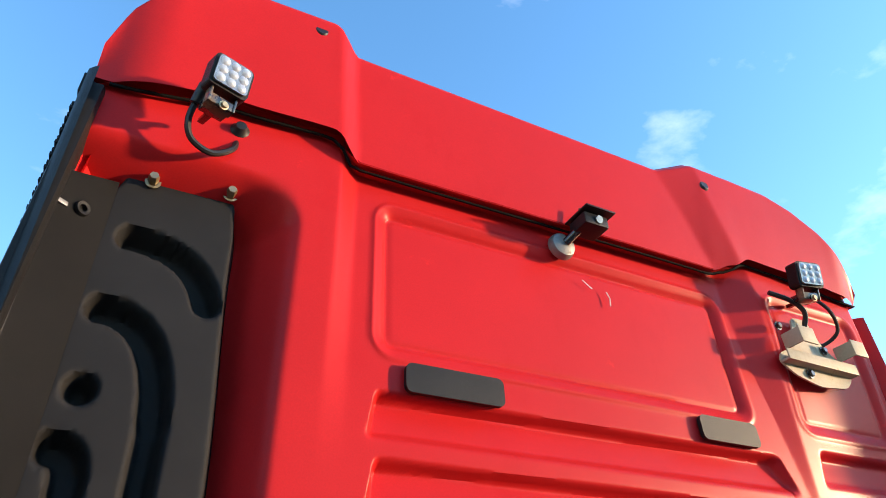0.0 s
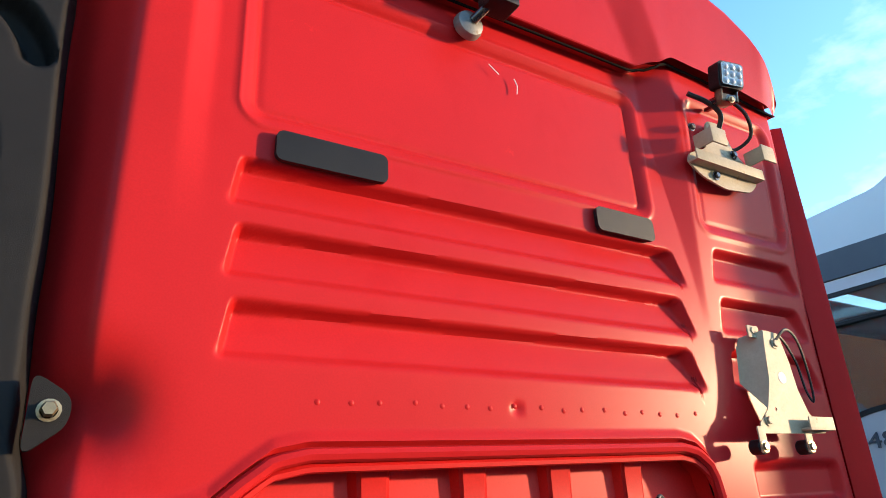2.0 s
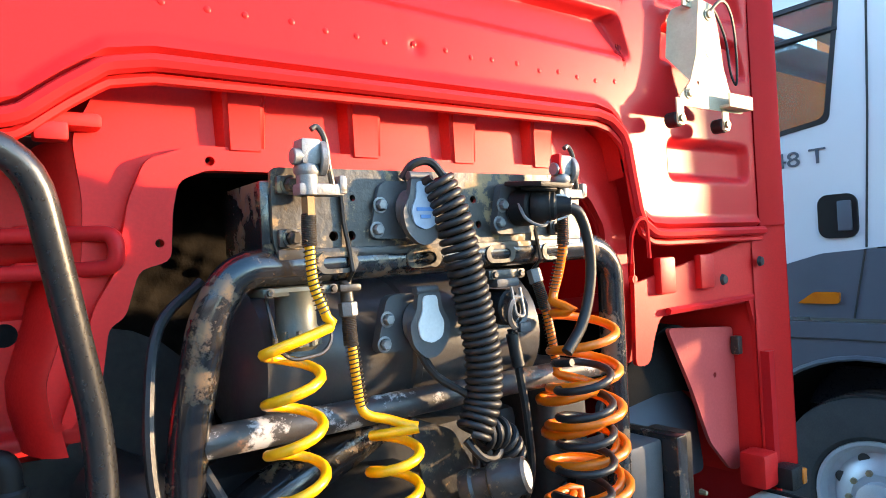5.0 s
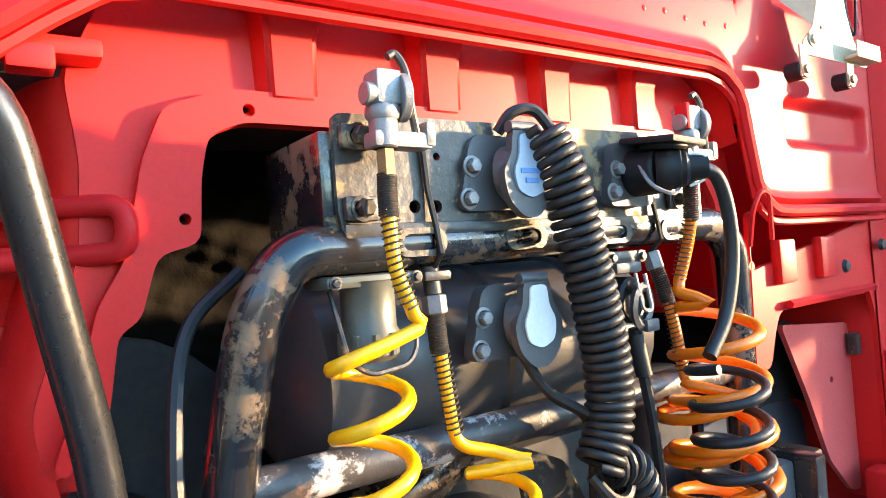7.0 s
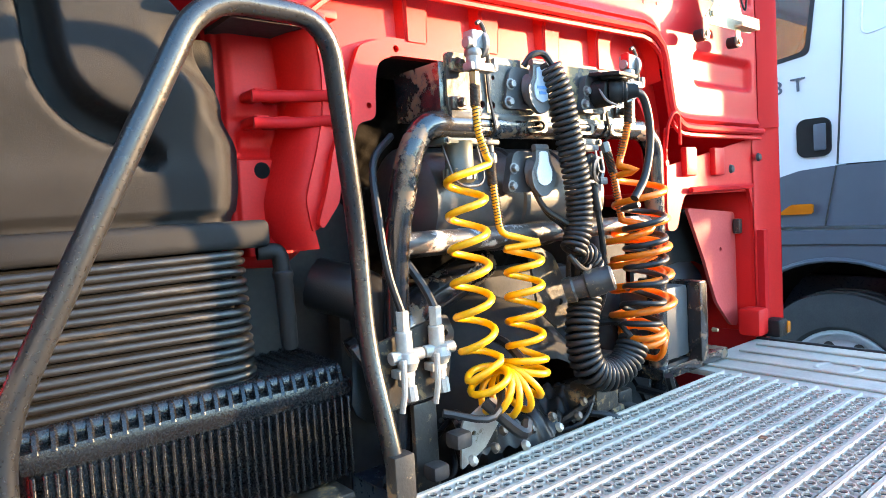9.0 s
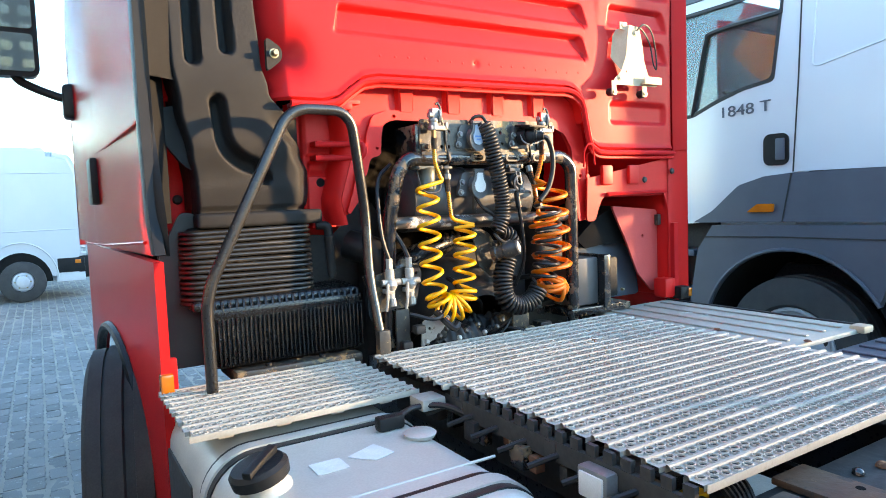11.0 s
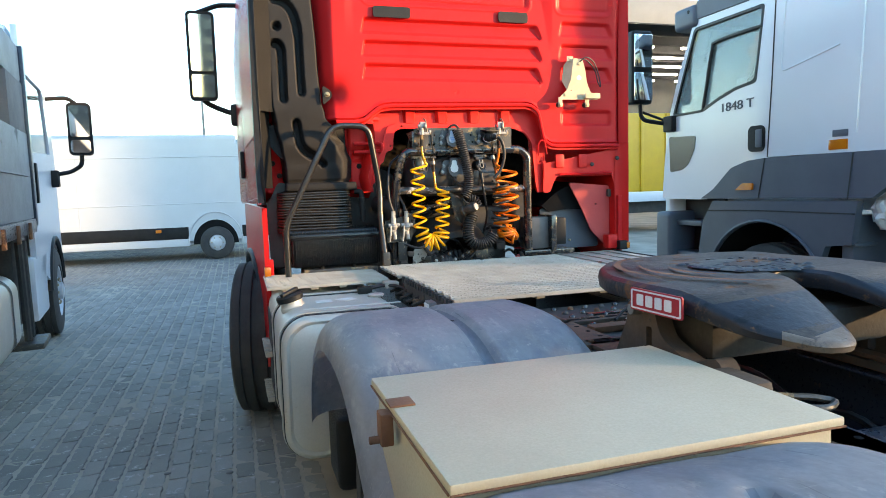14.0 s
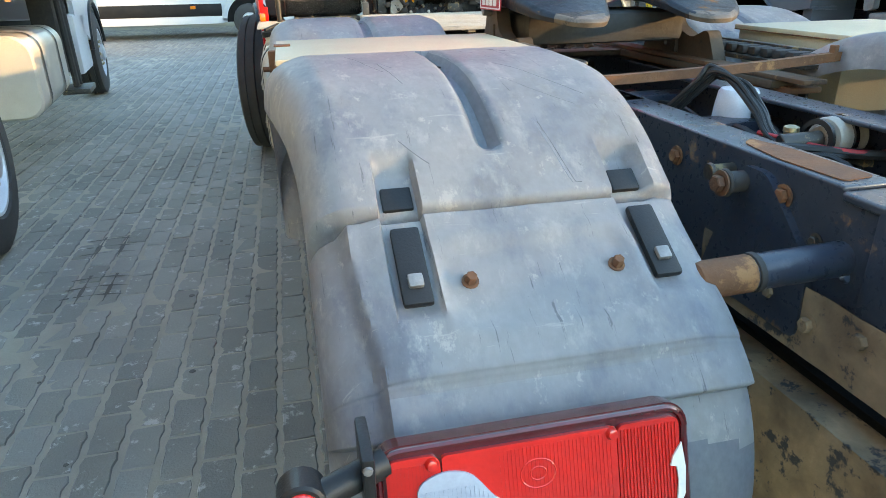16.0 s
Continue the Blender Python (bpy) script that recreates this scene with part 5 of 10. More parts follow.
# ---- wheels ----
def wheel(owner, at, turn, r=0.51, w=0.3, rim_r=0.29, label="", lugs=10, rim_mat=None):
    m = Matrix.Translation(at) @ pose(0, 0, 0, 0, 0, turn)
    prof = [(rim_r, -w / 2 + 0.03), (rim_r + 0.03, -w / 2 + 0.008), (rim_r + 0.12, -w / 2), (r - 0.05, -w / 2 + 0.012), (r - 0.015, -w / 2 + 0.03), (r - 0.012, -w * 0.27), (r - 0.022, -w * 0.265),
            (r - 0.022, -w * 0.235), (r - 0.004, -w * 0.23), (r - 0.002, -w * 0.06), (r - 0.02, -w * 0.055), (r - 0.02, w * 0.055 - 0.006), (r - 0.002, w * 0.06), (r - 0.004, w * 0.23),
            (r - 0.022, w * 0.235), (r - 0.022, w * 0.265), (r - 0.012, w * 0.27), (r - 0.015, w / 2 - 0.03), (r - 0.05, w / 2 - 0.012), (r - 0.2, w / 2), (rim_r, w / 2 - 0.03)]
    bm = turned(prof, (0, 0, 0), (-1, 0, 0), 56, True)
    bmesh.ops.transform(bm, matrix=m, verts=bm.verts)
    th = part("wheel", bm, M_TYRE, owner, label)
    e = w / 2
    bm = turned([(rim_r + 0.01, e - 0.025), (rim_r + 0.004, e - 0.01), (rim_r - 0.012, e - 0.012), (rim_r - 0.03, e - 0.06), (rim_r - 0.06, e - 0.075), (0.17, e - 0.03), (0.135, e - 0.02), (0.12, e - 0.03), (0.1, e - 0.03), (0.1, e + 0.02), (0.07, e + 0.03), (0, e + 0.03)], (0, 0, 0), (-1, 0, 0), 40)
    bmesh.ops.transform(bm, matrix=m, verts=bm.verts)
    part("rim", bm, rim_mat or M_CHROME, th, "silver steel rim")
    fs = rim_r / 0.29
    for k in range(lugs):
        a = 2 * math.pi * k / lugs
        bm = turned([(0.016, 0), (0.016, 0.025), (0, 0.03)], (-(e - 0.03), 0.143 * fs * math.cos(a), 0.143 * fs * math.sin(a)), (-1, 0, 0), 6)
        bmesh.ops.transform(bm, matrix=m, verts=bm.verts)
        part("lug_nut", bm, M_ZINC, th)
    # hand holes are dark discs, their inner shade put into the colour
    for k in range(8):
        a = 2 * math.pi * (k + 0.5) / 8
        bm = turned([(0.03 * fs, 0), (0.02 * fs, 0.003), (0, 0.003)], (-(e - 0.058), 0.205 * fs * math.cos(a), 0.205 * fs * math.sin(a)), (-1, 0, 0), 12)
        bmesh.ops.transform(bm, matrix=m, verts=bm.verts)
        part("hand_hole", bm, M_FRAME_DK, th)
    return th


wheel(cab, (-1.26, 0.82, 0.55), -9, 0.55, 0.34, 0.29, "worn front tyre of the red truck, steered slightly")
wheel(cab, (1.16, 0.82, 0.55), 171, 0.55, 0.34, 0.29, "worn front tyre of the red truck, steered slightly")
for y in (-2.25, -3.66):
    wheel(cab, (-0.90, y, 0.50), 0, 0.50, 0.30, 0.29, "rear tyre with silver rim under the mudguard")
    wheel(cab, (1.0, y, 0.50), 180, 0.50, 0.30, 0.29, "rear tyre with silver rim under the mudguard")


# ---- connection panel behind the cab ----
pf = thing("hose_frame", "chipped black steel tube frame with dirty connector plate", "steel frame", at=(0, -0.05, 1.0))
part("tube", pipe(rounded([(-0.43, 0.03, 1.0), (-0.42, 0.0, 1.58), (-0.385, -0.02, 1.76), (-0.345, -0.025, 1.826), (-0.25, -0.025, 1.826), (0.44, -0.025, 1.836), (0.50, -0.02, 1.79), (0.512, 0.0, 1.0)], 0.09, 8), 0.0285, 16), M_STEEL_BLK, pf)
part("cross_tube", pipe([(-0.41, 0.0, 1.580), (0.505, 0.0, 1.570)], 0.024, 16), M_FLAKED, pf, "paint-flaked cross tube")
bm = plate(bmesh.new(), round2d([(-0.295, 1.974), (0.378, 1.982), (0.375, 1.84), (-0.285, 1.835), (-0.295, 1.86)], 0.012, 3),
           [circle(-0.196, 1.87, 0.008), circle(-0.165, 1.87, 0.008), circle(0.09, 1.93, 0.007), circle(0.10, 1.885, 0.007), circle(0.03, 1.955, 0.005), circle(-0.16, 1.93, 0.005)], 0.008, on_y(-0.047))
part("plate", bm, M_GREASY, pf, "grease-stained connector plate")
part("plate_back", cuboid(-0.31, -0.28, -0.040, 0.12, 1.845, 1.955, 0.005), M_STEEL_BLK, pf)
part("plate_fold", cuboid(-0.29, 0.37, -0.052, 0.01, 1.835, 1.852, 0.004), M_GREASY, pf)
for x in (-0.195, -0.03, 0.145, 0.29):
    bm = plate(bmesh.new(), rrect(x - 0.036, x + 0.036, 1.812, 1.845, 0.016), [rrect(x - 0.025, x + 0.025, 1.819, 1.838, 0.009)], 0.004, on_y(-0.0555))
    part("pressed_slot", bm, M_GREASY, pf)
for x, z in ((-0.268, 1.947), (-0.268, 1.868), (0.30, 1.875)):
    part("bolt_pad", cuboid(x - 0.022, x + 0.022, -0.057, -0.046, z - 0.014, z + 0.014, 0.006), M_GREASY, pf)
    hexbolt(pf, (x - 0.002, -0.057, z), (0, -1, 0), 0.010, M_GREASY, "bolt", "", 0.014)
for x in (-0.18, 0.235):
    part("cable_tie", pipe([(x - 0.004, -0.052, 1.955), (x, -0.052, 1.89), (x + 0.006, -0.056, 1.845), (x + 0.008, -0.060, 1.815), (x + 0.008, -0.035, 1.792)], 0.004, 6), M_RUBBER, pf, "cable tie")


def coupling(x, y, z, label, side):
    """z: underside of the foot."""
    th = thing("air_coupling", label, "air coupling", at=(x, y, z))
    bm = rod((x, y, z), (x, y, z + 0.062), 0.0155, 14)
    lathe(bm, [(0.0165, 0.0), (0.019, 0.004), (0.019, 0.012), (0.0165, 0.016)], (x, y, z + 0.03), (0, 0, 1), 14)
    part("body", bm, M_ALU_CAST, th)
    part("knob", rod((x - 0.024, y - 0.004, z + 0.056), (x + 0.01, y - 0.004, z + 0.056), 0.0125, 12), M_ALU_CAST, th)
    part("head", cuboid(x - 0.014, x + 0.018, y - 0.017, y + 0.015, z + 0.044, z + 0.082, 0.006, 2), M_ALU_CAST, th)
    part("face_disc", rod((x + 0.018, y - 0.002, z + 0.055), (x + 0.028, y - 0.004, z + 0.055), 0.026, 16), M_ALU_CAST, th)
    part("foot", cuboid(x - 0.018, x + 0.055, y - 0.013, y + 0.015, z, z + 0.018, 0.005), M_ALU_CAST, th)
    part("ear", cuboid(x + 0.045, x + 0.058, y - 0.015, y + 0.015, z + 0.002, z + 0.03, 0.005), M_ALU_CAST, th)
    part("lever", pipe(spline([(x + 0.036, y - 0.008, z + 0.016), (x + 0.030, y - 0.01, z + 0.045), (x + 0.026, y - 0.01, z + 0.082), (x + 0.016, y - 0.008, z + 0.100), (x + 0.006, y - 0.008, z + 0.096)], 5), 0.0045, 8), M_GREASY, th, "dirty steel lever")
    part("fitting", rod((x, y, z - 0.03), (x, y, z), 0.0105, 6), M_BRASS, th, "dull brass hexagon fitting")
    if side:
        part("seal", cuboid(x - 0.020, x - 0.010, y - 0.018, y + 0.005, z + 0.045, z + 0.085, 0.005), M_RED, th, "red rubber flap")
    return th


coupling(-0.258, -0.092, 1.927, "grey cast aluminium air coupling head", 0)
coupling(0.262, -0.105, 1.927, "grey cast aluminium air coupling with red flap", 1)


def socket(x, y, z, tilt, disc_mat, label, tagtext=""):
    th = thing("trailer_socket", label, "socket", at=(x, y, z))
    bm = plate(bmesh.new(), round2d([(x - 0.075, z - 0.045), (x - 0.05, z + 0.05), (x + 0.015, z + 0.05), (x + 0.03, z - 0.045)], 0.018, 4), [], 0.02, on_y(y))
    part("flange", bm, M_SOCKET, th)
    part("barrel", rod((x, y, z), (x + 0.01, y - 0.025, z), 0.036, 20), M_SOCKET, th)
    bm = plate(bmesh.new(), [(x + 0.01 + u, z + v) for u, v in round2d([(-0.022, 0.055), (0.022, 0.055), (0.026, 0.022), (0.042, 0.0), (0.036, -0.035), (0.012, -0.058), (-0.012, -0.058), (-0.036, -0.035), (-0.042, 0.0), (-0.026, 0.022)], 0.012, 3)], [], 0.012, on_y(y - 0.036))
    part("lid", bm, M_SOCKET, th, "grey hinged lid")
    bm = plate(bmesh.new(), [(x + 0.01 + u, z + v) for u, v in round2d([(-0.014, 0.046), (0.014, 0.046), (0.016, 0.020), (0.027, 0.0), (0.022, -0.025), (0.0, -0.034), (-0.022, -0.025), (-0.027, 0.0), (-0.016, 0.020)], 0.008, 3)], [], 0.003, on_y(y - 0.039))
    part("lid_badge", bm, disc_mat, th, "pale lid badge")
    if tagtext:
        for k, (w, zz) in enumerate(((0.034, 0.0), (0.02, -0.012))):
            part("lettering_bar", cuboid(x + 0.01 - w / 2, x + 0.01 + w / 2, y - 0.0405, y - 0.038, z + zz - 0.003, z + zz + 0.003, 0), M_CAPBLUE, th, "blue mark")
    part("hinge", rod((x - 0.015, y - 0.03, z + 0.055), (x + 0.03, y - 0.03, z + 0.055), 0.008, 10), M_SOCKET, th)
    for u, v in ((-0.052, 0.01), (-0.06, -0.03)):
        hexbolt(th, (x + u, y, z + v), (0, -1, 0), 0.009, M_ALU_CAST, "bolt", "", 0.01)
    return th


socket(-0.062, -0.055, 1.908, 0, M_DISC, "grey trailer socket with closed round lid on the plate", "x")
s2 = socket(-0.05, -0.04, 1.72, 0, M_PAPER, "black trailer socket with white lid badge under the tube")
part("cable", pipe(spline([(-0.06, -0.06, 1.68), (-0.03, -0.07, 1.63), (0.03, -0.10, 1.58), (0.05, -0.09, 1.52), (0.07, -0.06, 1.40)], 6), 0.007, 8), M_RUBBER, s2)
part("cable", pipe(spline([(-0.05, -0.05, 1.68), (-0.015, -0.06, 1.62), (0.05, -0.06, 1.57), (0.07, -0.04, 1.45)], 6), 0.006, 8), M_RUBBER, s2)
s3 = thing("trailer_plug", "black trailer plug in its socket with lifted lid", "plug", at=(0.13, -0.1, 1.9))
part("flange", plate(bmesh.new(), round2d([(0.125, 1.865), (0.145, 1.96), (0.215, 1.96), (0.225, 1.865)], 0.015, 3), [], 0.018, on_y(-0.065)), M_SOCKET, s3)
part("socket_body", rod((0.182, -0.06, 1.912), (0.192, -0.105, 1.912), 0.034, 18), M_BLACK_PL, s3)
part("plug_body", turned([(0.028, 0), (0.032, 0.006), (0.032, 0.02), (0.029, 0.024), (0.029, 0.034), (0.026, 0.036), (0.026, 0.042), (0.020, 0.047), (0.016, 0.072), (0, 0.072)], (0.188, -0.098, 1.912), (0.62, -0.75, -0.03), 18), M_BLACK_PL, s3)
bm = cuboid(-0.045, 0.055, -0.085, 0.0, -0.005, 0.005, 0.004, 2, Matrix.Translation((0.19, -0.065, 1.957)) @ pose(0, 0, 0, 6, 0, 8))
part("lid", bm, M_BLACK_PL, s3, "lifted black lid")
part("lid_rim", turned([(0.030, 0), (0.034, 0.004), (0.034, 0.010), (0.028, 0.010)], (0.198, -0.108, 1.940), (0, -0.1, 1), 18), M_BLACK_PL, s3)
part("wire_bail", pipe(spline([(0.16, -0.09, 1.925), (0.155, -0.115, 1.89), (0.18, -0.13, 1.875), (0.205, -0.125, 1.885)], 5), 0.003, 6), M_ALU_CAST, s3)
part("loose_wire", pipe(spline([(0.205, -0.13, 1.93), (0.225, -0.155, 1.925), (0.23, -0.15, 1.895), (0.215, -0.135, 1.885)], 5), 0.0022, 6), M_PAPER, s3, "thin pale wire")
for u, v in ((0.144, 1.918), (0.134, 1.885)):
    hexbolt(s3, (u, -0.065, v), (0, -1, 0), 0.009, M_ALU_CAST, "bolt", "", 0.01)
s4 = thing("trailer_socket", "black trailer socket with a ring-pull cover under the tube", "socket", at=(0.14, -0.09, 1.73))
part("barrel", rod((0.128, -0.02, 1.732), (0.138, -0.082, 1.730), 0.033, 18), M_BLACK_PL, s4)
part("ring", turned([(0.022, 0), (0.031, 0.002), (0.034, 0.008), (0.028, 0.012), (0.020, 0.008)], (0.142, -0.086, 1.722), (0.25, -1, -0.1), 20), M_SOCKET, s4, "grey cover ring")
part("pull", pipe(rounded([(0.126, -0.098, 1.768), (0.130, -0.104, 1.716), (0.152, -0.102, 1.714), (0.146, -0.098, 1.766)], 0.01), 0.003, 6), M_ALU_CAST, s4)
part("pull_bar", pipe([(0.128, -0.10, 1.75), (0.148, -0.10, 1.748)], 0.0025, 6), M_ALU_CAST, s4)
part("tab", cuboid(0.142, 0.170, -0.100, -0.090, 1.684, 1.702, 0.004), M_SOCKET, s4)
part("hinge_top", cuboid(0.105, 0.160, -0.085, -0.045, 1.768, 1.784, 0.005), M_SOCKET, s4)
part("mount", cuboid(0.095, 0.185, -0.075, -0.01, 1.782, 1.80, 0.005), M_GREASY, s4)
for u in (0.108, 0.172):
    hexbolt(s4, (u, -0.075, 1.791), (0, -1, 0), 0.006, M_GREASY)
part("cable", pipe(spline([(0.142, -0.075, 1.690), (0.150, -0.08, 1.62), (0.165, -0.08, 1.52), (0.185, -0.06, 1.40), (0.18, 0.0, 1.28)], 6), 0.008, 8), M_RUBBER, s4, "black cable")
part("cable_sleeve", rod((0.143, -0.075, 1.682), (0.151, -0.08, 1.62), 0.012), M_RUBBER, s4)

cup = thing("filter_cup", "grey-green fuel filter cup under the tube", "filter", at=(-0.27, -0.05, 1.74))
part("bowl", turned([(0, -0.062), (0.028, -0.062), (0.034, -0.055), (0.034, -0.030), (0.031, -0.026), (0.031, 0.024), (0.033, 0.027)], (-0.258, -0.030, 1.762), (0, 0, 1), 20), M_OLIVE, cup)
part("mount", cuboid(-0.318, -0.196, -0.055, 0.01, 1.782, 1.796, 0.006), M_OLIVE, cup)
for x in (-0.308, -0.206):
    hexbolt(cup, (x, -0.055, 1.789), (0, -1, 0), 0.005, M_GREASY)
for k in range(10):
    a = 2 * math.pi * k / 10
    part("grip_rib", rod((-0.258 + 0.0335 * math.cos(a), -0.030 + 0.0335 * math.sin(a), 1.706), (-0.258 + 0.0335 * math.cos(a), -0.030 + 0.0335 * math.sin(a), 1.731), 0.0045, 6), M_OLIVE, cup)
part("wire_bail", pipe(rounded([(-0.304, -0.03, 1.780), (-0.302, -0.062, 1.705), (-0.282, -0.072, 1.690), (-0.232, -0.068, 1.694), (-0.214, -0.06, 1.712), (-0.214, -0.04, 1.780)], 0.02), 0.003, 6), M_GREASY, cup)

# ---- spiral hoses ----
def hose(name, pts, r, material, label, seg=8):
    th = thing(name, label, "spiral hose", "spiral hoses", at=tuple(pts[len(pts) // 2]))
    part("hose", pipe(pts, r, seg), material, th, "", 60)
    return th


def spring_on(th, p0, p1, R, turns, bend=None):
    ax = [p0, Vector(p0).lerp(Vector(p1), 0.5) + Vector(bend or (0, 0, 0)), p1]
    part("spring", pipe(coil(ax, R, turns, 10), 0.0011, 5), M_SPRING, th, "steel guard spring", 60)


lead = spline([(-0.258, -0.092, 1.90), (-0.260, -0.094, 1.855), (-0.258, -0.096, 1.80), (-0.246, -0.098, 1.765), (-0.236, -0.098, 1.735)], 6)
left_leg = coil([(-0.290, -0.082, 1.712), (-0.290, -0.082, 1.56), (-0.286, -0.084, 1.40), (-0.276, -0.088, 1.315)], 0.0435, 5.7, 18, 0.9, 0.3)
bottom = coil([(-0.268, -0.09, 1.300), (-0.252, -0.09, 1.258), (-0.205, -0.09, 1.240), (-0.158, -0.09, 1.262), (-0.144, -0.088, 1.31)], lambda u: 0.046 + 0.008 * math.sin(math.pi * u), 7.0, 18, 0.9, 0.8)
right_leg = coil([(-0.140, -0.085, 1.32), (-0.132, -0.082, 1.42), (-0.124, -0.08, 1.552)], 0.044, 4.2, 18, 0.9, 0.6)
tail = spline([(-0.088, -0.095, 1.558), (-0.12, -0.062, 1.572), (-0.158, -0.048, 1.588), (-0.166, -0.044, 1.63), (-0.170, -0.040, 1.70), (-0.171, -0.036, 1.73)], 6)
path = spline(lead[::3] + left_leg[::2] + bottom[::2] + right_leg[::2] + tail[::2], 2)
yel = hose("yellow_spiral_hose", path, 0.0080, M_YELLOW, "bright yellow spiral air hose hanging in a loop")
spring_on(yel, (-0.260, -0.094, 1.862), (-0.246, -0.098, 1.758), 0.0100, 15, (-0.004, 0, 0))
spring_on(yel, (-0.171, -0.038, 1.715), (-0.162, -0.046, 1.60), 0.0105, 17)
part("sleeve", pipe(coil([(-0.258, -0.092, 1.900), (-0.259, -0.092, 1.88), (-0.260, -0.093, 1.855)], 0.0098, 17, 10), 0.0015, 5), M_SPRING, yel, "close-wound dark spring sleeve")
part("sleeve", pipe(coil([(-0.1715, -0.037, 1.750), (-0.171, -0.037, 1.72), (-0.170, -0.038, 1.695)], 0.0105, 20, 10), 0.0016, 5), M_SPRING, yel, "close-wound dark spring sleeve")
part("nut", rod((-0.172, -0.036, 1.765), (-0.1715, -0.037, 1.742), 0.015, 6), M_ALU_CAST, yel)
part("stub", rod((-0.173, -0.034, 1.80), (-0.172, -0.036, 1.765), 0.011, 10), M_GREASY, yel)
part("collar", cuboid(-0.192, -0.154, -0.052, -0.016, 1.782, 1.794, 0.004), M_GREASY, yel)

ol = spline([(0.262, -0.105, 1.90), (0.264, -0.10, 1.84), (0.264, -0.085, 1.785), (0.258, -0.075, 1.748), (0.250, -0.08, 1.730)], 6)
oleg = coil([(0.318, -0.09, 1.718), (0.320, -0.088, 1.62), (0.316, -0.088, 1.45), (0.312, -0.09, 1.32)], lambda u: 0.068 + 0.024 * u, 5.4, 20, 0.9, 0.3)
obot = coil([(0.312, -0.085, 1.30), (0.320, -0.08, 1.26), (0.345, -0.07, 1.285)], 0.062, 5.0, 20, 0.9, 1.2)
oup = coil([(0.335, -0.07, 1.32), (0.325, -0.065, 1.45), (0.310, -0.062, 1.565)], 0.078, 3.6, 18, 0.9, 0.2)
ot = spline([(0.262, -0.075, 1.588), (0.266, -0.064, 1.605), (0.262, -0.060, 1.66), (0.250, -0.055, 1.73), (0.243, -0.045, 1.77)], 6)
org = hose("orange_spiral_hose", spline(ol[::3] + oleg[::2] + obot[::2] + oup[::2] + ot[::2], 2), 0.0090, M_ORANGE, "bright orange spiral air hose hanging in a loop")
spring_on(org, (0.264, -0.10, 1.845), (0.258, -0.075, 1.752), 0.0102, 14)
spring_on(org, (0.252, -0.056, 1.72), (0.266, -0.064, 1.605), 0.0102, 16)
part("sleeve", pipe(coil([(0.262, -0.105, 1.90), (0.263, -0.103, 1.87), (0.264, -0.10, 1.84)], 0.0105, 18, 10), 0.0016, 5), M_SPRING, org, "close-wound dark spring sleeve")
part("sleeve", pipe(coil([(0.242, -0.045, 1.775), (0.247, -0.052, 1.745), (0.252, -0.056, 1.715)], 0.0105, 18, 10), 0.0016, 5), M_SPRING, org, "close-wound dark spring sleeve")
part("nut", rod((0.240, -0.040, 1.795), (0.243, -0.046, 1.768), 0.014, 6), M_ALU_CAST, org)

big = hose("black_spiral_cable", coil([(-0.026, -0.088, 1.962), (-0.004, -0.10, 1.90), (0.014, -0.105, 1.815), (0.034, -0.105, 1.73), (0.046, -0.105, 1.65), (0.040, -0.105, 1.58), (0.014, -0.105, 1.528)], 0.0270, 33, 14), 0.0062, M_RUBBER, "thick black spiral trailer cable hanging from the plate")
part("lead", pipe(spline([(-0.068, -0.055, 1.962), (-0.055, -0.07, 1.985), (-0.025, -0.08, 1.988), (0.0, -0.09, 1.955)], 6), 0.0075, 8), M_RUBBER, big)
part("tail", pipe(spline([(0.0, -0.105, 1.522), (0.02, -0.12, 1.492), (0.06, -0.11, 1.482), (0.085, -0.10, 1.515), (0.065, -0.09, 1.54)], 6), 0.0075, 8), M_RUBBER, big)
part("loose_turn", pipe(coil([(0.035, -0.10, 1.525), (0.085, -0.095, 1.512), (0.115, -0.09, 1.46)], 0.024, 6, 14), 0.0062, 8), M_RUBBER, big)

bl = spline([(0.225, -0.145, 1.910), (0.252, -0.155, 1.895), (0.274, -0.155, 1.84), (0.277, -0.152, 1.77), (0.252, -0.150, 1.695), (0.205, -0.15, 1.645)], 6)
part("plug_cable", pipe(bl, 0.0105, 10), M_RUBBER, s3, "thick black plug cable")
leg1 = coil([(0.248, -0.145, 1.632), (0.252, -0.145, 1.54), (0.248, -0.142, 1.42), (0.222, -0.135, 1.315)], 0.056, 6.2, 18, 0.9, 0.4)
leg2 = coil([(0.205, -0.132, 1.285), (0.165, -0.128, 1.235), (0.10, -0.12, 1.218), (0.045, -0.112, 1.25), (0.040, -0.10, 1.33), (0.072, -0.09, 1.41)], 0.034, 25, 14, 1.0, 0.4)
hose("black_spiral_cable", spline(leg1[::2] + leg2, 2), 0.0072, M_RUBBER, "black spiral cable wound beside the orange hose")

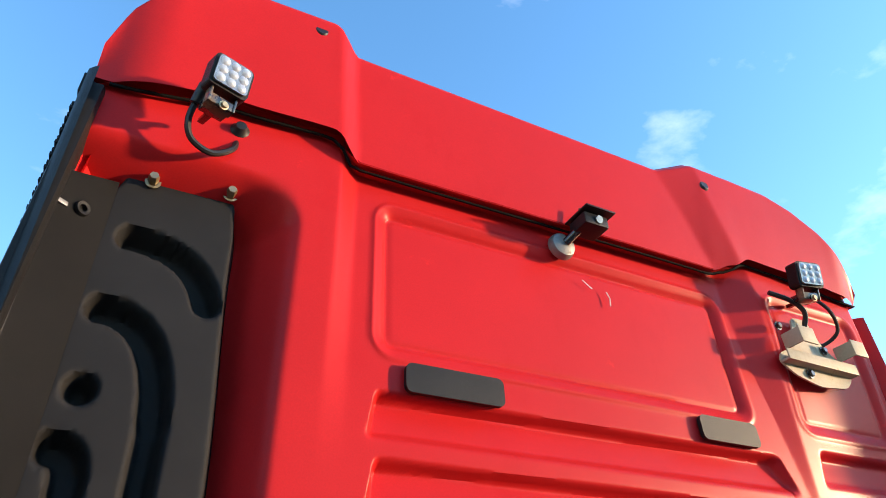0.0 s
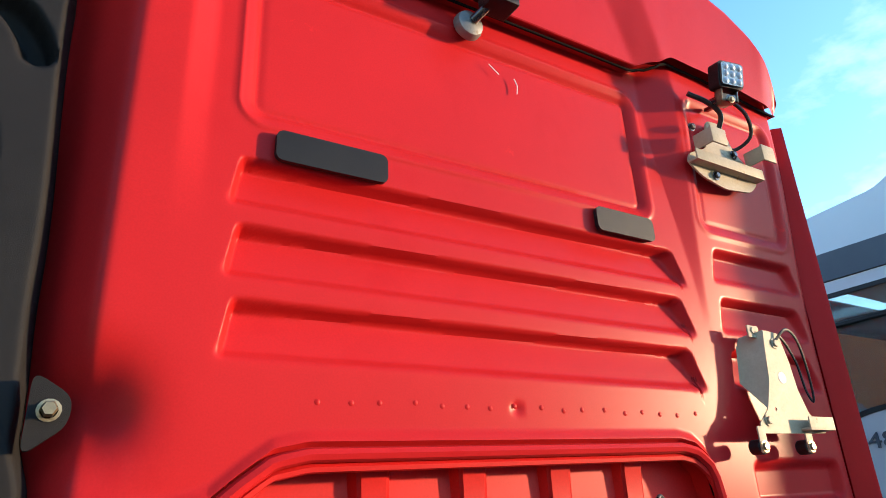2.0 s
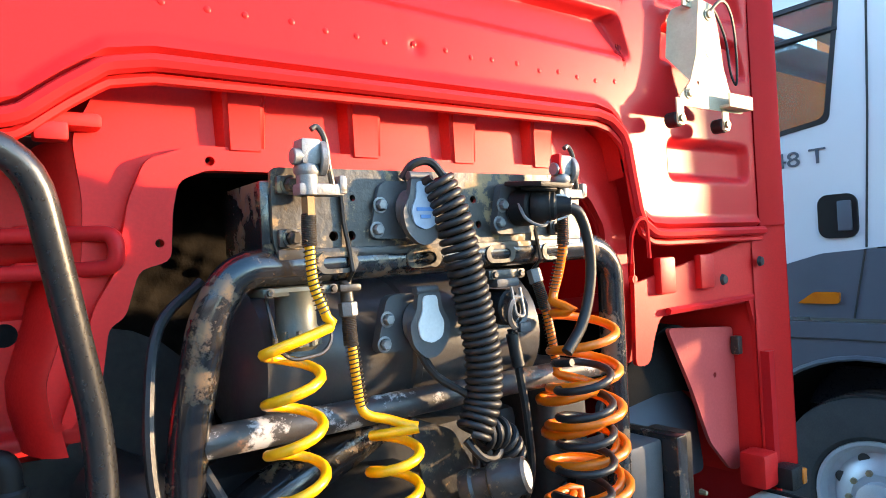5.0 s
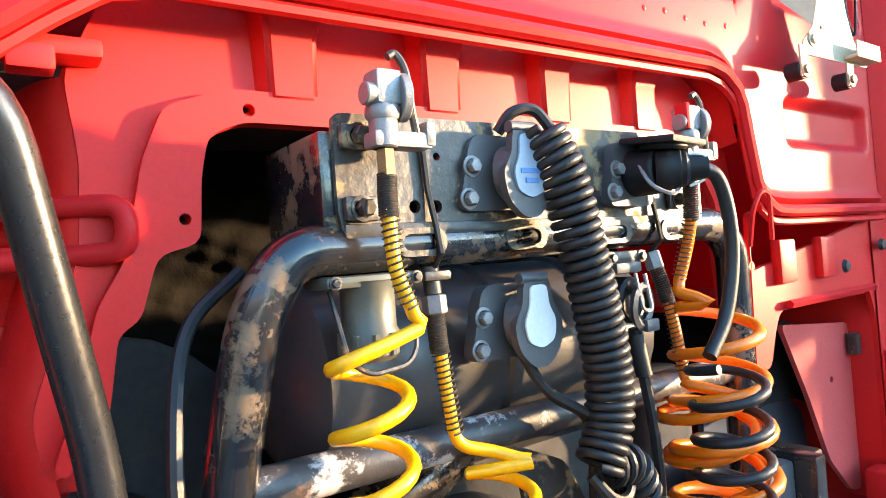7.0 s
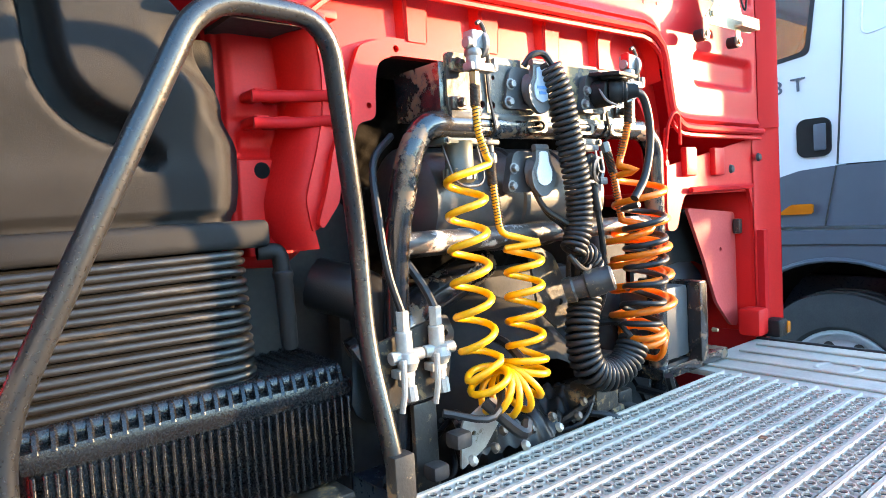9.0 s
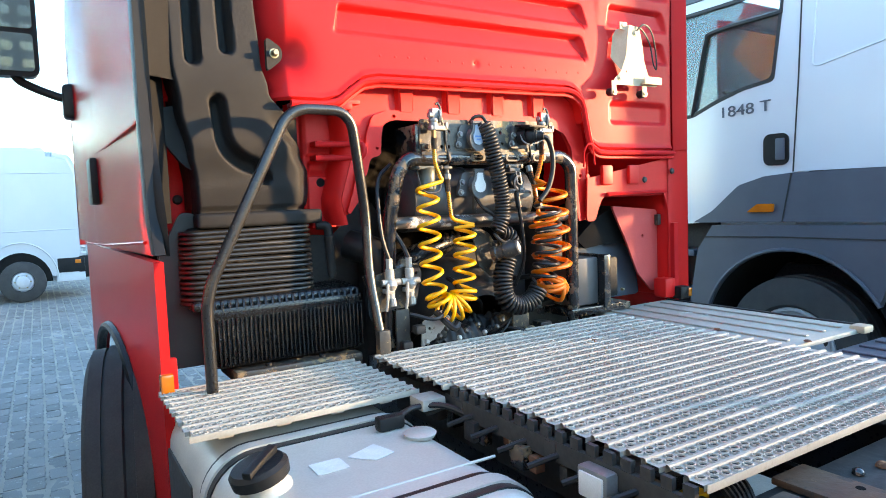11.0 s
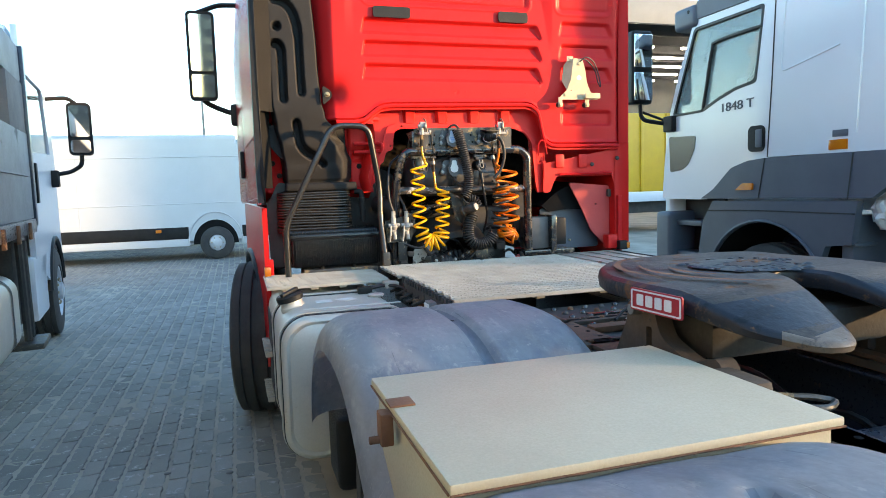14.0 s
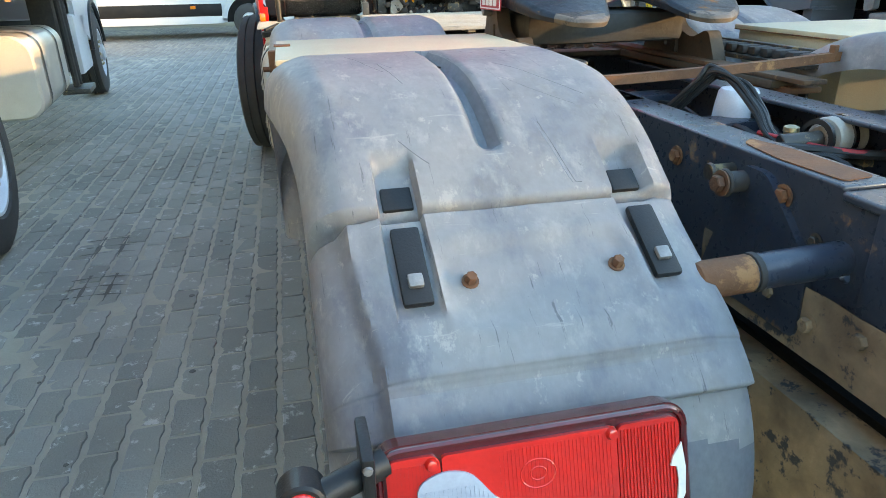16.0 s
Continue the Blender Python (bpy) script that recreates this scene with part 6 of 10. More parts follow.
cap = thing("cylinder_plug", "dirty metal cylinder with a pale round cap", "connector", at=(0.06, -0.10, 1.46))
part("barrel", turned([(0, 0), (0.030, 0), (0.032, 0.02), (0.027, 0.025), (0.027, 0.05), (0.033, 0.055), (0.033, 0.09), (0.030, 0.095), (0.030, 0.112), (0.025, 0.117)], (0.005, -0.085, 1.435), (0.52, -0.74, 0.25), 22), M_GREASY, cap)
part("end_cap", turned([(0, 0.005), (0.019, 0.005), (0.023, 0.003), (0.024, 0)], (0.066, -0.174, 1.465), (0.52, -0.74, 0.25), 20), M_VALVE, cap, "pale round end cap")
part("mount_plate", plate(bmesh.new(), round2d([(-0.06, 1.56), (0.03, 1.52), (0.12, 1.36), (0.04, 1.33), (-0.03, 1.39)], 0.015, 3), [circle(0.05, 1.40, 0.008)], 0.008, on_y(-0.03)), M_GREASY, cap)


def valve(x, y, z, label):
    th = thing("shutoff_valve", label, "valve", at=(x, y, z))
    part("body", rod((x, y, z - 0.05), (x, y, z + 0.06), 0.017, 12), M_VALVE, th)
    part("ball", turned([(0, -0.024), (0.017, -0.017), (0.024, 0), (0.017, 0.017), (0, 0.024)], (x, y - 0.008, z), (0, 0, 1), 14), M_VALVE, th)
    part("port", rod((x - 0.035, y, z + 0.01), (x + 0.04, y - 0.005, z + 0.01), 0.013, 10), M_VALVE, th)
    part("flange", cuboid(x - 0.03, x + 0.01, y - 0.02, y + 0.01, z - 0.03, z - 0.012, 0.004), M_VALVE, th)
    part("fitting", rod((x, y, z + 0.06), (x, y, z + 0.10), 0.014, 6), M_VALVE, th)
    part("lever", pipe([(x - 0.025, y - 0.03, z + 0.01), (x - 0.03, y - 0.035, z - 0.05), (x - 0.035, y - 0.03, z - 0.09)], 0.006, 8), M_VALVE, th)
    part("drain", rod((x + 0.005, y - 0.01, z - 0.08), (x + 0.005, y - 0.005, z - 0.05), 0.013, 8), M_VALVE, th)
    return th


v1 = valve(-0.452, -0.055, 1.352, "grey cast shut-off valve with a lever")
part("hose", pipe(spline([(-0.452, -0.055, 1.445), (-0.472, -0.045, 1.53), (-0.470, -0.02, 1.64), (-0.44, 0.03, 1.75), (-0.37, 0.06, 1.81)], 6), 0.008, 8), M_RUBBER, v1, "black hose")
v2 = valve(-0.366, -0.05, 1.350, "grey cast shut-off valve with a lever")
part("hose", pipe(spline([(-0.366, -0.05, 1.445), (-0.376, -0.03, 1.49), (-0.40, 0.0, 1.55)], 6), 0.009, 8), M_RUBBER, v2)
vp = thing("valve_plate", "rusty steel plate carrying the valves", "plate", at=(-0.39, -0.03, 1.0))
part("plate", plate(bmesh.new(), round2d([(-0.50, 1.39), (-0.32, 1.425), (-0.30, 1.385), (-0.33, 1.26), (-0.49, 1.25)], 0.01, 3), [circle(-0.325, 1.385, 0.007)], 0.01, on_y(-0.03)), M_GREASY, vp)
part("leg", cuboid(-0.42, -0.36, -0.03, -0.015, 1.0, 1.25, 0.005), M_GREASY, vp)

# engine, gearbox and pipes in the dark behind
eng = thing("engine_block", "dark greasy engine and gearbox parts below the cab", "engine", at=(0, 0.2, 0.9))
part("air_tank", turned([(0, -0.32), (0.10, -0.315), (0.13, -0.29), (0.13, -0.02), (0.136, -0.015), (0.136, 0.0), (0.13, 0.005), (0.13, 0.16), (0.136, 0.165), (0.136, 0.18), (0.13, 0.185), (0.13, 0.30), (0.10, 0.33), (0, 0.33)], (0.0, 0.14, 1.665), (1, 0, 0), 28), M_CYL, eng, "black horizontal cylinder")
part("fan_housing", turned([(0.20, 0), (0.24, 0.02), (0.24, 0.10), (0.20, 0.12), (0.05, 0.12), (0, 0.12)], (-0.52, 0.40, 1.5), (0.2, -1, 0.0), 26), M_FRAME_DK, eng)
part("block", cuboid(-0.42, 0.45, 0.25, 0.8, 0.9, 1.45, 0.03), M_FRAME_DK, eng)
part("bell_housing", turned([(0.28, 0), (0.30, 0.02), (0.28, 0.2), (0.2, 0.35), (0.16, 0.36)], (0.0, 0.35, 1.12), (0, -1, -0.05), 24), M_FRAME_DK, eng)
part("gearbox", cuboid(-0.22, 0.22, -0.75, 0.1, 0.78, 1.05, 0.05, 3), M_FRAME_DK, eng)
part("diag_pipe", pipe(spline([(-0.46, 0.12, 1.33), (-0.36, 0.1, 1.38), (-0.26, 0.14, 1.42), (0.0, 0.2, 1.50)], 5), 0.05, 12), M_STEEL_BLK, eng)
part("elbow", pipe(spline([(-0.5, 0.2, 1.5), (-0.42, 0.1, 1.45), (-0.40, 0.12, 1.30), (-0.36, 0.2, 1.2)], 5), 0.06, 12), M_RUBBER, eng)
part("muffler_side", cuboid(0.46, 0.62, 0.16, 0.5, 1.15, 1.55, 0.04, 3), M_FRAME_DK, eng)
rng = random.Random(11)
for k in range(26):
    x, z = rng.uniform(-0.44, 0.42), rng.uniform(1.05, 1.30)
    p = Vector((x, rng.uniform(-0.12, 0.12), z))
    q = p + Vector((rng.uniform(-0.2, 0.2), rng.uniform(-0.1, 0.2), rng.uniform(-0.12, 0.06)))
    part("cable", pipe(spline([p, p.lerp(q, 0.5) + Vector((0, rng.uniform(-0.06, 0.02), rng.uniform(-0.06, 0.04))), q], 5), rng.uniform(0.005, 0.013), 7), M_RUBBER, eng)
for k in range(16):
    x, y, z = rng.uniform(-0.42, 0.42), rng.uniform(-0.1, 0.1), rng.uniform(1.06, 1.2)
    s = rng.uniform(0.02, 0.05)
    part("housing", cuboid(x - s, x + s, y - s, y + s, z - s, z + s * 0.6, 0.01, 2), M_FRAME_DK if k % 3 else M_GREASY, eng)

boot = part("boot", grid(lambda u, v: Vector((-0.30 + 0.42 * u, -0.06 + 0.16 * v + 0.02 * math.sin(9 * u), 1.10 + 0.06 * math.sin(3.1 * v) + 0.05 * noise.noise((u * 5, v * 4, 2)) + 0.007 * math.sin(u * 70 + 6 * v))), lin(0, 1, 80), lin(0, 1, 24)), M_RUBBER, eng, "crumpled black rubber boot")
part("tan_plate", plate(bmesh.new(), round2d([(-0.34, 1.10), (-0.33, 1.20), (-0.24, 1.235), (-0.20, 1.20), (-0.27, 1.13)], 0.01), [circle(-0.30, 1.17, 0.006)], 0.006, on_y(-0.075)), M_VALVE, eng, "bare cast plate")
for k in range(9):
    x, y, z = -0.33 + 0.045 * k, -0.10 - 0.02 * (k % 2), 1.125 + 0.02 * ((k * 7) % 3)
    part("cap_nut", turned([(0, 0.012), (0.008, 0.01), (0.012, 0.002), (0.012, 0)], (x, y, z), (0.2, -1, 0.5), 10), M_VALVE if k % 3 == 0 else M_GREASY, eng)

# ---- chassis ----
fr = thing("chassis_frame", "dark steel chassis frame with rusty cross members", "chassis", at=(0, -2, 0.8))
for s in (-1, 1):
    bm = plate(bmesh.new(), [(1.2, 0.76), (1.2, 1.02), (-3.05, 1.02), (-3.05, 0.76)], [circle(-1.9, 0.93, 0.03), circle(-1.6, 0.93, 0.02)], 0.009, on_x(0.40 * s, s))
    part("rail_web", bm, M_FRAME, fr)
    part("rail_flange", cuboid(0.325 * s, 0.409 * s, -3.05, 1.2, 1.012, 1.022, 0.003), M_FRAME, fr)
    part("rear_rail_web", plate(bmesh.new(), [(-2.95, 0.74), (-2.95, 1.045), (-4.42, 1.045), (-4.42, 0.78), (-4.2, 0.74)], [circle(-3.55, 0.93, 0.02), circle(-4.26, 0.91, 0.012)], 0.009, on_x(0.245 * s, s)), M_FRAME, fr)
    bm = cuboid(0.15 * s, 0.254 * s, -4.22, -2.95, 1.040, 1.052, 0.005, 3)
    part("rear_rail_flange", bm, M_FRAME, fr)
    bm = cuboid(0.14 * s, 0.262 * s, -4.75, -4.225, 1.030, 1.046, 0.006, 3)
    box(bm, 0.25 * s, 0.262 * s, -4.75, -4.3, 0.74, 1.04, 0.004)
    part("rail_end_piece", bm, M_FRAME, fr, "dark blue rail extension")
    for y, z in ((-4.036, 0.989), (-4.097, 0.997), (-3.75, 0.985)):
        hexbolt(fr, (0.256 * s, y, z), (s, 0, 0), 0.015, M_RUST, "rail_bolt", "rusty bolt head", 0.012)
    part("bare_patch", plate(bmesh.new(), round2d([(0.165 * s, -4.19), (0.235 * s, -4.20), (0.243 * s, -4.05), (0.225 * s, -3.93), (0.19 * s, -3.90), (0.17 * s, -4.0)], 0.015), [], 0.002, on_z(1.0525)), M_RUST, fr, "bare rusty patch")
    hexbolt(fr, (0.256 * s, -4.19, 0.945), (s, 0, 0), 0.010, M_GREASY, "rail_bolt")
    part("rail_flange", cuboid(0.325 * s, 0.409 * s, -3.05, 1.2, 0.76, 0.77, 0.003), M_FRAME, fr)
    for i in range(9):
        y = -2.98 + i * 0.17
        for z in (0.96, 0.86):
            hexbolt(fr, (0.41 * s, y, z + 0.01 * (i % 2)), (s, 0, 0), 0.015, M_GREASY if i % 3 else M_RUST, "bolt")
for y, z in ((-4.55, 0.9), (-3.45, 0.92), (-3.0, 0.92), (-1.75, 0.93), (-0.6, 0.9)):
    part("cross_member", cuboid(-0.235, 0.235, y - 0.05, y + 0.05, z - 0.08, z + 0.07, 0.012), M_FRAME, fr)
part("deck_plate", cuboid(-0.39, 0.39, -2.25, -1.45, 1.024, 1.034, 0.003), M_FRAME_DK, fr, "black greasy mounting plate")
rng = random.Random(31)
for s in (-1, 1):
    part("deck_angle", cuboid(0.33 * s, 0.43 * s, -3.3, -1.5, 1.036, 1.060, 0.004), M_MUDBROWN, fr, "rust-brown angle beam")
    part("deck_lip", cuboid(0.42 * s, 0.435 * s, -3.3, -1.5, 0.90, 1.055, 0.004), M_MUDBROWN, fr)
    for k in range(16):
        part("beam_bolt", rod((0.38 * s + 0.012 * (k % 2), -3.2 + k * 0.11, 1.058), (0.38 * s + 0.012 * (k % 2), -3.2 + k * 0.11, 1.070), 0.010, 6), M_RUST if k % 2 else M_FRAME_DK, fr)
dome = [(0, 0.013), (0.007, 0.012), (0.012, 0.008), (0.014, 0.0)]
for i in range(7):
    for j in range(5):
        x, y = -0.08 + 0.078 * i + 0.012 * (j % 2), -1.52 - 0.085 * j - 0.012 * (i % 2)
        part("deck_bolt", turned(dome, (x, y, 1.036), (0, 0, 1), 10), (M_STEEL_BLK, M_GREASY, M_STEEL_BLK, M_RUST)[(i * 3 + j) % 4], fr)
part("slide_beam", cuboid(-0.275, -0.155, -3.42, -1.44, 1.036, 1.052, 0.004), M_RUSTBEAM, fr, "rust-brown sliding beam")
part("slide_beam_web", cuboid(-0.165, -0.152, -3.42, -1.44, 0.93, 1.040, 0.004), M_RUSTBEAM, fr)
part("slide_beam", cuboid(0.34, 0.42, -3.42, -1.44, 1.062, 1.076, 0.004), M_RUSTBEAM, fr, "rust-brown sliding beam")
# holes along the beam drawn as dark discs, nothing is cut
for k in range(22):
    part("beam_hole", turned([(0, 0.001), (0.009, 0.001), (0.010, 0)], (-0.185, -3.36 + k * 0.085, 1.052), (0, 0, 1), 8), M_FLAP, fr)
part("deck_bar", cuboid(-0.15, 0.34, -1.99, -1.93, 1.036, 1.060, 0.004), M_RUSTBEAM, fr, "rusty flat cross bar")
part("deck_bar", cuboid(-0.15, 0.34, -2.32, -2.22, 1.036, 1.058, 0.006), M_MUDBROWN, fr)
part("deck_bar", cuboid(0.0, 0.27, -1.70, -1.66, 1.036, 1.046, 0.003), M_STEEL_BLK, fr)
part("rust_patch", cuboid(0.06, 0.24, -1.80, -1.75, 1.034, 1.0385, 0.001), M_RUST, fr, "orange rust patch")
for x, y in ((0.20, -2.08), (0.27, -2.12), (0.10, -2.10)):
    part("deck_nut", turned([(0, 0.035), (0.018, 0.034), (0.022, 0.028), (0.022, 0.016), (0.030, 0.014), (0.030, 0)], (x, y, 1.036), (0, 0, 1), 12), M_RUSTBEAM, fr)
part("deck_hose", pipe(spline([(0.02, -1.86, 1.05), (0.10, -1.83, 1.085), (0.18, -1.86, 1.06), (0.24, -1.92, 1.07)], 5), 0.007, 7), M_RUBBER, fr)
part("marker_strip", cuboid(0.03, 0.19, -1.95, -1.915, 1.062, 1.068, 0.002, 2), M_PAPER, fr, "white strip with a red end")
part("marker_strip_end", cuboid(0.19, 0.25, -1.95, -1.915, 1.062, 1.068, 0.002), M_SIGNRED, fr)
part("cross_pipe", rod((0.05, -2.05, 1.075), (0.27, -1.98, 1.08), 0.024, 14), M_GREASY, fr)
for y in (-2.15, -1.80):
    part("slotted_bar", cuboid(-0.32, 0.32, y - 0.035, y + 0.035, 1.036, 1.052, 0.004), M_MUDBROWN, fr)
    for k in range(7):
        part("bolt_head", turned([(0, 0.008), (0.009, 0.007), (0.011, 0)], (-0.26 + k * 0.085, y, 1.052), (0, 0, 1), 8), M_GREASY if k % 3 else M_RUST, fr)
    # slots drawn as dark strips in place of shaded openings
    for k in range(6):
        part("slot", cuboid(-0.245 + k * 0.085, -0.19 + k * 0.085, y - 0.012, y + 0.012, 1.050, 1.0535, 0.001), M_FLAP, fr)
for s in (-1, 1):
    part("mount_angle", cuboid(0.36 * s, 0.47 * s, -3.35, -1.7, 1.024, 1.042, 0.004), M_RUST, fr, "rusty subframe angle")
    part("mount_web", cuboid(0.46 * s, 0.472 * s, -3.3, -1.75, 0.88, 1.03, 0.004), M_GREASY, fr)
part("side_angle", cuboid(-0.425, -0.36, -3.48, -2.55, 1.045, 1.062, 0.004), M_RUST, fr)
bm = pipe(spline([(-0.36, -3.36, 1.098), (-0.18, -3.36, 1.10), (0.2, -3.365, 1.115), (0.52, -3.365, 1.135)], 5), 0.018, 4)
part("loading_bar", bm, M_RUST, fr, "rust-coated flat bar across the frame")
for x in (0.47, 0.51):
    part("bar_bolt", rod((x, -3.365, 1.13), (x, -3.365, 1.165), 0.013, 6), M_RUST, fr)
part("tooth_rail", cuboid(0.44, 0.56, -3.30, -2.60, 1.085, 1.10, 0.004), M_GREASY, fr, "toothed sliding rail")
part("tooth_rail", cuboid(0.535, 0.56, -3.30, -2.60, 1.10, 1.135, 0.004), M_GREASY, fr)
for k in range(11):
    part("tooth", cuboid(0.455, 0.53, -3.285 + 0.062 * k, -3.245 + 0.062 * k, 1.10, 1.13, 0.008), M_FRAME_DK, fr)
part("air_bag_tank", turned([(0, -0.2), (0.08, -0.19), (0.1, -0.17), (0.1, 0.17), (0.08, 0.19), (0, 0.2)], (0.0, -4.05, 0.78), (1, 0, 0), 22), M_FRAME, fr)
part("torsion_tube", pipe([(-0.52, -4.245, 0.928), (-0.40, -4.245, 0.932), (-0.20, -4.245, 0.938)], 0.030, 16), M_FRAME, fr, "round cross tube")
part("tube_rust_end", rod((-0.525, -4.245, 0.928), (-0.425, -4.245, 0.931), 0.0312, 16), M_RUST, fr, "rusty tube end")
part("tube_clamp", rod((-0.425, -4.245, 0.931), (-0.413, -4.245, 0.932), 0.033, 16), M_FRAME_DK, fr)
part("hub_sleeve", turned([(0.015, 0), (0.026, 0.002), (0.028, 0.008), (0.022, 0.014), (0.020, 0.066)], (-0.316, -4.00, 0.998), (1, 0, 0), 18), M_FRAME_DK, fr)
part("hub_sleeve", turned([(0, 0), (0.016, 0.0), (0.018, 0.006), (0.014, 0.012), (0.014, 0.06)], (-0.31, -3.945, 1.005), (1, 0, 0), 14), M_GREASY, fr)
hexbolt(fr, (-0.316, -4.00, 0.998), (-1, 0, 0), 0.017, M_RUST, "hub_bolt", "rusty bolt")
part("hub_gusset", plate(bmesh.new(), round2d([(-3.99, 1.03), (-4.06, 1.03), (-4.20, 0.90), (-4.20, 0.76), (-3.90, 0.76)], 0.02), [], 0.02, on_x(-0.27)), M_FRAME, fr)
bm = bmesh.new()
us, vs = lin(-4.95, -3.6, 60), lin(0, 1, 26)
mud = lambda y, w: 0.010 * noise.noise((y * 9, w * 2.5, 0.3)) + 0.007 * noise.noise((y * 31, w * 9, 2.0))
grid(lambda y, w: Vector((-0.215 + 0.11 * min(1, w * 2) - mud(y, w) * (w < 0.5) if w > 0.5 else -0.215 - mud(y, w), y, 0.60 + mud(y, w) if w >= 0.5 else 0.30 + 0.60 * w)), us, vs, bm)
for v in bm.verts:
    if v.co.z > 0.585:
        v.co.x = min(v.co.x, -0.105)
part("muddy_beam", bm, M_MUDCAKE, fr, "mud-caked lower beam", 60)
part("mud_skirt", grid(lambda y, z: Vector((-0.258 - 0.006 - 0.006 * noise.noise((y * 14, z * 16, 1)), y, z)), lin(-4.95, -3.9, 50), lin(0.735, 0.865, 10)), M_MUDCAKE, fr, "mud-coated lower web", 60)
for y, z in ((-4.12, 0.82), (-4.22, 0.80), (-4.33, 0.83), (-4.42, 0.79)):
    hexbolt(fr, (-0.262, y, z), (-1, 0, 0), 0.014, M_MUDCAKE, "bolt")
part("rubber_strip", cuboid(-0.150, -0.118, -4.9, -3.7, 0.612, 0.632, 0.005), M_FLAP, fr, "black rubber strip")
part("rubber_strip", cuboid(-0.112, -0.085, -4.9, -3.7, 0.632, 0.655, 0.005), M_RUBBER, fr)
part("lower_flange", cuboid(-0.085, 0.03, -4.9, -3.7, 0.66, 0.70, 0.008), M_MUDCAKE, fr, "mud-spattered inner flange")
for y in (-4.5, -4.36, -4.22, -4.05):
    hexbolt(fr, (-0.05, y, 0.70), (0, 0, 1), 0.016, M_MUDCAKE, "bolt")
part("inner_floor", cuboid(-0.45, 0.45, -3.72, 0.9, 0.50, 0.53, 0), M_FRAME_DK, fr, "dark underside")
rng = random.Random(5)
for k in range(34):
    y = rng.uniform(-4.4, -1.7)
    x = rng.uniform(-0.18, 0.18)
    L = rng.uniform(0.25, 0.7)
    pts = spline([(x, y, rng.uniform(0.84, 0.95)), (x + rng.uniform(-0.05, 0.05), y + L * 0.5, rng.uniform(0.88, 1.0)), (x + rng.uniform(-0.15, 0.15), y + L, rng.uniform(0.84, 0.95))], 6)
    part("air_line", pipe(pts, rng.uniform(0.006, 0.014), 7), M_RUBBER, fr)
for k in range(20):
    x, y, z = rng.uniform(-0.2, 0.2), rng.uniform(-4.2, -1.6), rng.uniform(0.82, 0.92)
    s = rng.uniform(0.02, 0.06)
    part("valve_block", cuboid(x - s, x + s, y - s * 1.3, y + s * 1.3, z - s, z + s * 0.7, 0.008), (M_FRAME, M_GREASY, M_RUST)[k % 3], fr)
for k in range(22):
    y = -0.5 - 0.045 * k
    x = -0.50 + rng.uniform(-0.05, 0.06)
    s = rng.uniform(0.012, 0.032)
    part("valve_block", cuboid(x - s, x + s, y - s, y + s, 0.98, 1.0 + s * 1.5, 0.005), (M_FRAME_DK, M_GREASY, M_STEEL_BLK, M_RUST)[k % 4], fr)
for k in range(8):
    y = -0.55 - 0.12 * k
    part("cable", pipe(spline([(-0.60, y, 1.02), (-0.53, y - 0.05, 1.05), (-0.45, y - 0.02, 1.02), (-0.42, y + 0.05, 0.98)], 5), 0.008, 7), M_RUBBER, fr)

bottle = thing("white_reservoir", "translucent white plastic reservoir with black hoses", "reservoir", at=(0.12, -3.32, 0.9))
part("bottle", turned([(0, 0), (0.068, 0.0), (0.070, 0.01), (0.062, 0.10), (0.056, 0.14), (0.050, 0.15), (0, 0.152)], (0.145, -3.40, 0.912), (0, 0, 1), 24), M_CAMERA_WHITE, bottle)
for k in range(6):
    x = 0.0 + 0.010 * k + 0.006 * math.sin(k * 2.4)
    part("hose", pipe(spline([(x - 0.08, -3.40, 1.02), (x - 0.03, -3.45, 1.10), (x - 0.004 * k, -3.47 + 0.012 * math.cos(k * 1.9), 1.138 - 0.006 * k), (x * 0.6 + 0.03, -3.52 - 0.01 * (k % 3), 1.10), (x * 0.5 + 0.035, -3.62, 1.04 + 0.008 * (k % 2)), (x * 0.6 + 0.03, -3.70, 0.99), (x * 1.6 + 0.09, -3.80 - 0.02 * (k % 3), 0.975), (x + 0.25, -3.78 + 0.03 * (k % 3), 0.97)], 6), 0.0068, 8), M_RUBBER, bottle)
vlv = thing("solenoid_valve", "grey round valve with brass fittings", "valve", at=(0.2, -3.75, 0.9))
part("drum", turned([(0, 0), (0.030, 0), (0.034, 0.012), (0.046, 0.014), (0.050, 0.020), (0.050, 0.052), (0.053, 0.053), (0.053, 0.064), (0.050, 0.066), (0.050, 0.098), (0.044, 0.106), (0, 0.106)], (0.112, -3.76, 1.0), (1, 0.12, 0), 28), M_VALVE, vlv, "dull grey drum")
part("band", turned([(0.0505, 0), (0.0550, 0.001), (0.0550, 0.013), (0.0505, 0.014)], (0.162, -3.754, 1.0), (1, 0.12, 0), 28), M_STEEL_BLK, vlv, "dark clamp band")
part("seal", turned([(0.036, 0), (0.048, 0.002), (0.048, 0.010), (0.036, 0.012)], (0.098, -3.762, 1.0), (1, 0.12, 0), 24), M_RUBBER, vlv)
part("spout", rod((0.02, -3.74, 0.99), (0.115, -3.76, 0.998), 0.022, 14), M_GREASY, vlv)
part("foot", cuboid(0.05, 0.29, -3.80, -3.70, 0.93, 0.955, 0.006), M_GREASY, vlv)
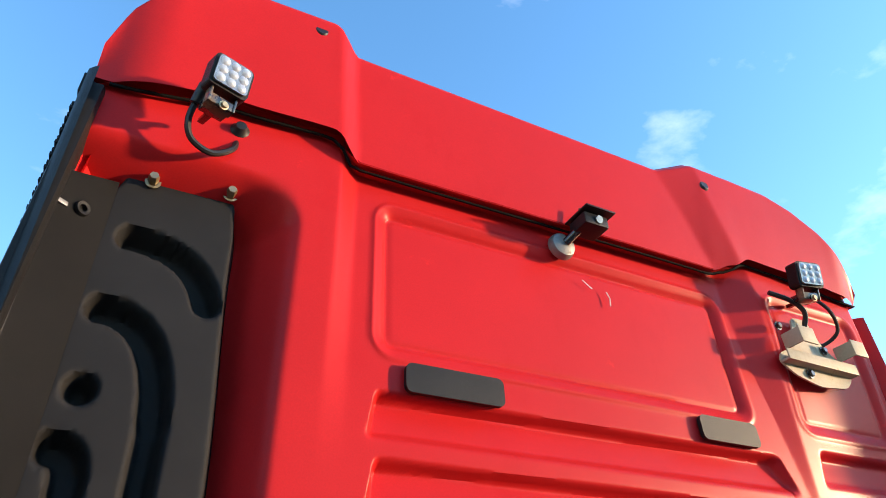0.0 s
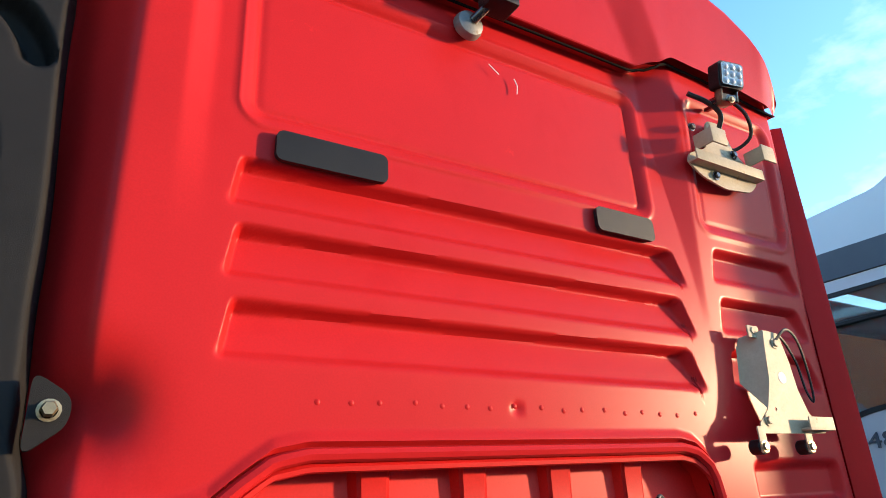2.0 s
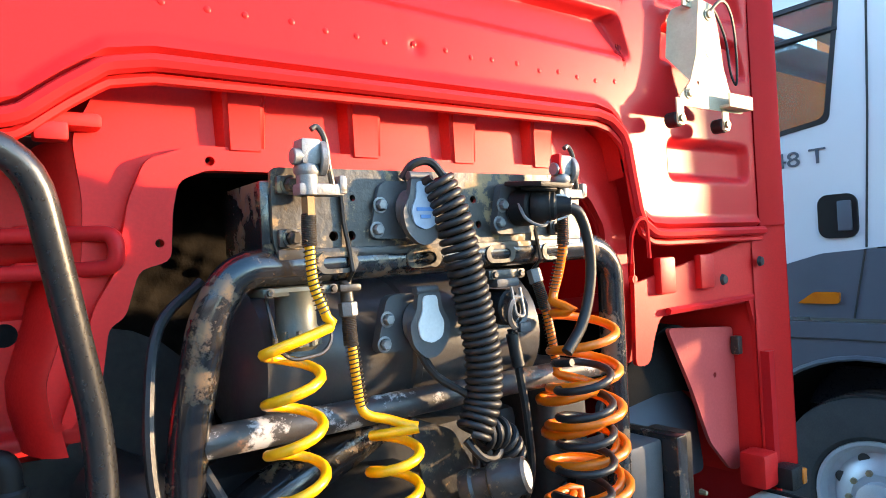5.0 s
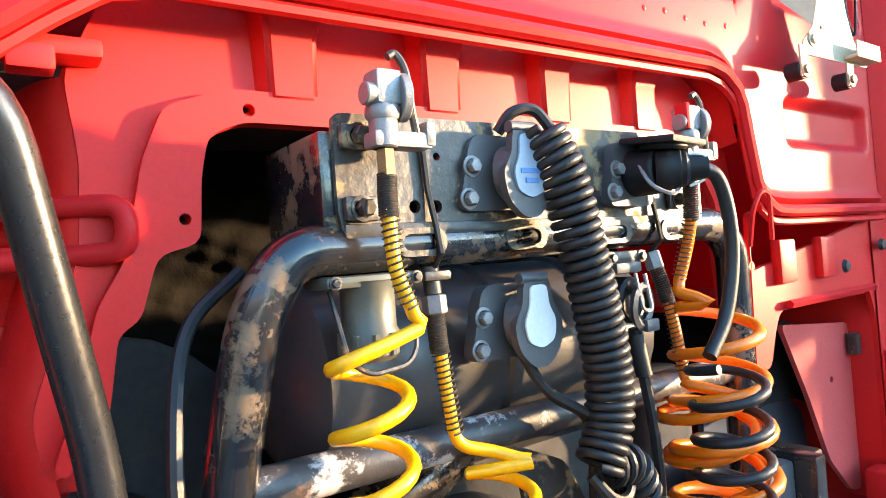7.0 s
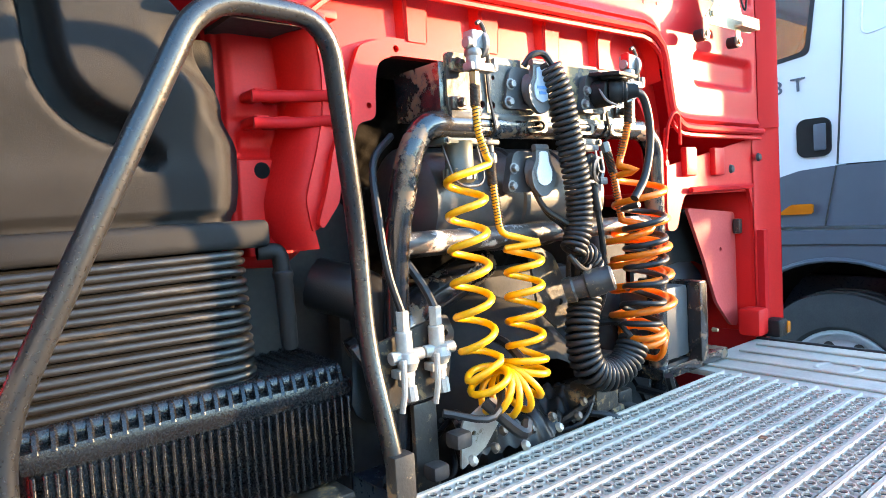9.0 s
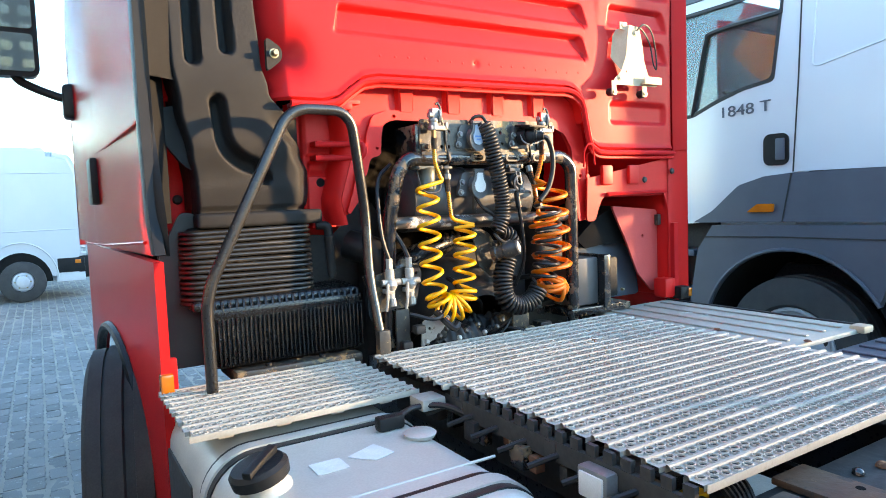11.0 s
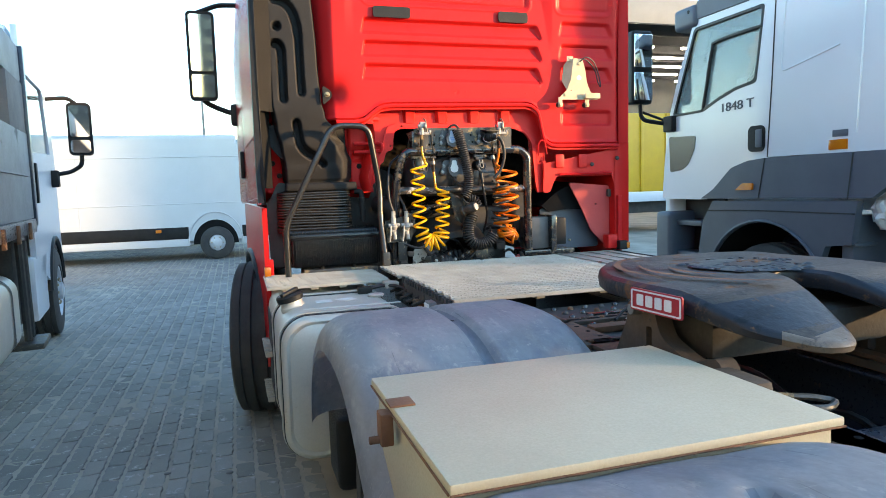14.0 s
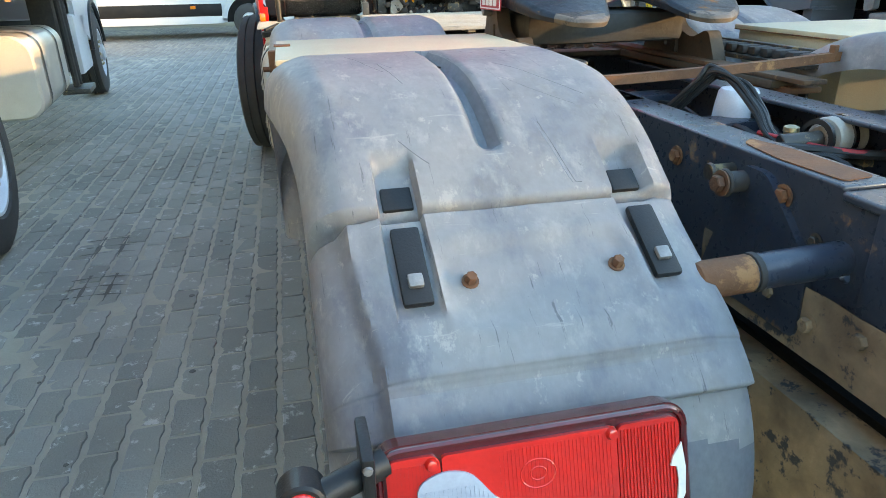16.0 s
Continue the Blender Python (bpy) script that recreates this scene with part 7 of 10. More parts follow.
for x, y in ((0.068, -3.715), (0.262, -3.72)):
    part("fitting", rod((x, y, 0.95), (x, y, 0.992), 0.021, 6), M_ZINC, vlv, "zinc hexagon fitting")
    part("fitting", turned([(0.019, 0), (0.020, 0.004), (0.016, 0.008), (0.016, 0.018), (0.019, 0.022), (0.018, 0.032), (0.010, 0.036), (0, 0.036)], (x, y, 0.990), (0, 0, 1), 12), M_ZINC, vlv, "zinc fitting collar")
part("ground_wire", pipe(spline([(0.02, -3.66, 1.0), (0.09, -3.80, 0.99), (0.17, -3.86, 0.985), (0.26, -3.84, 0.985)], 6), 0.006, 8), M_SIGNRED, vlv, "red wire")
part("pipe", pipe(spline([(-0.1, -3.70, 0.99), (0.05, -3.78, 0.985), (0.2, -3.87, 0.98), (0.35, -3.85, 0.98)], 6), 0.012, 8), M_RUBBER, vlv)

# ---- fifth wheel ----
fw = thing("fifth_wheel", "greasy worn fifth wheel coupling plate on the chassis", "fifth wheel", at=(0, -2.7, 1.04))
outl = [(-0.045, -2.62), (-0.06, -2.72), (-0.09, -2.86), (-0.13, -2.98), (-0.17, -3.035), (-0.24, -3.03), (-0.33, -2.93), (-0.385, -2.78), (-0.405, -2.6), (-0.40, -2.42), (-0.355, -2.28), (-0.27, -2.19), (-0.14, -2.14), (0, -2.13)]
full = outl + [(-x, y) for x, y in outl[-2::-1]]
full = [(0.085 + x * 1.13, y) for x, y in full]
full = round2d(full, 0.05, 3)
bm = bmesh.new()


def fw_z(x, y):
    return 1.335 - 0.10 * ss(-2.70, -3.05, y) - 0.012 * ss(0.3, 0.42, abs(x - 0.06))


area = sum(full[i][0] * full[(i + 1) % len(full)][1] - full[(i + 1) % len(full)][0] * full[i][1] for i in range(len(full)))
sgn = 1 if area > 0 else -1
vr = []
for k, (ins, dz) in enumerate(((0.03, -0.062), (0.004, -0.05), (0.0, -0.022), (0.004, -0.009), (0.016, 0.0))):
    row = []
    for i, (x, y) in enumerate(full):
        a, c = Vector(full[i - 1]), Vector(full[(i + 1) % len(full)])
        t = (c - a).normalized()
        p = Vector((x, y)) + Vector((-t.y, t.x)) * ins * sgn
        row.append(bm.verts.new((p.x, p.y, fw_z(p.x, p.y) + dz * (1 - 0.5 * ss(-2.75, -3.0, p.y)))))
    vr.append(row)
for a, b in zip(vr, vr[1:]):
    for i in range(len(a)):
        j = (i + 1) % len(a)
        bm.faces.new((a[i], a[j], b[j], b[i]))
for row in (vr[-1], vr[0]):
    es = [bm.edges.get((row[i], row[(i + 1) % len(row)])) for i in range(len(row))]
    bmesh.ops.triangle_fill(bm, use_beauty=True, edges=es)
fwp = part("plate", bm, M_GREASE5, fw, "smooth greasy coupling plate", 35)
fwp.data.materials.append(M_GREASETOP)
for f in fwp.data.polygons:
    if f.normal.z > 0.95:
        f.material_index = 1
fwp.data.materials.append(M_WORNTIP)
for f in fwp.data.polygons:
    c = f.center + Vector(fw.location)
    if c.y < -2.975 and f.normal.z < 0.985:
        f.material_index = 2
bm = turned([(0.055, 0), (0.075, 0.004), (0.12, 0.004), (0.15, 0.0)], (0.06, -2.50, 1.337), (0, 0, 1), 30)
part("jaw_ring", bm, M_GREASE5, fw, "black greased jaw ring")
part("jaw", turned([(0, 0), (0.052, 0.0), (0.056, 0.003), (0, 0.003)], (0.06, -2.50, 1.3365), (0, 0, 1), 24), M_FRAME_DK, fw)
for r0, a0, a1 in ((0.30, 150, 245), (0.36, 120, 200), (0.22, 160, 215)):
    bm = grid(lambda a, v: Vector((0.06 + (r0 + 0.022 * v * math.sin(radians((a - a0) * 180 / (a1 - a0)))) * math.cos(radians(a)), -2.50 + (r0 + 0.022 * v) * math.sin(radians(a)), 1.3365)), lin(a0, a1, 24), [0, 0.5, 1])
    part("rust_arc", bm, M_RUST, fw, "rust arc worn by the trailer")
for s in (-1, 1):
    bm = plate(bmesh.new(), round2d([(-2.40, 1.05), (-2.48, 1.20), (-2.50, 1.27), (-2.60, 1.27), (-2.64, 1.18), (-2.76, 1.14), (-2.86, 1.18), (-2.93, 1.05)], 0.03, 3), [rrect(-2.60, -2.575, 1.10, 1.20, 0.006), rrect(-2.68, -2.655, 1.08, 1.15, 0.006)], 0.05, on_x(0.05 + 0.385 * s, -s))
    part("bearing_bracket", bm, M_MUDBROWN, fw, "rust-brown bearing bracket")
    part("pivot_bolt", rod((0.05 + 0.37 * s, -2.55, 1.245), (0.05 + 0.42 * s, -2.55, 1.245), 0.016, 8), M_ALU_CAST, fw)
    part("bracket_foot", cuboid(0.34 * s, 0.46 * s, -2.95, -2.30, 1.044, 1.06, 0.006), M_RUST, fw)
    if s < 0:
        part("rub_block", cuboid(0.30 * s, 0.44 * s, -3.0, -2.86, 1.06, 1.16, 0.02), M_MUDBROWN, fw)
part("under_frame", cuboid(-0.26, 0.36, -2.75, -2.4, 1.13, 1.24, 0.03), M_FRAME_DK, fw)
part("handle", pipe(rounded([(-0.36, -2.95, 1.12), (-0.2, -3.0, 1.11), (-0.15, -3.02, 1.10), (-0.2, -3.05, 1.10), (-0.34, -3.02, 1.11)], 0.02), 0.008, 8), M_GREASY, fw, "release handle")
rng = random.Random(77)
bm = bmesh.new()
for k in range(70):
    a, r = rng.uniform(0, 6.28), rng.uniform(0.06, 0.20)
    lathe(bm, [(0.0, 0.006), (0.008, 0.005), (rng.uniform(0.010, 0.020), 0.0)], (0.07 + r * math.cos(a), -2.50 + r * 0.8 * math.sin(a), 1.337), (0, 0, 1), 7)
tagged(part("grease", bm, M_GREASE5, fw, "lumpy black grease round the jaw"), kind="stuff")
sign = thing("maker_plate", "red plate with white marks on the coupling side", "sign plate", at=(-0.35, -2.68, 1.27))
sm = Matrix.Translation((-0.378, -2.68, 1.285)) @ pose(0, 0, 0, 90, 0, -86)
bm = plate(bmesh.new(), rrect(-0.10, 0.10, -0.030, 0.030, 0.006), [], 0.004, lambda u, v, w: Vector((u, v, w)))
bmesh.ops.transform(bm, matrix=sm, verts=bm.verts)
part("plate", bm, M_SIGNRED, sign)
bm = plate(bmesh.new(), rrect(-0.096, 0.096, -0.026, 0.026, 0.005), [rrect(-0.091, 0.091, -0.022, 0.022, 0.004)], 0.0015, lambda u, v, w: Vector((u, v, 0.004 + w)))
bmesh.ops.transform(bm, matrix=sm, verts=bm.verts)
part("border", bm, M_SIGNWHITE, sign)
bm = bmesh.new()
for x0, w in ((-0.062, 0.026), (-0.026, 0.026), (0.010, 0.026), (0.046, 0.026)):
    bm = plate(bmesh.new(), rrect(x0 - 0.010, x0 + w - 0.008 - 0.002, -0.015, 0.015, 0.003), [], 0.002, lambda u, v, w2: Vector((u, v, 0.004 + w2)))
    bmesh.ops.transform(bm, matrix=sm, verts=bm.verts)
    part("logo_bar", bm, M_SIGNWHITE, sign, "white block mark")

# ---- catwalk ----
walkway = thing("catwalk", "worn perforated aluminium catwalk behind the cab", "catwalk", at=(-0.3, -0.6, 1.05))


def catwalk(x0, x1, y0, y1, z, pitch, label):
    bm = cuboid(x0, x1, y1 - 0.004, y1, z - 0.014, z + 0.004, 0.002)
    box(bm, x0, x1, y0, y0 + 0.004, z - 0.014, z + 0.004, 0.002)
    for x in lin(x0 + 0.1, x1 - 0.1, 3):
        box(bm, x - 0.02, x + 0.02, y1 + 0.03, y0 - 0.02, z - 0.03, z - 0.006, 0)
    th = part("catwalk_panel", bm, M_ALU, walkway, label)
    n = int(round(abs(y1 - y0) / pitch))
    for k in range(n):
        yb = y0 - pitch * k
        yt = yb - pitch
        sec = [(yb, -0.012), (yb, 0.0), (yb - 0.003, 0.007), (yb - 0.011, 0.007), (yb - 0.014, 0.0), (yt + 0.006, 0.0), (yt + 0.006, -0.012)]
        bm = bmesh.new()
        e0 = x0 + (0.010 if k % 2 else 0.0)
        rows = [[bm.verts.new((x, y, z + h)) for y, h in sec] for x in lin(e0, x1, 2)]
        for a, b in zip(rows, rows[1:]):
            for i in range(len(sec) - 1):
                bm.faces.new((a[i], a[i + 1], b[i + 1], b[i]))
        free = pitch - 0.017
        for r in range(2):
            for j in range(int((x1 - x0 - 0.03) / 0.036)):
                xc = x0 + 0.022 + j * 0.036 + 0.018 * r
                yc = yb - 0.014 - free * (0.28 + 0.44 * r)
                lathe(bm, [(0.0125, 0.0), (0.0105, 0.0045), (0.0088, 0.0045), (0.0082, -0.001)], (xc, yc, z), (0, 0, 1), 8)
                # flat dark disc paints the shade inside each tread hole
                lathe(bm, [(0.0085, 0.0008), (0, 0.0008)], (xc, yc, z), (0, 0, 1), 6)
        bmp = part("tread_plank", bm, M_ALU, th, "", 30)
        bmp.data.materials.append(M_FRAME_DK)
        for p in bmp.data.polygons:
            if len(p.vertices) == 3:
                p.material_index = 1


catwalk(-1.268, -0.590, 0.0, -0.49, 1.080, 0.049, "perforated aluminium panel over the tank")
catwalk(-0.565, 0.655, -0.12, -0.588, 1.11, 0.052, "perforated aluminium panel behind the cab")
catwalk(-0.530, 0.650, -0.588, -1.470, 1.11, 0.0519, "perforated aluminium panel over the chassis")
sp2 = thing("side_cover", "grey ribbed cover plate beside the catwalk", "cover plate", at=(0.95, -0.4, 1.1))
part("sheet", cuboid(0.668, 1.178, -0.95, 0.02, 1.085, 1.105, 0.008), M_COVER, sp2)
part("edge_trim", cuboid(1.18, 1.195, -0.95, 0.02, 1.075, 1.11, 0.005), M_RUBBER, sp2, "black edge trim")
for x in (0.71, 0.83, 0.95, 1.07):
    part("rib", cuboid(x, x + 0.02, -0.90, -0.03, 1.105, 1.113, 0.004), M_COVER, sp2)
part("emblem", turned([(0.05, 0), (0.055, 0.003), (0.062, 0.003), (0.066, 0)], (0.91, -0.35, 1.106), (0, 0, 1), 24), M_COVER, sp2)
part("grab_end", cuboid(1.09, 1.16, -0.98, -0.92, 1.09, 1.12, 0.01), M_CREAM, sp2)
for x, y in ((-0.2, -0.45), (0.3, -0.62), (0.35, -0.95)):
    part("dirt_clod", turned([(0, 0.006), (0.01, 0.005), (0.015, 0)], (x + 0.4, y, 1.11), (0, 0, 1), 7), M_RUST, sp2)
sp3 = thing("side_cover", "dark grey ribbed plastic cover behind the catwalk", "cover plate", at=(0.97, -1.2, 1.0))
part("sheet", cuboid(0.71, 1.24, -1.60, -0.97, 1.02, 1.06, 0.012), M_GREY_PL, sp3)
part("side_skirt", cuboid(1.215, 1.24, -1.60, -0.97, 0.45, 1.03, 0.008), M_GREY_PL, sp3)
for x in (0.76, 0.88, 1.0, 1.12):
    part("rib", cuboid(x, x + 0.02, -1.58, -1.0, 1.06, 1.068, 0.004), M_GREY_PL, sp3)
supp = thing("catwalk_support", "black notched steel supports under the catwalk", "bracket", at=(-0.55, -0.8, 1.0))
for y in (-0.15, -0.65, -1.05):
    part("crossbar", cuboid(-0.55, 0.64, y - 0.02, y + 0.02, 1.03, 1.075, 0.004), M_FRAME_DK, supp)
bm = bmesh.new()
for k in range(17):
    box(bm, -0.545, -0.532, -0.625 - k * 0.0519, -0.598 - k * 0.0519, 1.075, 1.106, 0)
box(bm, -0.547, -0.532, -1.48, -0.57, 1.03, 1.08, 0)
part("comb_edge", bm, M_FRAME_DK, supp)
part("side_block", cuboid(-0.64, -0.56, -0.60, -0.52, 1.045, 1.08, 0.006), M_ALU, supp)
for s in (-1, 1):
    part("upright", cuboid(0.44 * s, 0.47 * s, -1.5, -0.1, 0.9, 1.035, 0.004), M_FRAME_DK, supp)

# ---- fuel tank ----
tank = thing("fuel_tank", "brushed aluminium fuel tank with black strap bands", "fuel tank", at=(-0.95, -0.8, 0.4))
sec = rrect(-1.245, -0.62, 0.36, 1.03, 0.13, 8)


def tank_ring(y, ins):
    cx, cz = -0.9325, 0.695
    return [(cx + (x - cx) * (1 - ins / 0.3125), y, cz + (z - cz) * (1 - ins / 0.335)) for x, z in sec]


bm = bmesh.new()
rows = [[bm.verts.new(p) for p in tank_ring(y, i)] for y, i in ((0.10, 0.05), (0.09, 0.02), (0.07, 0.0), (-1.125, 0.0), (-1.142, 0.004), (-1.152, 0.012), (-1.156, 0.022), (-1.150, 0.036), (-1.165, 0.07))]
for a, b in zip(rows, rows[1:]):
    for k in range(len(a)):
        bm.faces.new((a[k], a[(k + 1) % len(a)], b[(k + 1) % len(a)], b[k]))
bm.faces.new(rows[0])
bm.faces.new(rows[-1])
part("shell", bm, M_ALU_TANK, tank, "", 30)
for y, w in ((-0.52, 0.04), (-1.06, 0.05)):
    for mname, ins, ww, mm in (("strap_rubber", -0.004, w + 0.05, M_RUBBER), ("strap", -0.009, w, M_ALU_TANK)):
        bm = bmesh.new()
        rows = [[bm.verts.new(p) for p in tank_ring(yy, i)] for yy, i in ((y + ww / 2, 0.0), (y + ww / 2, ins), (y - ww / 2, ins), (y - ww / 2, 0.0))]
        for a, b in zip(rows, rows[1:]):
            for k in range(len(a)):
                bm.faces.new((a[k], a[(k + 1) % len(a)], b[(k + 1) % len(a)], b[k]))
        part(mname, bm, mm, tank, "black rubber band" if mm is M_RUBBER else "aluminium strap", 30)
fc = part("filler_neck", turned([(0.06, 0), (0.062, 0.02), (0.055, 0.03), (0.055, 0.05)], (-1.155, -0.78, 1.005), (-0.25, 0, 1), 24), M_ALU_TANK, tank)
bm = turned([(0.05, 0.045), (0.066, 0.05), (0.068, 0.075), (0.06, 0.085), (0, 0.088)], (-1.155, -0.78, 1.005), (-0.25, 0, 1), 24)
part("filler_cap", bm, M_BLACK_PL, tank, "round black filler cap")
part("cap_grip", cuboid(-0.055, 0.055, -0.012, 0.012, 0.08, 0.104, 0.006, 2, Matrix.Translation((-1.155, -0.78, 1.005)) @ pose(0, 0, 0, 0, -14, 40)), M_BLACK_PL, tank)
part("label", plate(bmesh.new(), rrect(-1.04, -0.96, -0.80, -0.73, 0.004), [], 0.002, on_z(1.031)), M_PAPER, tank, "white label")
part("label", plate(bmesh.new(), [(-0.94, -0.74), (-0.85, -0.70), (-0.83, -0.78), (-0.89, -0.80), (-0.92, -0.77)], [], 0.002, on_z(1.031)), M_PAPER, tank, "torn white label")
part("sender", turned([(0.04, 0), (0.045, 0.01), (0.04, 0.014), (0, 0.014)], (-0.72, -0.72, 1.03), (0, 0, 1), 20), M_ALU_TANK, tank)
part("sender_plug", cuboid(-0.80, -0.72, -0.64, -0.60, 1.03, 1.07, 0.01, 2), M_BLACK_PL, tank, "black sender plug")
part("sender_cable", pipe(spline([(-0.74, -0.62, 1.055), (-0.66, -0.58, 1.06), (-0.58, -0.62, 1.06), (-0.52, -0.70, 1.03)], 6), 0.009, 8), M_RUBBER, tank)
part("weld", pipe([(-0.64, -0.95, 1.029), (-1.12, -0.95, 1.029)], 0.004, 6), M_ALU_TANK, tank)
step = thing("tank_step", "perforated aluminium step beside the tank", "step", at=(-1.25, 0.0, 0.4))
for z in (0.40, 0.66):
    part("tread", cuboid(-1.29, -1.22, -0.34, 0.05, z, z + 0.03, 0.006), M_ALU, step)
    for k in range(9):
        part("tooth", cuboid(-1.295, -1.225, -0.33 + k * 0.042, -0.315 + k * 0.042, z + 0.03, z + 0.04, 0.003), M_ALU, step)
part("recess", cuboid(-1.252, -1.235, -0.36, 0.06, 0.38, 0.90, 0.01), M_FRAME_DK, step)

adb = thing("additive_tank", "black plastic additive tank with a blue cap", "tank", at=(-0.8, -1.36, 0.8))
part("body", cuboid(-0.965, -0.50, -1.49, -1.245, 0.62, 1.0, 0.04, 3), M_BLACK_PL, adb)
# black block added for the shade seen through the mudguard arch
part("lower_body", cuboid(-1.06, -0.50, -1.49, -1.20, 0.34, 0.66, 0.04, 3), M_BLACK_PL, adb)
part("hump", cuboid(-0.66, -0.50, -1.45, -1.28, 0.96, 1.035, 0.03, 3), M_BLACK_PL, adb)
part("neck", rod((-0.94, -1.335, 0.90), (-0.995, -1.345, 0.952), 0.034, 18), M_BLACK_PL, adb)
bm = rod((-0.992, -1.345, 0.948), (-1.022, -1.35, 0.972), 0.034, 10)
box(bm, -0.036, 0.036, -0.011, 0.011, 0.0, 0.024, 0.005, 2, Matrix.Translation((-1.020, -1.35, 0.974)) @ pose(0, 0, 0, 0, -45, 30))
part("cap", bm, M_CAPBLUE, adb, "blue screw cap")
part("label", plate(bmesh.new(), [(-0.905, -1.325), (-0.822, -1.295), (-0.785, -1.385), (-0.868, -1.41)], [], 0.002, on_z(1.0015)), M_PAPER, adb, "white label")
part("reflector_arm", rod((-0.95, -1.46, 0.86), (-1.115, -1.492, 0.885), 0.008, 8), M_BLACK_PL, adb)
part("reflector", cuboid(-1.135, -1.10, -1.512, -1.488, 0.85, 0.93, 0.005), M_AMBER, adb, "orange reflector")
pmp = thing("pump_unit", "grey electric pump unit with wiring on the frame", "pump", at=(-0.5, -1.3, 1.0))
part("case", cuboid(-0.58, -0.44, -1.265, -1.175, 1.0, 1.07, 0.008), M_ALU_CAST, pmp)
part("face", cuboid(-0.585, -0.57, -1.255, -1.185, 1.005, 1.06, 0.003), M_PAPER, pmp)
part("clip", cuboid(-0.46, -0.41, -1.39, -1.35, 1.02, 1.04, 0.004), M_YELLOW, pmp, "yellow clip")
for k in range(6):
    part("wire", pipe(spline([(-0.44 + 0.015 * k, -1.30, 1.03), (-0.40 + 0.015 * k, -1.40, 1.05), (-0.46 + 0.01 * k, -1.50, 1.02), (-0.52, -1.58, 0.98)], 5), 0.006, 6), M_RUBBER, pmp)

# ---- mudguards, boxes, tail lamp ----
UPPER_CREASE, LIP = -0.706, -0.757
F_PROF = [(-0.83, 0.60), (-0.82, 0.70), (-0.795, 0.79), (-0.75, 0.865), (-0.68, 0.925), (-0.585, 0.983), (-0.49, 1.045), (-0.376, 1.125), (-0.28, 1.172), (-0.16, 1.206), (0.0, 1.218), (0.2, 1.208), (0.36, 1.17), (0.48, 1.11), (0.60, 1.03), (0.68, 0.94), (0.74, 0.82), (0.77, 0.70)]
F_PATH = spline([(0, y, z) for y, z in F_PROF], 10)
# closer rows where the segments meet and along the two creases above the lamp
SEAMS = (-0.481, UPPER_CREASE, LIP)
for ys in SEAMS:
    for o in (-0.012, -0.007, -0.0035, -0.0015, 0.0, 0.0015, 0.0035, 0.007, 0.012):
        k = max(i for i, p in enumerate(F_PATH) if p.y <= ys + o)
        a, b = F_PATH[k], F_PATH[k + 1]
        F_PATH.insert(k + 1, a.lerp(b, (ys + o - a.y) / max(1e-6, b.y - a.y)))
F_IN = sorted(set([round(v, 4) for v in lin(-0.56, -1.05, 34)] + [xs + o for xs in (-0.962, -0.582) for o in (-0.034, -0.029, 0.029, 0.034)] + [-0.80 + o for o in (-0.045, -0.036, -0.027, -0.018, 0.018, 0.027, 0.036, 0.045)]), reverse=True)
F_X = [(-0.485, -0.10), (-0.49, -0.04), (-0.505, -0.012), (-0.54, 0.0)] + [(x, 0.0) for x in F_IN if x <= -0.555] + [(-1.06, 0.0), (-1.07, -0.001), (-1.085, -0.004), (-1.10, -0.009), (-1.115, -0.014), (-1.138, -0.028), (-1.154, -0.048), (-1.163, -0.07), (-1.167, -0.095), (-1.168, -0.115)]


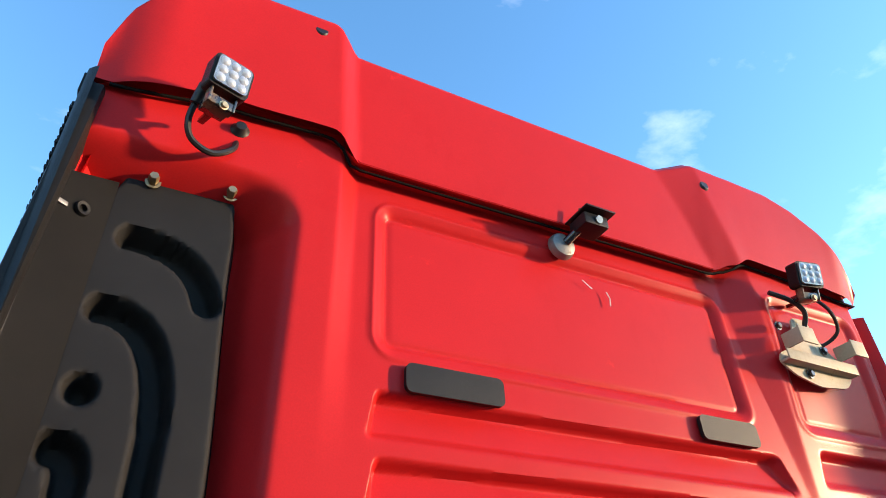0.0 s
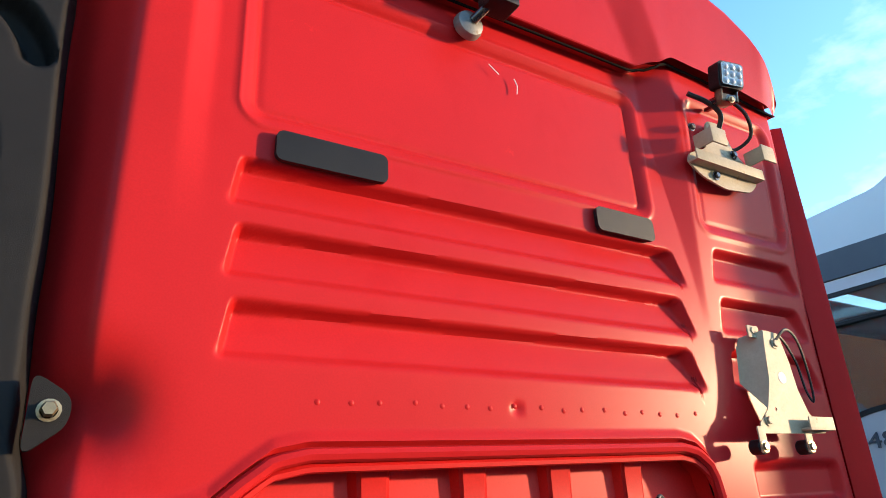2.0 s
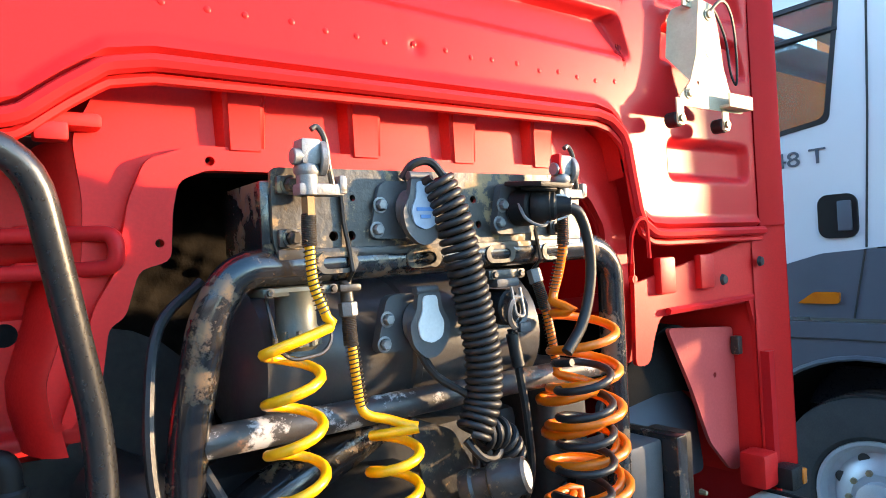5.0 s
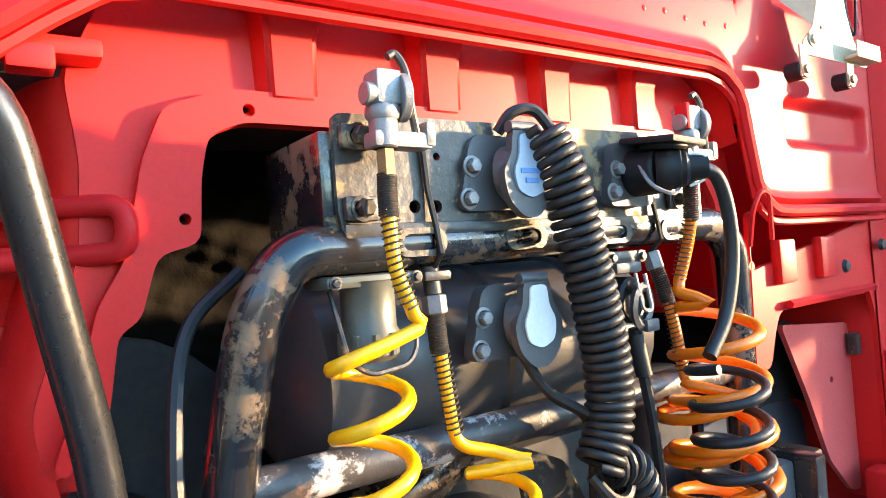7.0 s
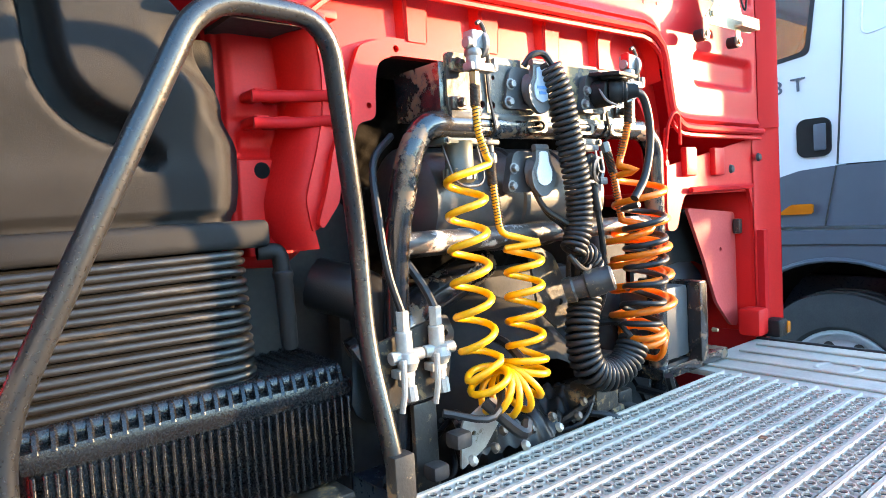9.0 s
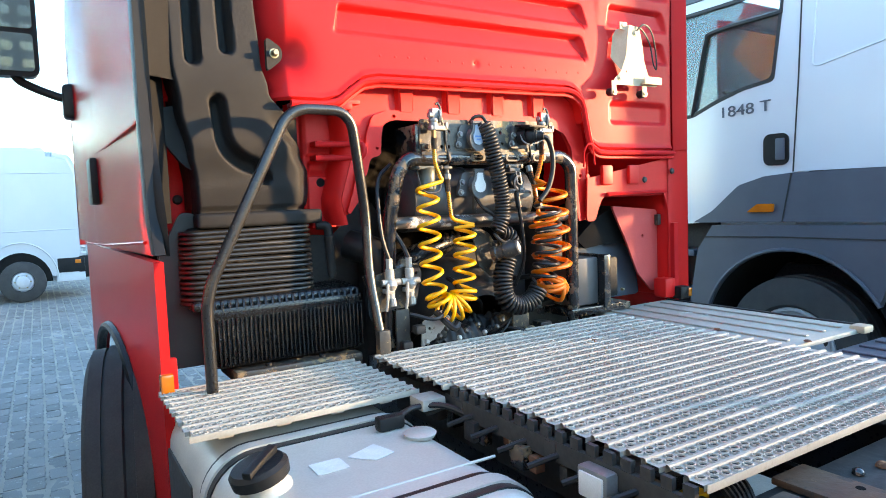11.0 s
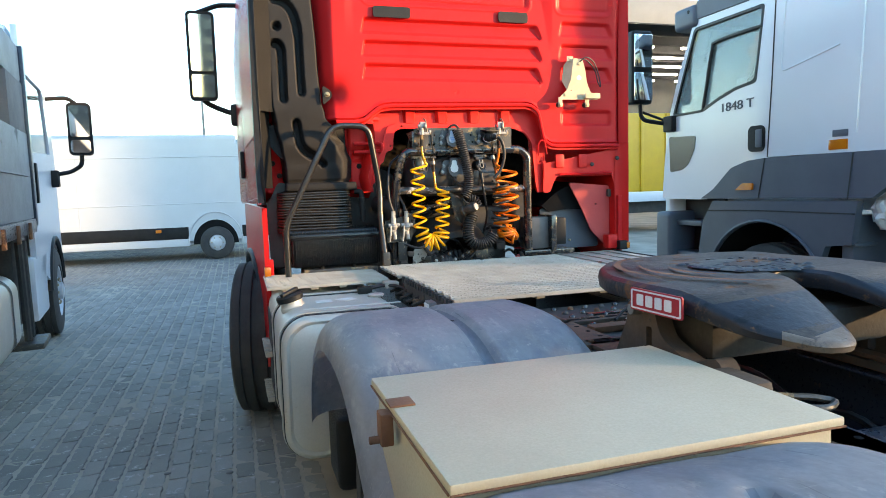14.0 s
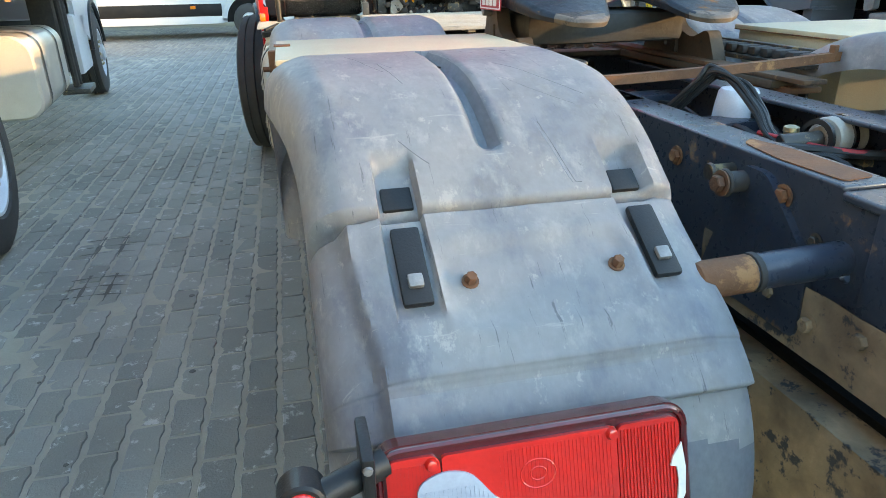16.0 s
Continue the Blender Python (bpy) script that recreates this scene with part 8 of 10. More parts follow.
def mudguard(yc, mirror, label, rear_details):
    sx = -1 if mirror else 1
    front = 0.17 if rear_details else 0.6
    th = thing("mudguard", label, "mudguard", "mudguards", at=(-0.83 * sx, yc, 1.0))
    bm = bmesh.new()
    rows = []
    for i, p in enumerate(F_PATH):
        t = (F_PATH[min(i + 1, len(F_PATH) - 1)] - F_PATH[max(i - 1, 0)]).normalized()
        nrm = Vector((0, -t.z, t.y))
        row = []
        for x, d in F_X:
            y = p.y
            k = 1 - ss(0.006 if rear_details else 0.0, 0.028 if rear_details else 0.036, math.hypot(x + 0.797, max(0.0, -0.37 - y, y - front)))
            g = -0.026 * k
            if rear_details:
                # sunken strap pockets and a raised field on the rear slope
                sunk = 1 - ss(-0.482, -0.470, y)
                field = 1 - ss(0.85, 1.15, max(abs(x + 0.778) / 0.235, (-0.66 - y) / 0.05 if y < -0.66 else 0))
                g += -0.017 * sunk * (1 - 0.6 * field * (x < -0.54))
                for xs in (-0.962, -0.582):
                    g += -0.024 * (1 - ss(0.86, 1.0, abs(x - xs) / 0.034)) * ss(-0.49, -0.475, y) * (1 - ss(-0.405, -0.393, y))
                    g += -0.012 * (1 - ss(0.86, 1.0, abs(x - xs) / 0.034)) * (1 - ss(0.9, 1.0, abs(y + 0.553) / 0.078))
                dd = sd_box(x, y, -0.93, -0.62, -0.665, -0.525, 0.04)
                g += 0.006 * math.exp(-(dd / 0.010) ** 2) - 0.003 * math.exp(-((dd + 0.025) / 0.008) ** 2)
                xb = -1.072 + 0.04 * ss(-0.48, -0.74, y)
                g += -0.030 * sunk * (1 - ss(xb - 0.024, xb, x))
                g += -0.0035 * math.exp(-((y - UPPER_CREASE) / 0.003) ** 2) - 0.003 * (1 - ss(UPPER_CREASE - 0.006, UPPER_CREASE, y))
                g += -0.020 * (1 - ss(LIP - 0.0036, LIP - 0.001, y))
                g += -0.012 * math.exp(-((y + 0.481) / 0.0022) ** 2)
                g += 0.0035 * noise.noise((x * 7, y * 6, 1.5)) + 0.0016 * noise.noise((x * 23, y * 17, 4.0))
            if rear_details and x < -1.0:
                x = -1.0 + (x + 1.0) * (1.0 - 0.37 * (1 - ss(-0.45, 0.25, y)))
            if rear_details and d < -0.11:
                d -= 0.10 * (1 - ss(-0.60, -0.30, y))
            row.append(bm.verts.new(Vector((x * sx, yc + p.y, p.z)) + nrm * (d + g)))
        rows.append(row)
    for a, b in zip(rows, rows[1:]):
        for k in range(len(a) - 1):
            bm.faces.new((a[k], a[k + 1], b[k + 1], b[k]))
    bmesh.ops.solidify(bm, geom=bm.faces[:], thickness=0.006)
    sh = part("shell", bm, M_FENDER, th, "sun-faded grey plastic shell", 50)
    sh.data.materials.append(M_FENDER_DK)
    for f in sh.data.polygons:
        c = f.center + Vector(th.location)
        # shade inside the drain channel is put into the face colour
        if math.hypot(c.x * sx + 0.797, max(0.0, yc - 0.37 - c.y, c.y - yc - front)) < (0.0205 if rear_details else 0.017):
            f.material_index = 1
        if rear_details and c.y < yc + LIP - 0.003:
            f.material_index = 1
    # dark disc for the shade inside the drain hole
    part("drain_hole", turned([(0, 0.002), (0.012, 0.002), (0.013, 0)], (-0.80 * sx, yc + 0.0, 1.193), (0, 0, 1), 14), M_FRAME_DK, th)
    return th


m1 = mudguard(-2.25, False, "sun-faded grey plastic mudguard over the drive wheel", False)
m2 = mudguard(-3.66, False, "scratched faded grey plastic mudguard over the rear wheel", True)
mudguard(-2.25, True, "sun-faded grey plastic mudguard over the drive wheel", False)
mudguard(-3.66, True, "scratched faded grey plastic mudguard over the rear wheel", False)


def on_guard(x, y, d=0.0):
    """A place on the rear mudguard at y (world), and its normal."""
    yy = y + 3.66
    for a, b in zip(F_PATH, F_PATH[1:]):
        if a.y <= yy <= b.y:
            t = (b - a).normalized()
            n = Vector((0, -t.z, t.y))
            k = (yy - a.y) / max(1e-6, b.y - a.y)
            p = a.lerp(b, k)
            return Vector((x, y, p.z)) + n * d, n, t
    return Vector((x, y, 1)), Vector((0, 0, 1)), Vector((0, 1, 0))


def guard_m(x, y, d=0.0):
    p, n, t = on_guard(x, y, d)
    xa = t.cross(n)
    return Matrix(((xa.x, t.x, n.x, p.x), (xa.y, t.y, n.y, p.y), (xa.z, t.z, n.z, p.z), (0, 0, 0, 1)))


for x in (-0.962, -0.582):
    mm = guard_m(x, -4.213, -0.016)
    bm = cuboid(-0.022, 0.022, -0.072, 0.060, 0, 0.014, 0.006, 2, mm)
    part("rubber_latch", bm, M_RUBBER, m2, "black rubber strap latch")
    part("latch_pin", cuboid(-0.011, 0.011, -0.048, -0.026, 0.012, 0.022, 0.004, 2, mm), M_ALU_CAST, m2, "bright latch pin")
    mm = guard_m(x, -4.105, -0.026)
    part("latch_tongue", cuboid(-0.024, 0.024, -0.03, 0.012, 0, 0.010, 0.003, 2, mm), M_RUBBER, m2, "dark latch tongue in its notch")
for x in (-0.884, -0.659):
    p, n, t = on_guard(x, -4.25, -0.006)
    hexbolt(m2, p, n, 0.0085, M_RUST, "bolt", "rusty bolt", 0.014)

rng = random.Random(41)
for k in range(22):
    x, y = rng.uniform(-1.0, -0.60), rng.uniform(-4.06, -3.55)
    L, sl, pts = rng.uniform(0.05, 0.26), rng.uniform(0.1, 0.8), []
    for q in lin(0, 1, 10):
        xx, yy = min(-0.545, x + L * sl * q), max(-4.12, y - L * q * (1 - 0.2 * q))
        rel = yy + 3.66
        pts.append(on_guard(xx, yy, 0.0035 * noise.noise((xx * 7, rel * 6, 1.5)) + 0.0016 * noise.noise((xx * 23, rel * 17, 4.0)) - 0.0004)[0])
    if abs(x + 0.797) > 0.06 and abs(x + L * sl + 0.797) > 0.06 and (x + 0.797) * (x + L * sl + 0.797) > 0:
        part("scratch", pipe(pts, rng.uniform(0.0005, 0.0010), 5), M_SCRATCH if k % 3 else M_FENDER_DK, m2, "dark scratch")

tl = thing("tail_lamp", "red tail lamp with clear reversing lens on the mudguard", "tail lamp", at=(-0.83, -4.45, 0.75))
LM = Matrix.Translation((-0.862, -4.475, 0.80)) @ pose(0, 0, 0, -18, 0, 0)


def lamp_plate(pts, d0, d1):
    bm = plate(bmesh.new(), pts, [], d1 - d0, lambda u, v, w: Vector((u, -(d0 + w), v)))
    bmesh.ops.transform(bm, matrix=LM, verts=bm.verts)
    return bm


HW = 0.197
part("housing", lamp_plate(rrect(-HW, HW, -0.085, 0.085, 0.03), -0.016, 0.012), M_LENS_DARKRED, tl, "dark red lens frame")
rim = [LM @ Vector((x, -0.013, z)) for x, z in rrect(-HW + 0.006, HW - 0.006, -0.079, 0.079, 0.026)]
part("rim", pipe(rim + rim[:1], 0.0045, 8), M_LENS_DARKRED, tl, "glossy dark red rim")
part("lens_red", lamp_plate(rrect(-0.118, 0.098, -0.07, 0.068, 0.006), 0.012, 0.019), M_LENS_RED, tl, "red lens")
part("lens_side", lamp_plate(rrect(-0.183, -0.120, -0.07, 0.070, 0.012), 0.012, 0.018), M_LENS_RED, tl, "red lens")
part("lens_ribbed", lamp_plate(rrect(0.100, 0.182, -0.07, 0.068, 0.010), 0.012, 0.018), M_LENS_RED, tl, "ribbed red lens")
part("lens_clear", lamp_plate(round2d([(-0.150, 0.040), (-0.118, 0.052), (-0.085, 0.045), (-0.055, 0.005), (0.02, -0.02), (0.075, -0.05), (0.07, -0.072), (-0.150, -0.072)], 0.015), 0.0195, 0.023), M_LENS_CLEAR, tl, "clear reversing lens")
bm = bmesh.new()
for x0, n, d in ((0.104, 17, 0.0175), (-0.180, 13, 0.0175)):
    for k in range(n):
        plate(bm, rrect(x0 + k * 0.0045, x0 + 0.0024 + k * 0.0045, -0.064, 0.062, 0.0008, 1), [], 0.0022, lambda u, v, w: Vector((u, -(d + w), v)))
for k in range(30):
    x = -0.050 + k * 0.0048
    plate(bm, rrect(x, x + 0.0012, -0.015 - 0.0012 * k, 0.062, 0.0004, 1), [], 0.0008, lambda u, v, w: Vector((u, -(0.0188 + w), v)))
bmesh.ops.transform(bm, matrix=LM, verts=bm.verts)
part("lens_ribs", bm, M_LENS_RED, tl)
bm = bmesh.new()
for k in range(20):
    x = -0.146 + k * 0.0052
    plate(bm, rrect(x, x + 0.0014, -0.068, 0.030 - max(0.0, x + 0.085) * 0.75, 0.0004, 1), [], 0.0010, lambda u, v, w: Vector((u, -(0.0228 + w), v)))
bmesh.ops.transform(bm, matrix=LM, verts=bm.verts)
part("clear_ribs", bm, M_LENS_CLEAR, tl)
for r in (0.010, 0.022):
    ring = [LM @ Vector((-0.004 + r * math.cos(k * 0.2618), -0.0192, 0.028 + 0.8 * r * math.sin(k * 0.2618))) for k in range(25)]
    part("lens_ring", pipe(ring, 0.0008, 5), M_LENS_RED, tl)
chip = [(0.170, 0.020), (0.182, 0.036), (0.186, 0.004), (0.184, -0.030), (0.176, -0.046), (0.158, -0.050), (0.160, -0.041), (0.173, -0.036), (0.176, -0.012), (0.174, 0.006), (0.166, 0.008)]
part("broken_mark", lamp_plate(chip, 0.0205, 0.023), M_PAPER, tl, "white chipped patch")
for x in (-0.13, 0.092):
    p = LM @ Vector((x, -0.016, 0.060))
    part("screw", turned([(0, 0.010), (0.006, 0.009), (0.008, 0.004), (0.009, 0)], p, LM.to_3x3() @ Vector((0, -1, 0)), 12), M_LENS_RED, tl)
arm = thing("outline_marker_lamp", "rubber arm with round red outline marker lamp", "marker lamp", at=(-1.1, -4.45, 0.8))
part("arm", pipe(rounded([(-1.045, -4.46, 0.865), (-1.09, -4.48, 0.865), (-1.135, -4.50, 0.86)], 0.03), 0.017, 12), M_RUBBER, arm)
part("arm_plate", cuboid(-1.072, -1.058, -4.50, -4.42, 0.82, 0.905, 0.004), M_RUBBER, arm)
for z in (0.835, 0.892):
    part("screw", turned([(0, 0.004), (0.005, 0.003), (0.006, 0)], (-1.066, -4.50, z), (0, -1, 0), 10), M_ALU_CAST, arm, "bright screw")
part("head", rod((-1.138, -4.47, 0.860), (-1.138, -4.515, 0.868), 0.027, 18), M_RUBBER, arm)
part("lens", turned([(0, 0.008), (0.012, 0.007), (0.019, 0.003), (0.02, 0)], (-1.138, -4.515, 0.868), (0.05, -0.98, 0.17), 18), M_LENS_RED, arm, "round red lens")


def tool_box(sx):
    th = thing("storage_box", "cream painted steel storage box between the mudguards", "storage box", "storage boxes", at=(-0.77 * sx, -2.95, 0.95))
    x0, x1 = (-1.135, -0.40) if sx > 0 else (0.62, 1.25)
    part("body", cuboid(x0 + 0.012, x1 - 0.012, -3.24, -2.70, 0.93, 1.16, 0.006), M_CREAM, th)
    bm = cuboid(x0, x1, -3.255, -2.685, 1.160, 1.178, 0.005)
    part("lid", bm, M_CREAM, th, "cream lid with rusty edges")
    bm = bmesh.new()
    for a, b in (((x0, -3.256, 1.161), (x1, -3.256, 1.161)), ((x0 - 0.001, -3.25, 1.161), (x0 - 0.001, -2.69, 1.161))):
        tube(bm, [a, b], 0.0022, 5)
    part("rust_edge", bm, M_RUST, th, "rust along the lid edge")
    xe = -1.14 if sx > 0 else 1.255
    part("latch", cuboid(xe - 0.02 * sx, xe + 0.006 * sx, -2.90, -2.86, 1.10, 1.165, 0.004), M_RUST, th, "rusty latch")
    part("latch_top", cuboid(xe, xe + 0.05 * sx, -2.905, -2.855, 1.178, 1.182, 0.001), M_RUST, th)
    part("latch_pin", rod((xe - 0.04 * sx, -2.88, 1.11), (xe, -2.88, 1.11), 0.008), M_RUST, th)


tool_box(1)
tool_box(-1)
knob = thing("coupling_knob", "black lamp with cream rim beside the coupling", "lamp", at=(0.62, -1.62, 1.1))
part("head", rod((0.60, -1.60, 1.17), (0.68, -1.62, 1.20), 0.045, 18), M_BLACK_PL, knob)
part("rim", turned([(0.045, 0), (0.05, 0.006), (0.04, 0.014), (0, 0.008)], (0.68, -1.62, 1.20), (0.08, -0.02, 0.03), 18), M_CREAM, knob)
part("stalk", pipe([(0.60, -1.60, 1.17), (0.55, -1.60, 1.05)], 0.018, 8), M_BLACK_PL, knob)


# ---- white truck parked beside ----
wt = thing("white_truck", "white tractor truck with blue-grey lower panels, parked alongside", "truck", at=(4.0, 0, 0))
WX = 2.87
side = [(1.74, 1.40), (1.70, 1.80), (1.64, 2.20), (1.49, 2.62), (1.26, 3.10), (-0.86, 3.10), (-0.86, 1.76), (0.30, 1.765), (0.70, 1.68), (0.94, 1.50), (1.10, 1.40)]
win = [(1.575, 2.225), (1.25, 3.03), (0.38, 3.035), (0.462, 2.40), (0.70, 2.37), (0.92, 2.305), (1.13, 2.225)]
win_in = [(1.545, 2.25), (1.235, 3.005), (0.405, 3.01), (0.485, 2.425), (0.71, 2.395), (0.94, 2.33), (1.14, 2.25)]
low_win = round2d([(1.625, 2.03), (1.22, 2.012), (1.24, 1.88), (1.33, 1.74), (1.42, 1.69), (1.605, 1.672)], 0.03, 3)
bm = plate(bmesh.new(), round2d(side, 0.04, 3), [round2d(win, 0.035, 3)], 0.04, on_x(WX))
part("cab_side", bm, M_WHITE, wt, "white painted cab side")
bm = plate(bmesh.new(), round2d(win_in, 0.04, 3), [], 0.006, on_x(WX + 0.02))
pane = part("window", bm, M_DARKWIN, wt, "tinted side window")
bm = plate(bmesh.new(), round2d(win, 0.035, 3), [round2d(win_in, 0.04, 3)], 0.02, on_x(WX - 0.004))
part("window_seal", bm, M_RUBBER, wt)
part("window_divider", pipe(spline([(WX + 0.005, 1.135, 2.235), (WX + 0.005, 1.075, 2.50), (WX + 0.005, 1.01, 2.78), (WX + 0.005, 0.94, 2.845), (WX + 0.005, 0.40, 2.86)], 5), 0.017, 6), M_RUBBER, wt)
part("low_window", plate(bmesh.new(), low_win, [], 0.01, on_x(WX - 0.006)), M_BLACK_GLOSS, wt, "small lower door window")
part("roof_band", plate(bmesh.new(), round2d([(1.32, 3.09), (1.20, 3.27), (-0.86, 3.245), (-0.86, 3.10), (1.24, 3.105)], 0.02, 3), [], 0.05, on_x(WX - 0.012)), M_GREY_PL, wt, "dark grey roof edge band")
part("roof_side", plate(bmesh.new(), round2d([(1.20, 3.26), (1.05, 3.42), (0.80, 3.50), (0.38, 3.53), (0.12, 3.65), (-0.30, 3.86), (-0.86, 3.95), (-0.86, 3.24)], 0.04, 3), [], 0.05, on_x(WX + 0.01)), M_WHITE, wt, "white roof side")
part("roof_top", grid(lambda u, v: Vector((WX + 0.04 + 2.34 * u, interp([(0, 1.20), (0.15, 0.95), (0.3, 0.4), (0.5, 0.0), (0.7, -0.35), (1, -0.86)], v), interp([(0, 3.28), (0.15, 3.46), (0.3, 3.53), (0.5, 3.70), (0.7, 3.87), (1, 3.95)], v) + 0.03 * math.sin(3.14 * u))), lin(0, 1, 6), lin(0, 1, 12)), M_WHITE, wt)
part("side_fairing", plate(bmesh.new(), round2d([(-0.84, 1.80), (-0.84, 3.3), (-1.06, 3.28), (-1.06, 1.80)], 0.04, 3), [], 0.04, on_x(WX + 0.015)), M_WHITE, wt, "white side fairing")
part("front", cuboid(WX + 0.03, 5.2, 1.62, 1.75, 0.6, 2.2, 0.05, 3), M_WHITE, wt)
part("windscreen", grid(lambda u, v: Vector((WX + 0.06 + 2.2 * u, 1.66 - 0.38 * v, 2.2 + 0.9 * v)), [0, 1], [0, 1]), M_DARKWIN, wt)
part("sun_visor", cuboid(WX - 0.035, 5.2, 1.20, 1.53, 3.04, 3.25, 0.05, 3), M_GREY_PL, wt, "grey sun visor")
part("back_wall", cuboid(WX + 0.04, 5.2, -0.80, -0.76, 1.2, 3.45, 0.01), M_WHITE, wt)
part("far_side", cuboid(5.2, 5.25, -0.8, 1.9, 1.2, 2.35, 0.02), M_WHITE, wt)
part("far_side", cuboid(5.2, 5.25, -0.8, 0.45, 2.35, 3.45, 0.02), M_WHITE, wt)
part("door_gap", pipe([(WX - 0.001, 0.262, 3.09), (WX - 0.001, 0.29, 2.4), (WX - 0.001, 0.326, 1.765)], 0.006, 5), M_FRAME_DK, wt)
part("panel_crease", pipe(rounded([(WX - 0.001, -0.42, 3.06), (WX - 0.001, 0.16, 3.03), (WX - 0.001, 0.20, 2.44), (WX - 0.001, -0.34, 2.55)], 0.06, 4), 0.006, 5), M_WHITE, wt)
part("corner_crease", pipe([(WX - 0.001, -0.50, 1.9), (WX - 0.001, -0.56, 3.3)], 0.008, 5), M_WHITE, wt)
seat_cab = part("interior", cuboid(WX + 0.3, 5.0, -0.7, 0.4, 1.6, 3.3, 0.05), M_FRAME_DK, wt, "dark cab interior")
part("seat", cuboid(WX + 0.35, WX + 0.8, 0.35, 0.6, 2.0, 2.85, 0.08, 3), M_FRAME_DK, wt)
part("steering_wheel", turned([(0.20, 0), (0.215, 0.01), (0.20, 0.02), (0.185, 0.01)], (WX + 0.6, 1.05, 2.38), (0, -0.5, 1), 24, True), M_RUBBER, wt)
# grey lower panels
bm = plate(bmesh.new(), round2d([(1.113, 1.408), (0.943, 1.497), (0.72, 1.685), (0.52, 1.742), (0.32, 1.757), (-0.90, 1.762), (-0.86, 1.58), (-0.66, 1.43), (0.386, 1.418)], 0.02, 3), [], 0.05, on_x(WX - 0.03))
part("lower_panel", bm, M_GREY_PL, wt, "blue-grey plastic lower panel")
for y0, y1 in ((0.321, 0.386), (-0.50, -0.465)):
    part("panel_gap", pipe([(WX - 0.032, y0, 1.757), (WX - 0.032, y1, 1.42)], 0.005, 5), M_FRAME_DK, wt)
bm = plate(bmesh.new(), [(1.17, 0.50), (1.125, 0.83), (1.06, 1.20), (0.93, 1.39), (-0.56, 1.41), (-0.52, 1.09), (-0.30, 1.06)] + [(0.33 + 0.66 * math.cos(radians(a)), 0.56 + 0.66 * math.sin(radians(a))) for a in range(150, 5, -8)], [], 0.06, on_x(WX - 0.045))
part("wheel_arch_panel", bm, M_GREY_PL, wt, "blue-grey wheel arch panel")
part("arch_rear_step", cuboid(WX - 0.03, WX + 0.2, -0.54, -0.30, 1.075, 1.10, 0.01), M_GREY_PL, wt)
part("arch_edge", pipe([(WX - 0.048, 0.33 + 0.67 * math.cos(radians(a)), 0.56 + 0.67 * math.sin(radians(a))) for a in range(150, 5, -8)], 0.014, 6), M_GREY_PL, wt)
part("arch_liner", grid(lambda a, v: Vector((WX - 0.02 + 0.75 * v, 0.33 + 0.655 * math.cos(radians(a)), 0.56 + 0.655 * math.sin(radians(a)))), range(172, 4, -8), [0, 1]), M_FLAP, wt, "black wheel arch liner")
part("arch_back", cuboid(WX + 0.72, WX + 0.74, -0.5, 1.1, 0.3, 1.25, 0), M_FLAP, wt)
part("panel_line", pipe([(WX - 0.047, 1.0, 1.30), (WX - 0.047, 0.40, 1.315), (WX - 0.047, -0.54, 1.315)], 0.005, 5), M_FRAME_DK, wt)
for z in (0.83, 1.14):
    part("entry_step", cuboid(WX - 0.01, WX + 0.25, 1.12, 1.50, z, z + 0.05, 0.01), M_GREY_PL, wt)
part("step_well", cuboid(WX + 0.2, WX + 0.24, 1.05, 1.70, 0.4, 1.40, 0.01), M_FRAME_DK, wt)
part("bumper_end", cuboid(WX - 0.10, WX + 0.5, 1.48, 1.72, 0.35, 1.275, 0.05, 3), M_GREY_PL, wt)
part("fuel_side", cuboid(WX + 0.0, WX + 0.4, -0.50, -0.40, 0.5, 1.3, 0.02), M_GREY_PL, wt)
part("door_handle", plate(bmesh.new(), rrect(0.352, 0.535, 1.815, 2.035, 0.05), [], 0.02, on_x(WX - 0.014)), M_BLACK_PL, wt, "black door handle")
part("handle_grip", cuboid(WX - 0.028, WX - 0.012, 0.375, 0.44, 1.85, 2.0, 0.01), M_GREY_PL, wt)
part("indicator", plate(bmesh.new(), round2d([(0.445, 1.49), (0.44, 1.548), (0.56, 1.548), (0.645, 1.488)], 0.015, 3), [], 0.02, on_x(WX - 0.048)), M_AMBER, wt, "amber indicator")
part("reflector", cuboid(WX - 0.008, WX + 0.004, -0.43, -0.27, 1.785, 1.86, 0.004), M_AMBER, wt, "amber reflector")
part("badge", cuboid(WX - 0.006, WX + 0.004, -0.43, -0.30, 1.88, 1.93, 0.003), M_GREY_PL, wt, "dark badge")
tm = Matrix.Translation((WX - 0.004, 0.688, 2.232)) @ Matrix(((0, 0, -1, 0), (-1, 0, 0, 0), (0, 1, 0, 0), (0, 0, 0, 1))) @ pose(0, 0, 0, 0, 0, 1) @ Matrix.Diagonal((1.28, 1, 1, 1))
text_mesh("1848 T", 0.112, 0.003, M_GREY_PL, tm, "lettering", wt, "grey model lettering")
part("visor_screw", turned([(0, 0.006), (0.014, 0.005), (0.018, 0)], (WX - 0.036, 1.30, 3.19), (-1, 0, 0), 12), M_BLACK_PL, wt)
part("mirror_arm", pipe(rounded([(WX, 1.62, 2.16), (WX - 0.22, 1.80, 2.22), (WX - 0.22, 1.82, 2.5)], 0.08), 0.022, 8), M_BLACK_PL, wt)
part("mirror_foot", cuboid(WX - 0.06, WX + 0.02, 1.52, 1.66, 2.08, 2.24, 0.02), M_BLACK_PL, wt)
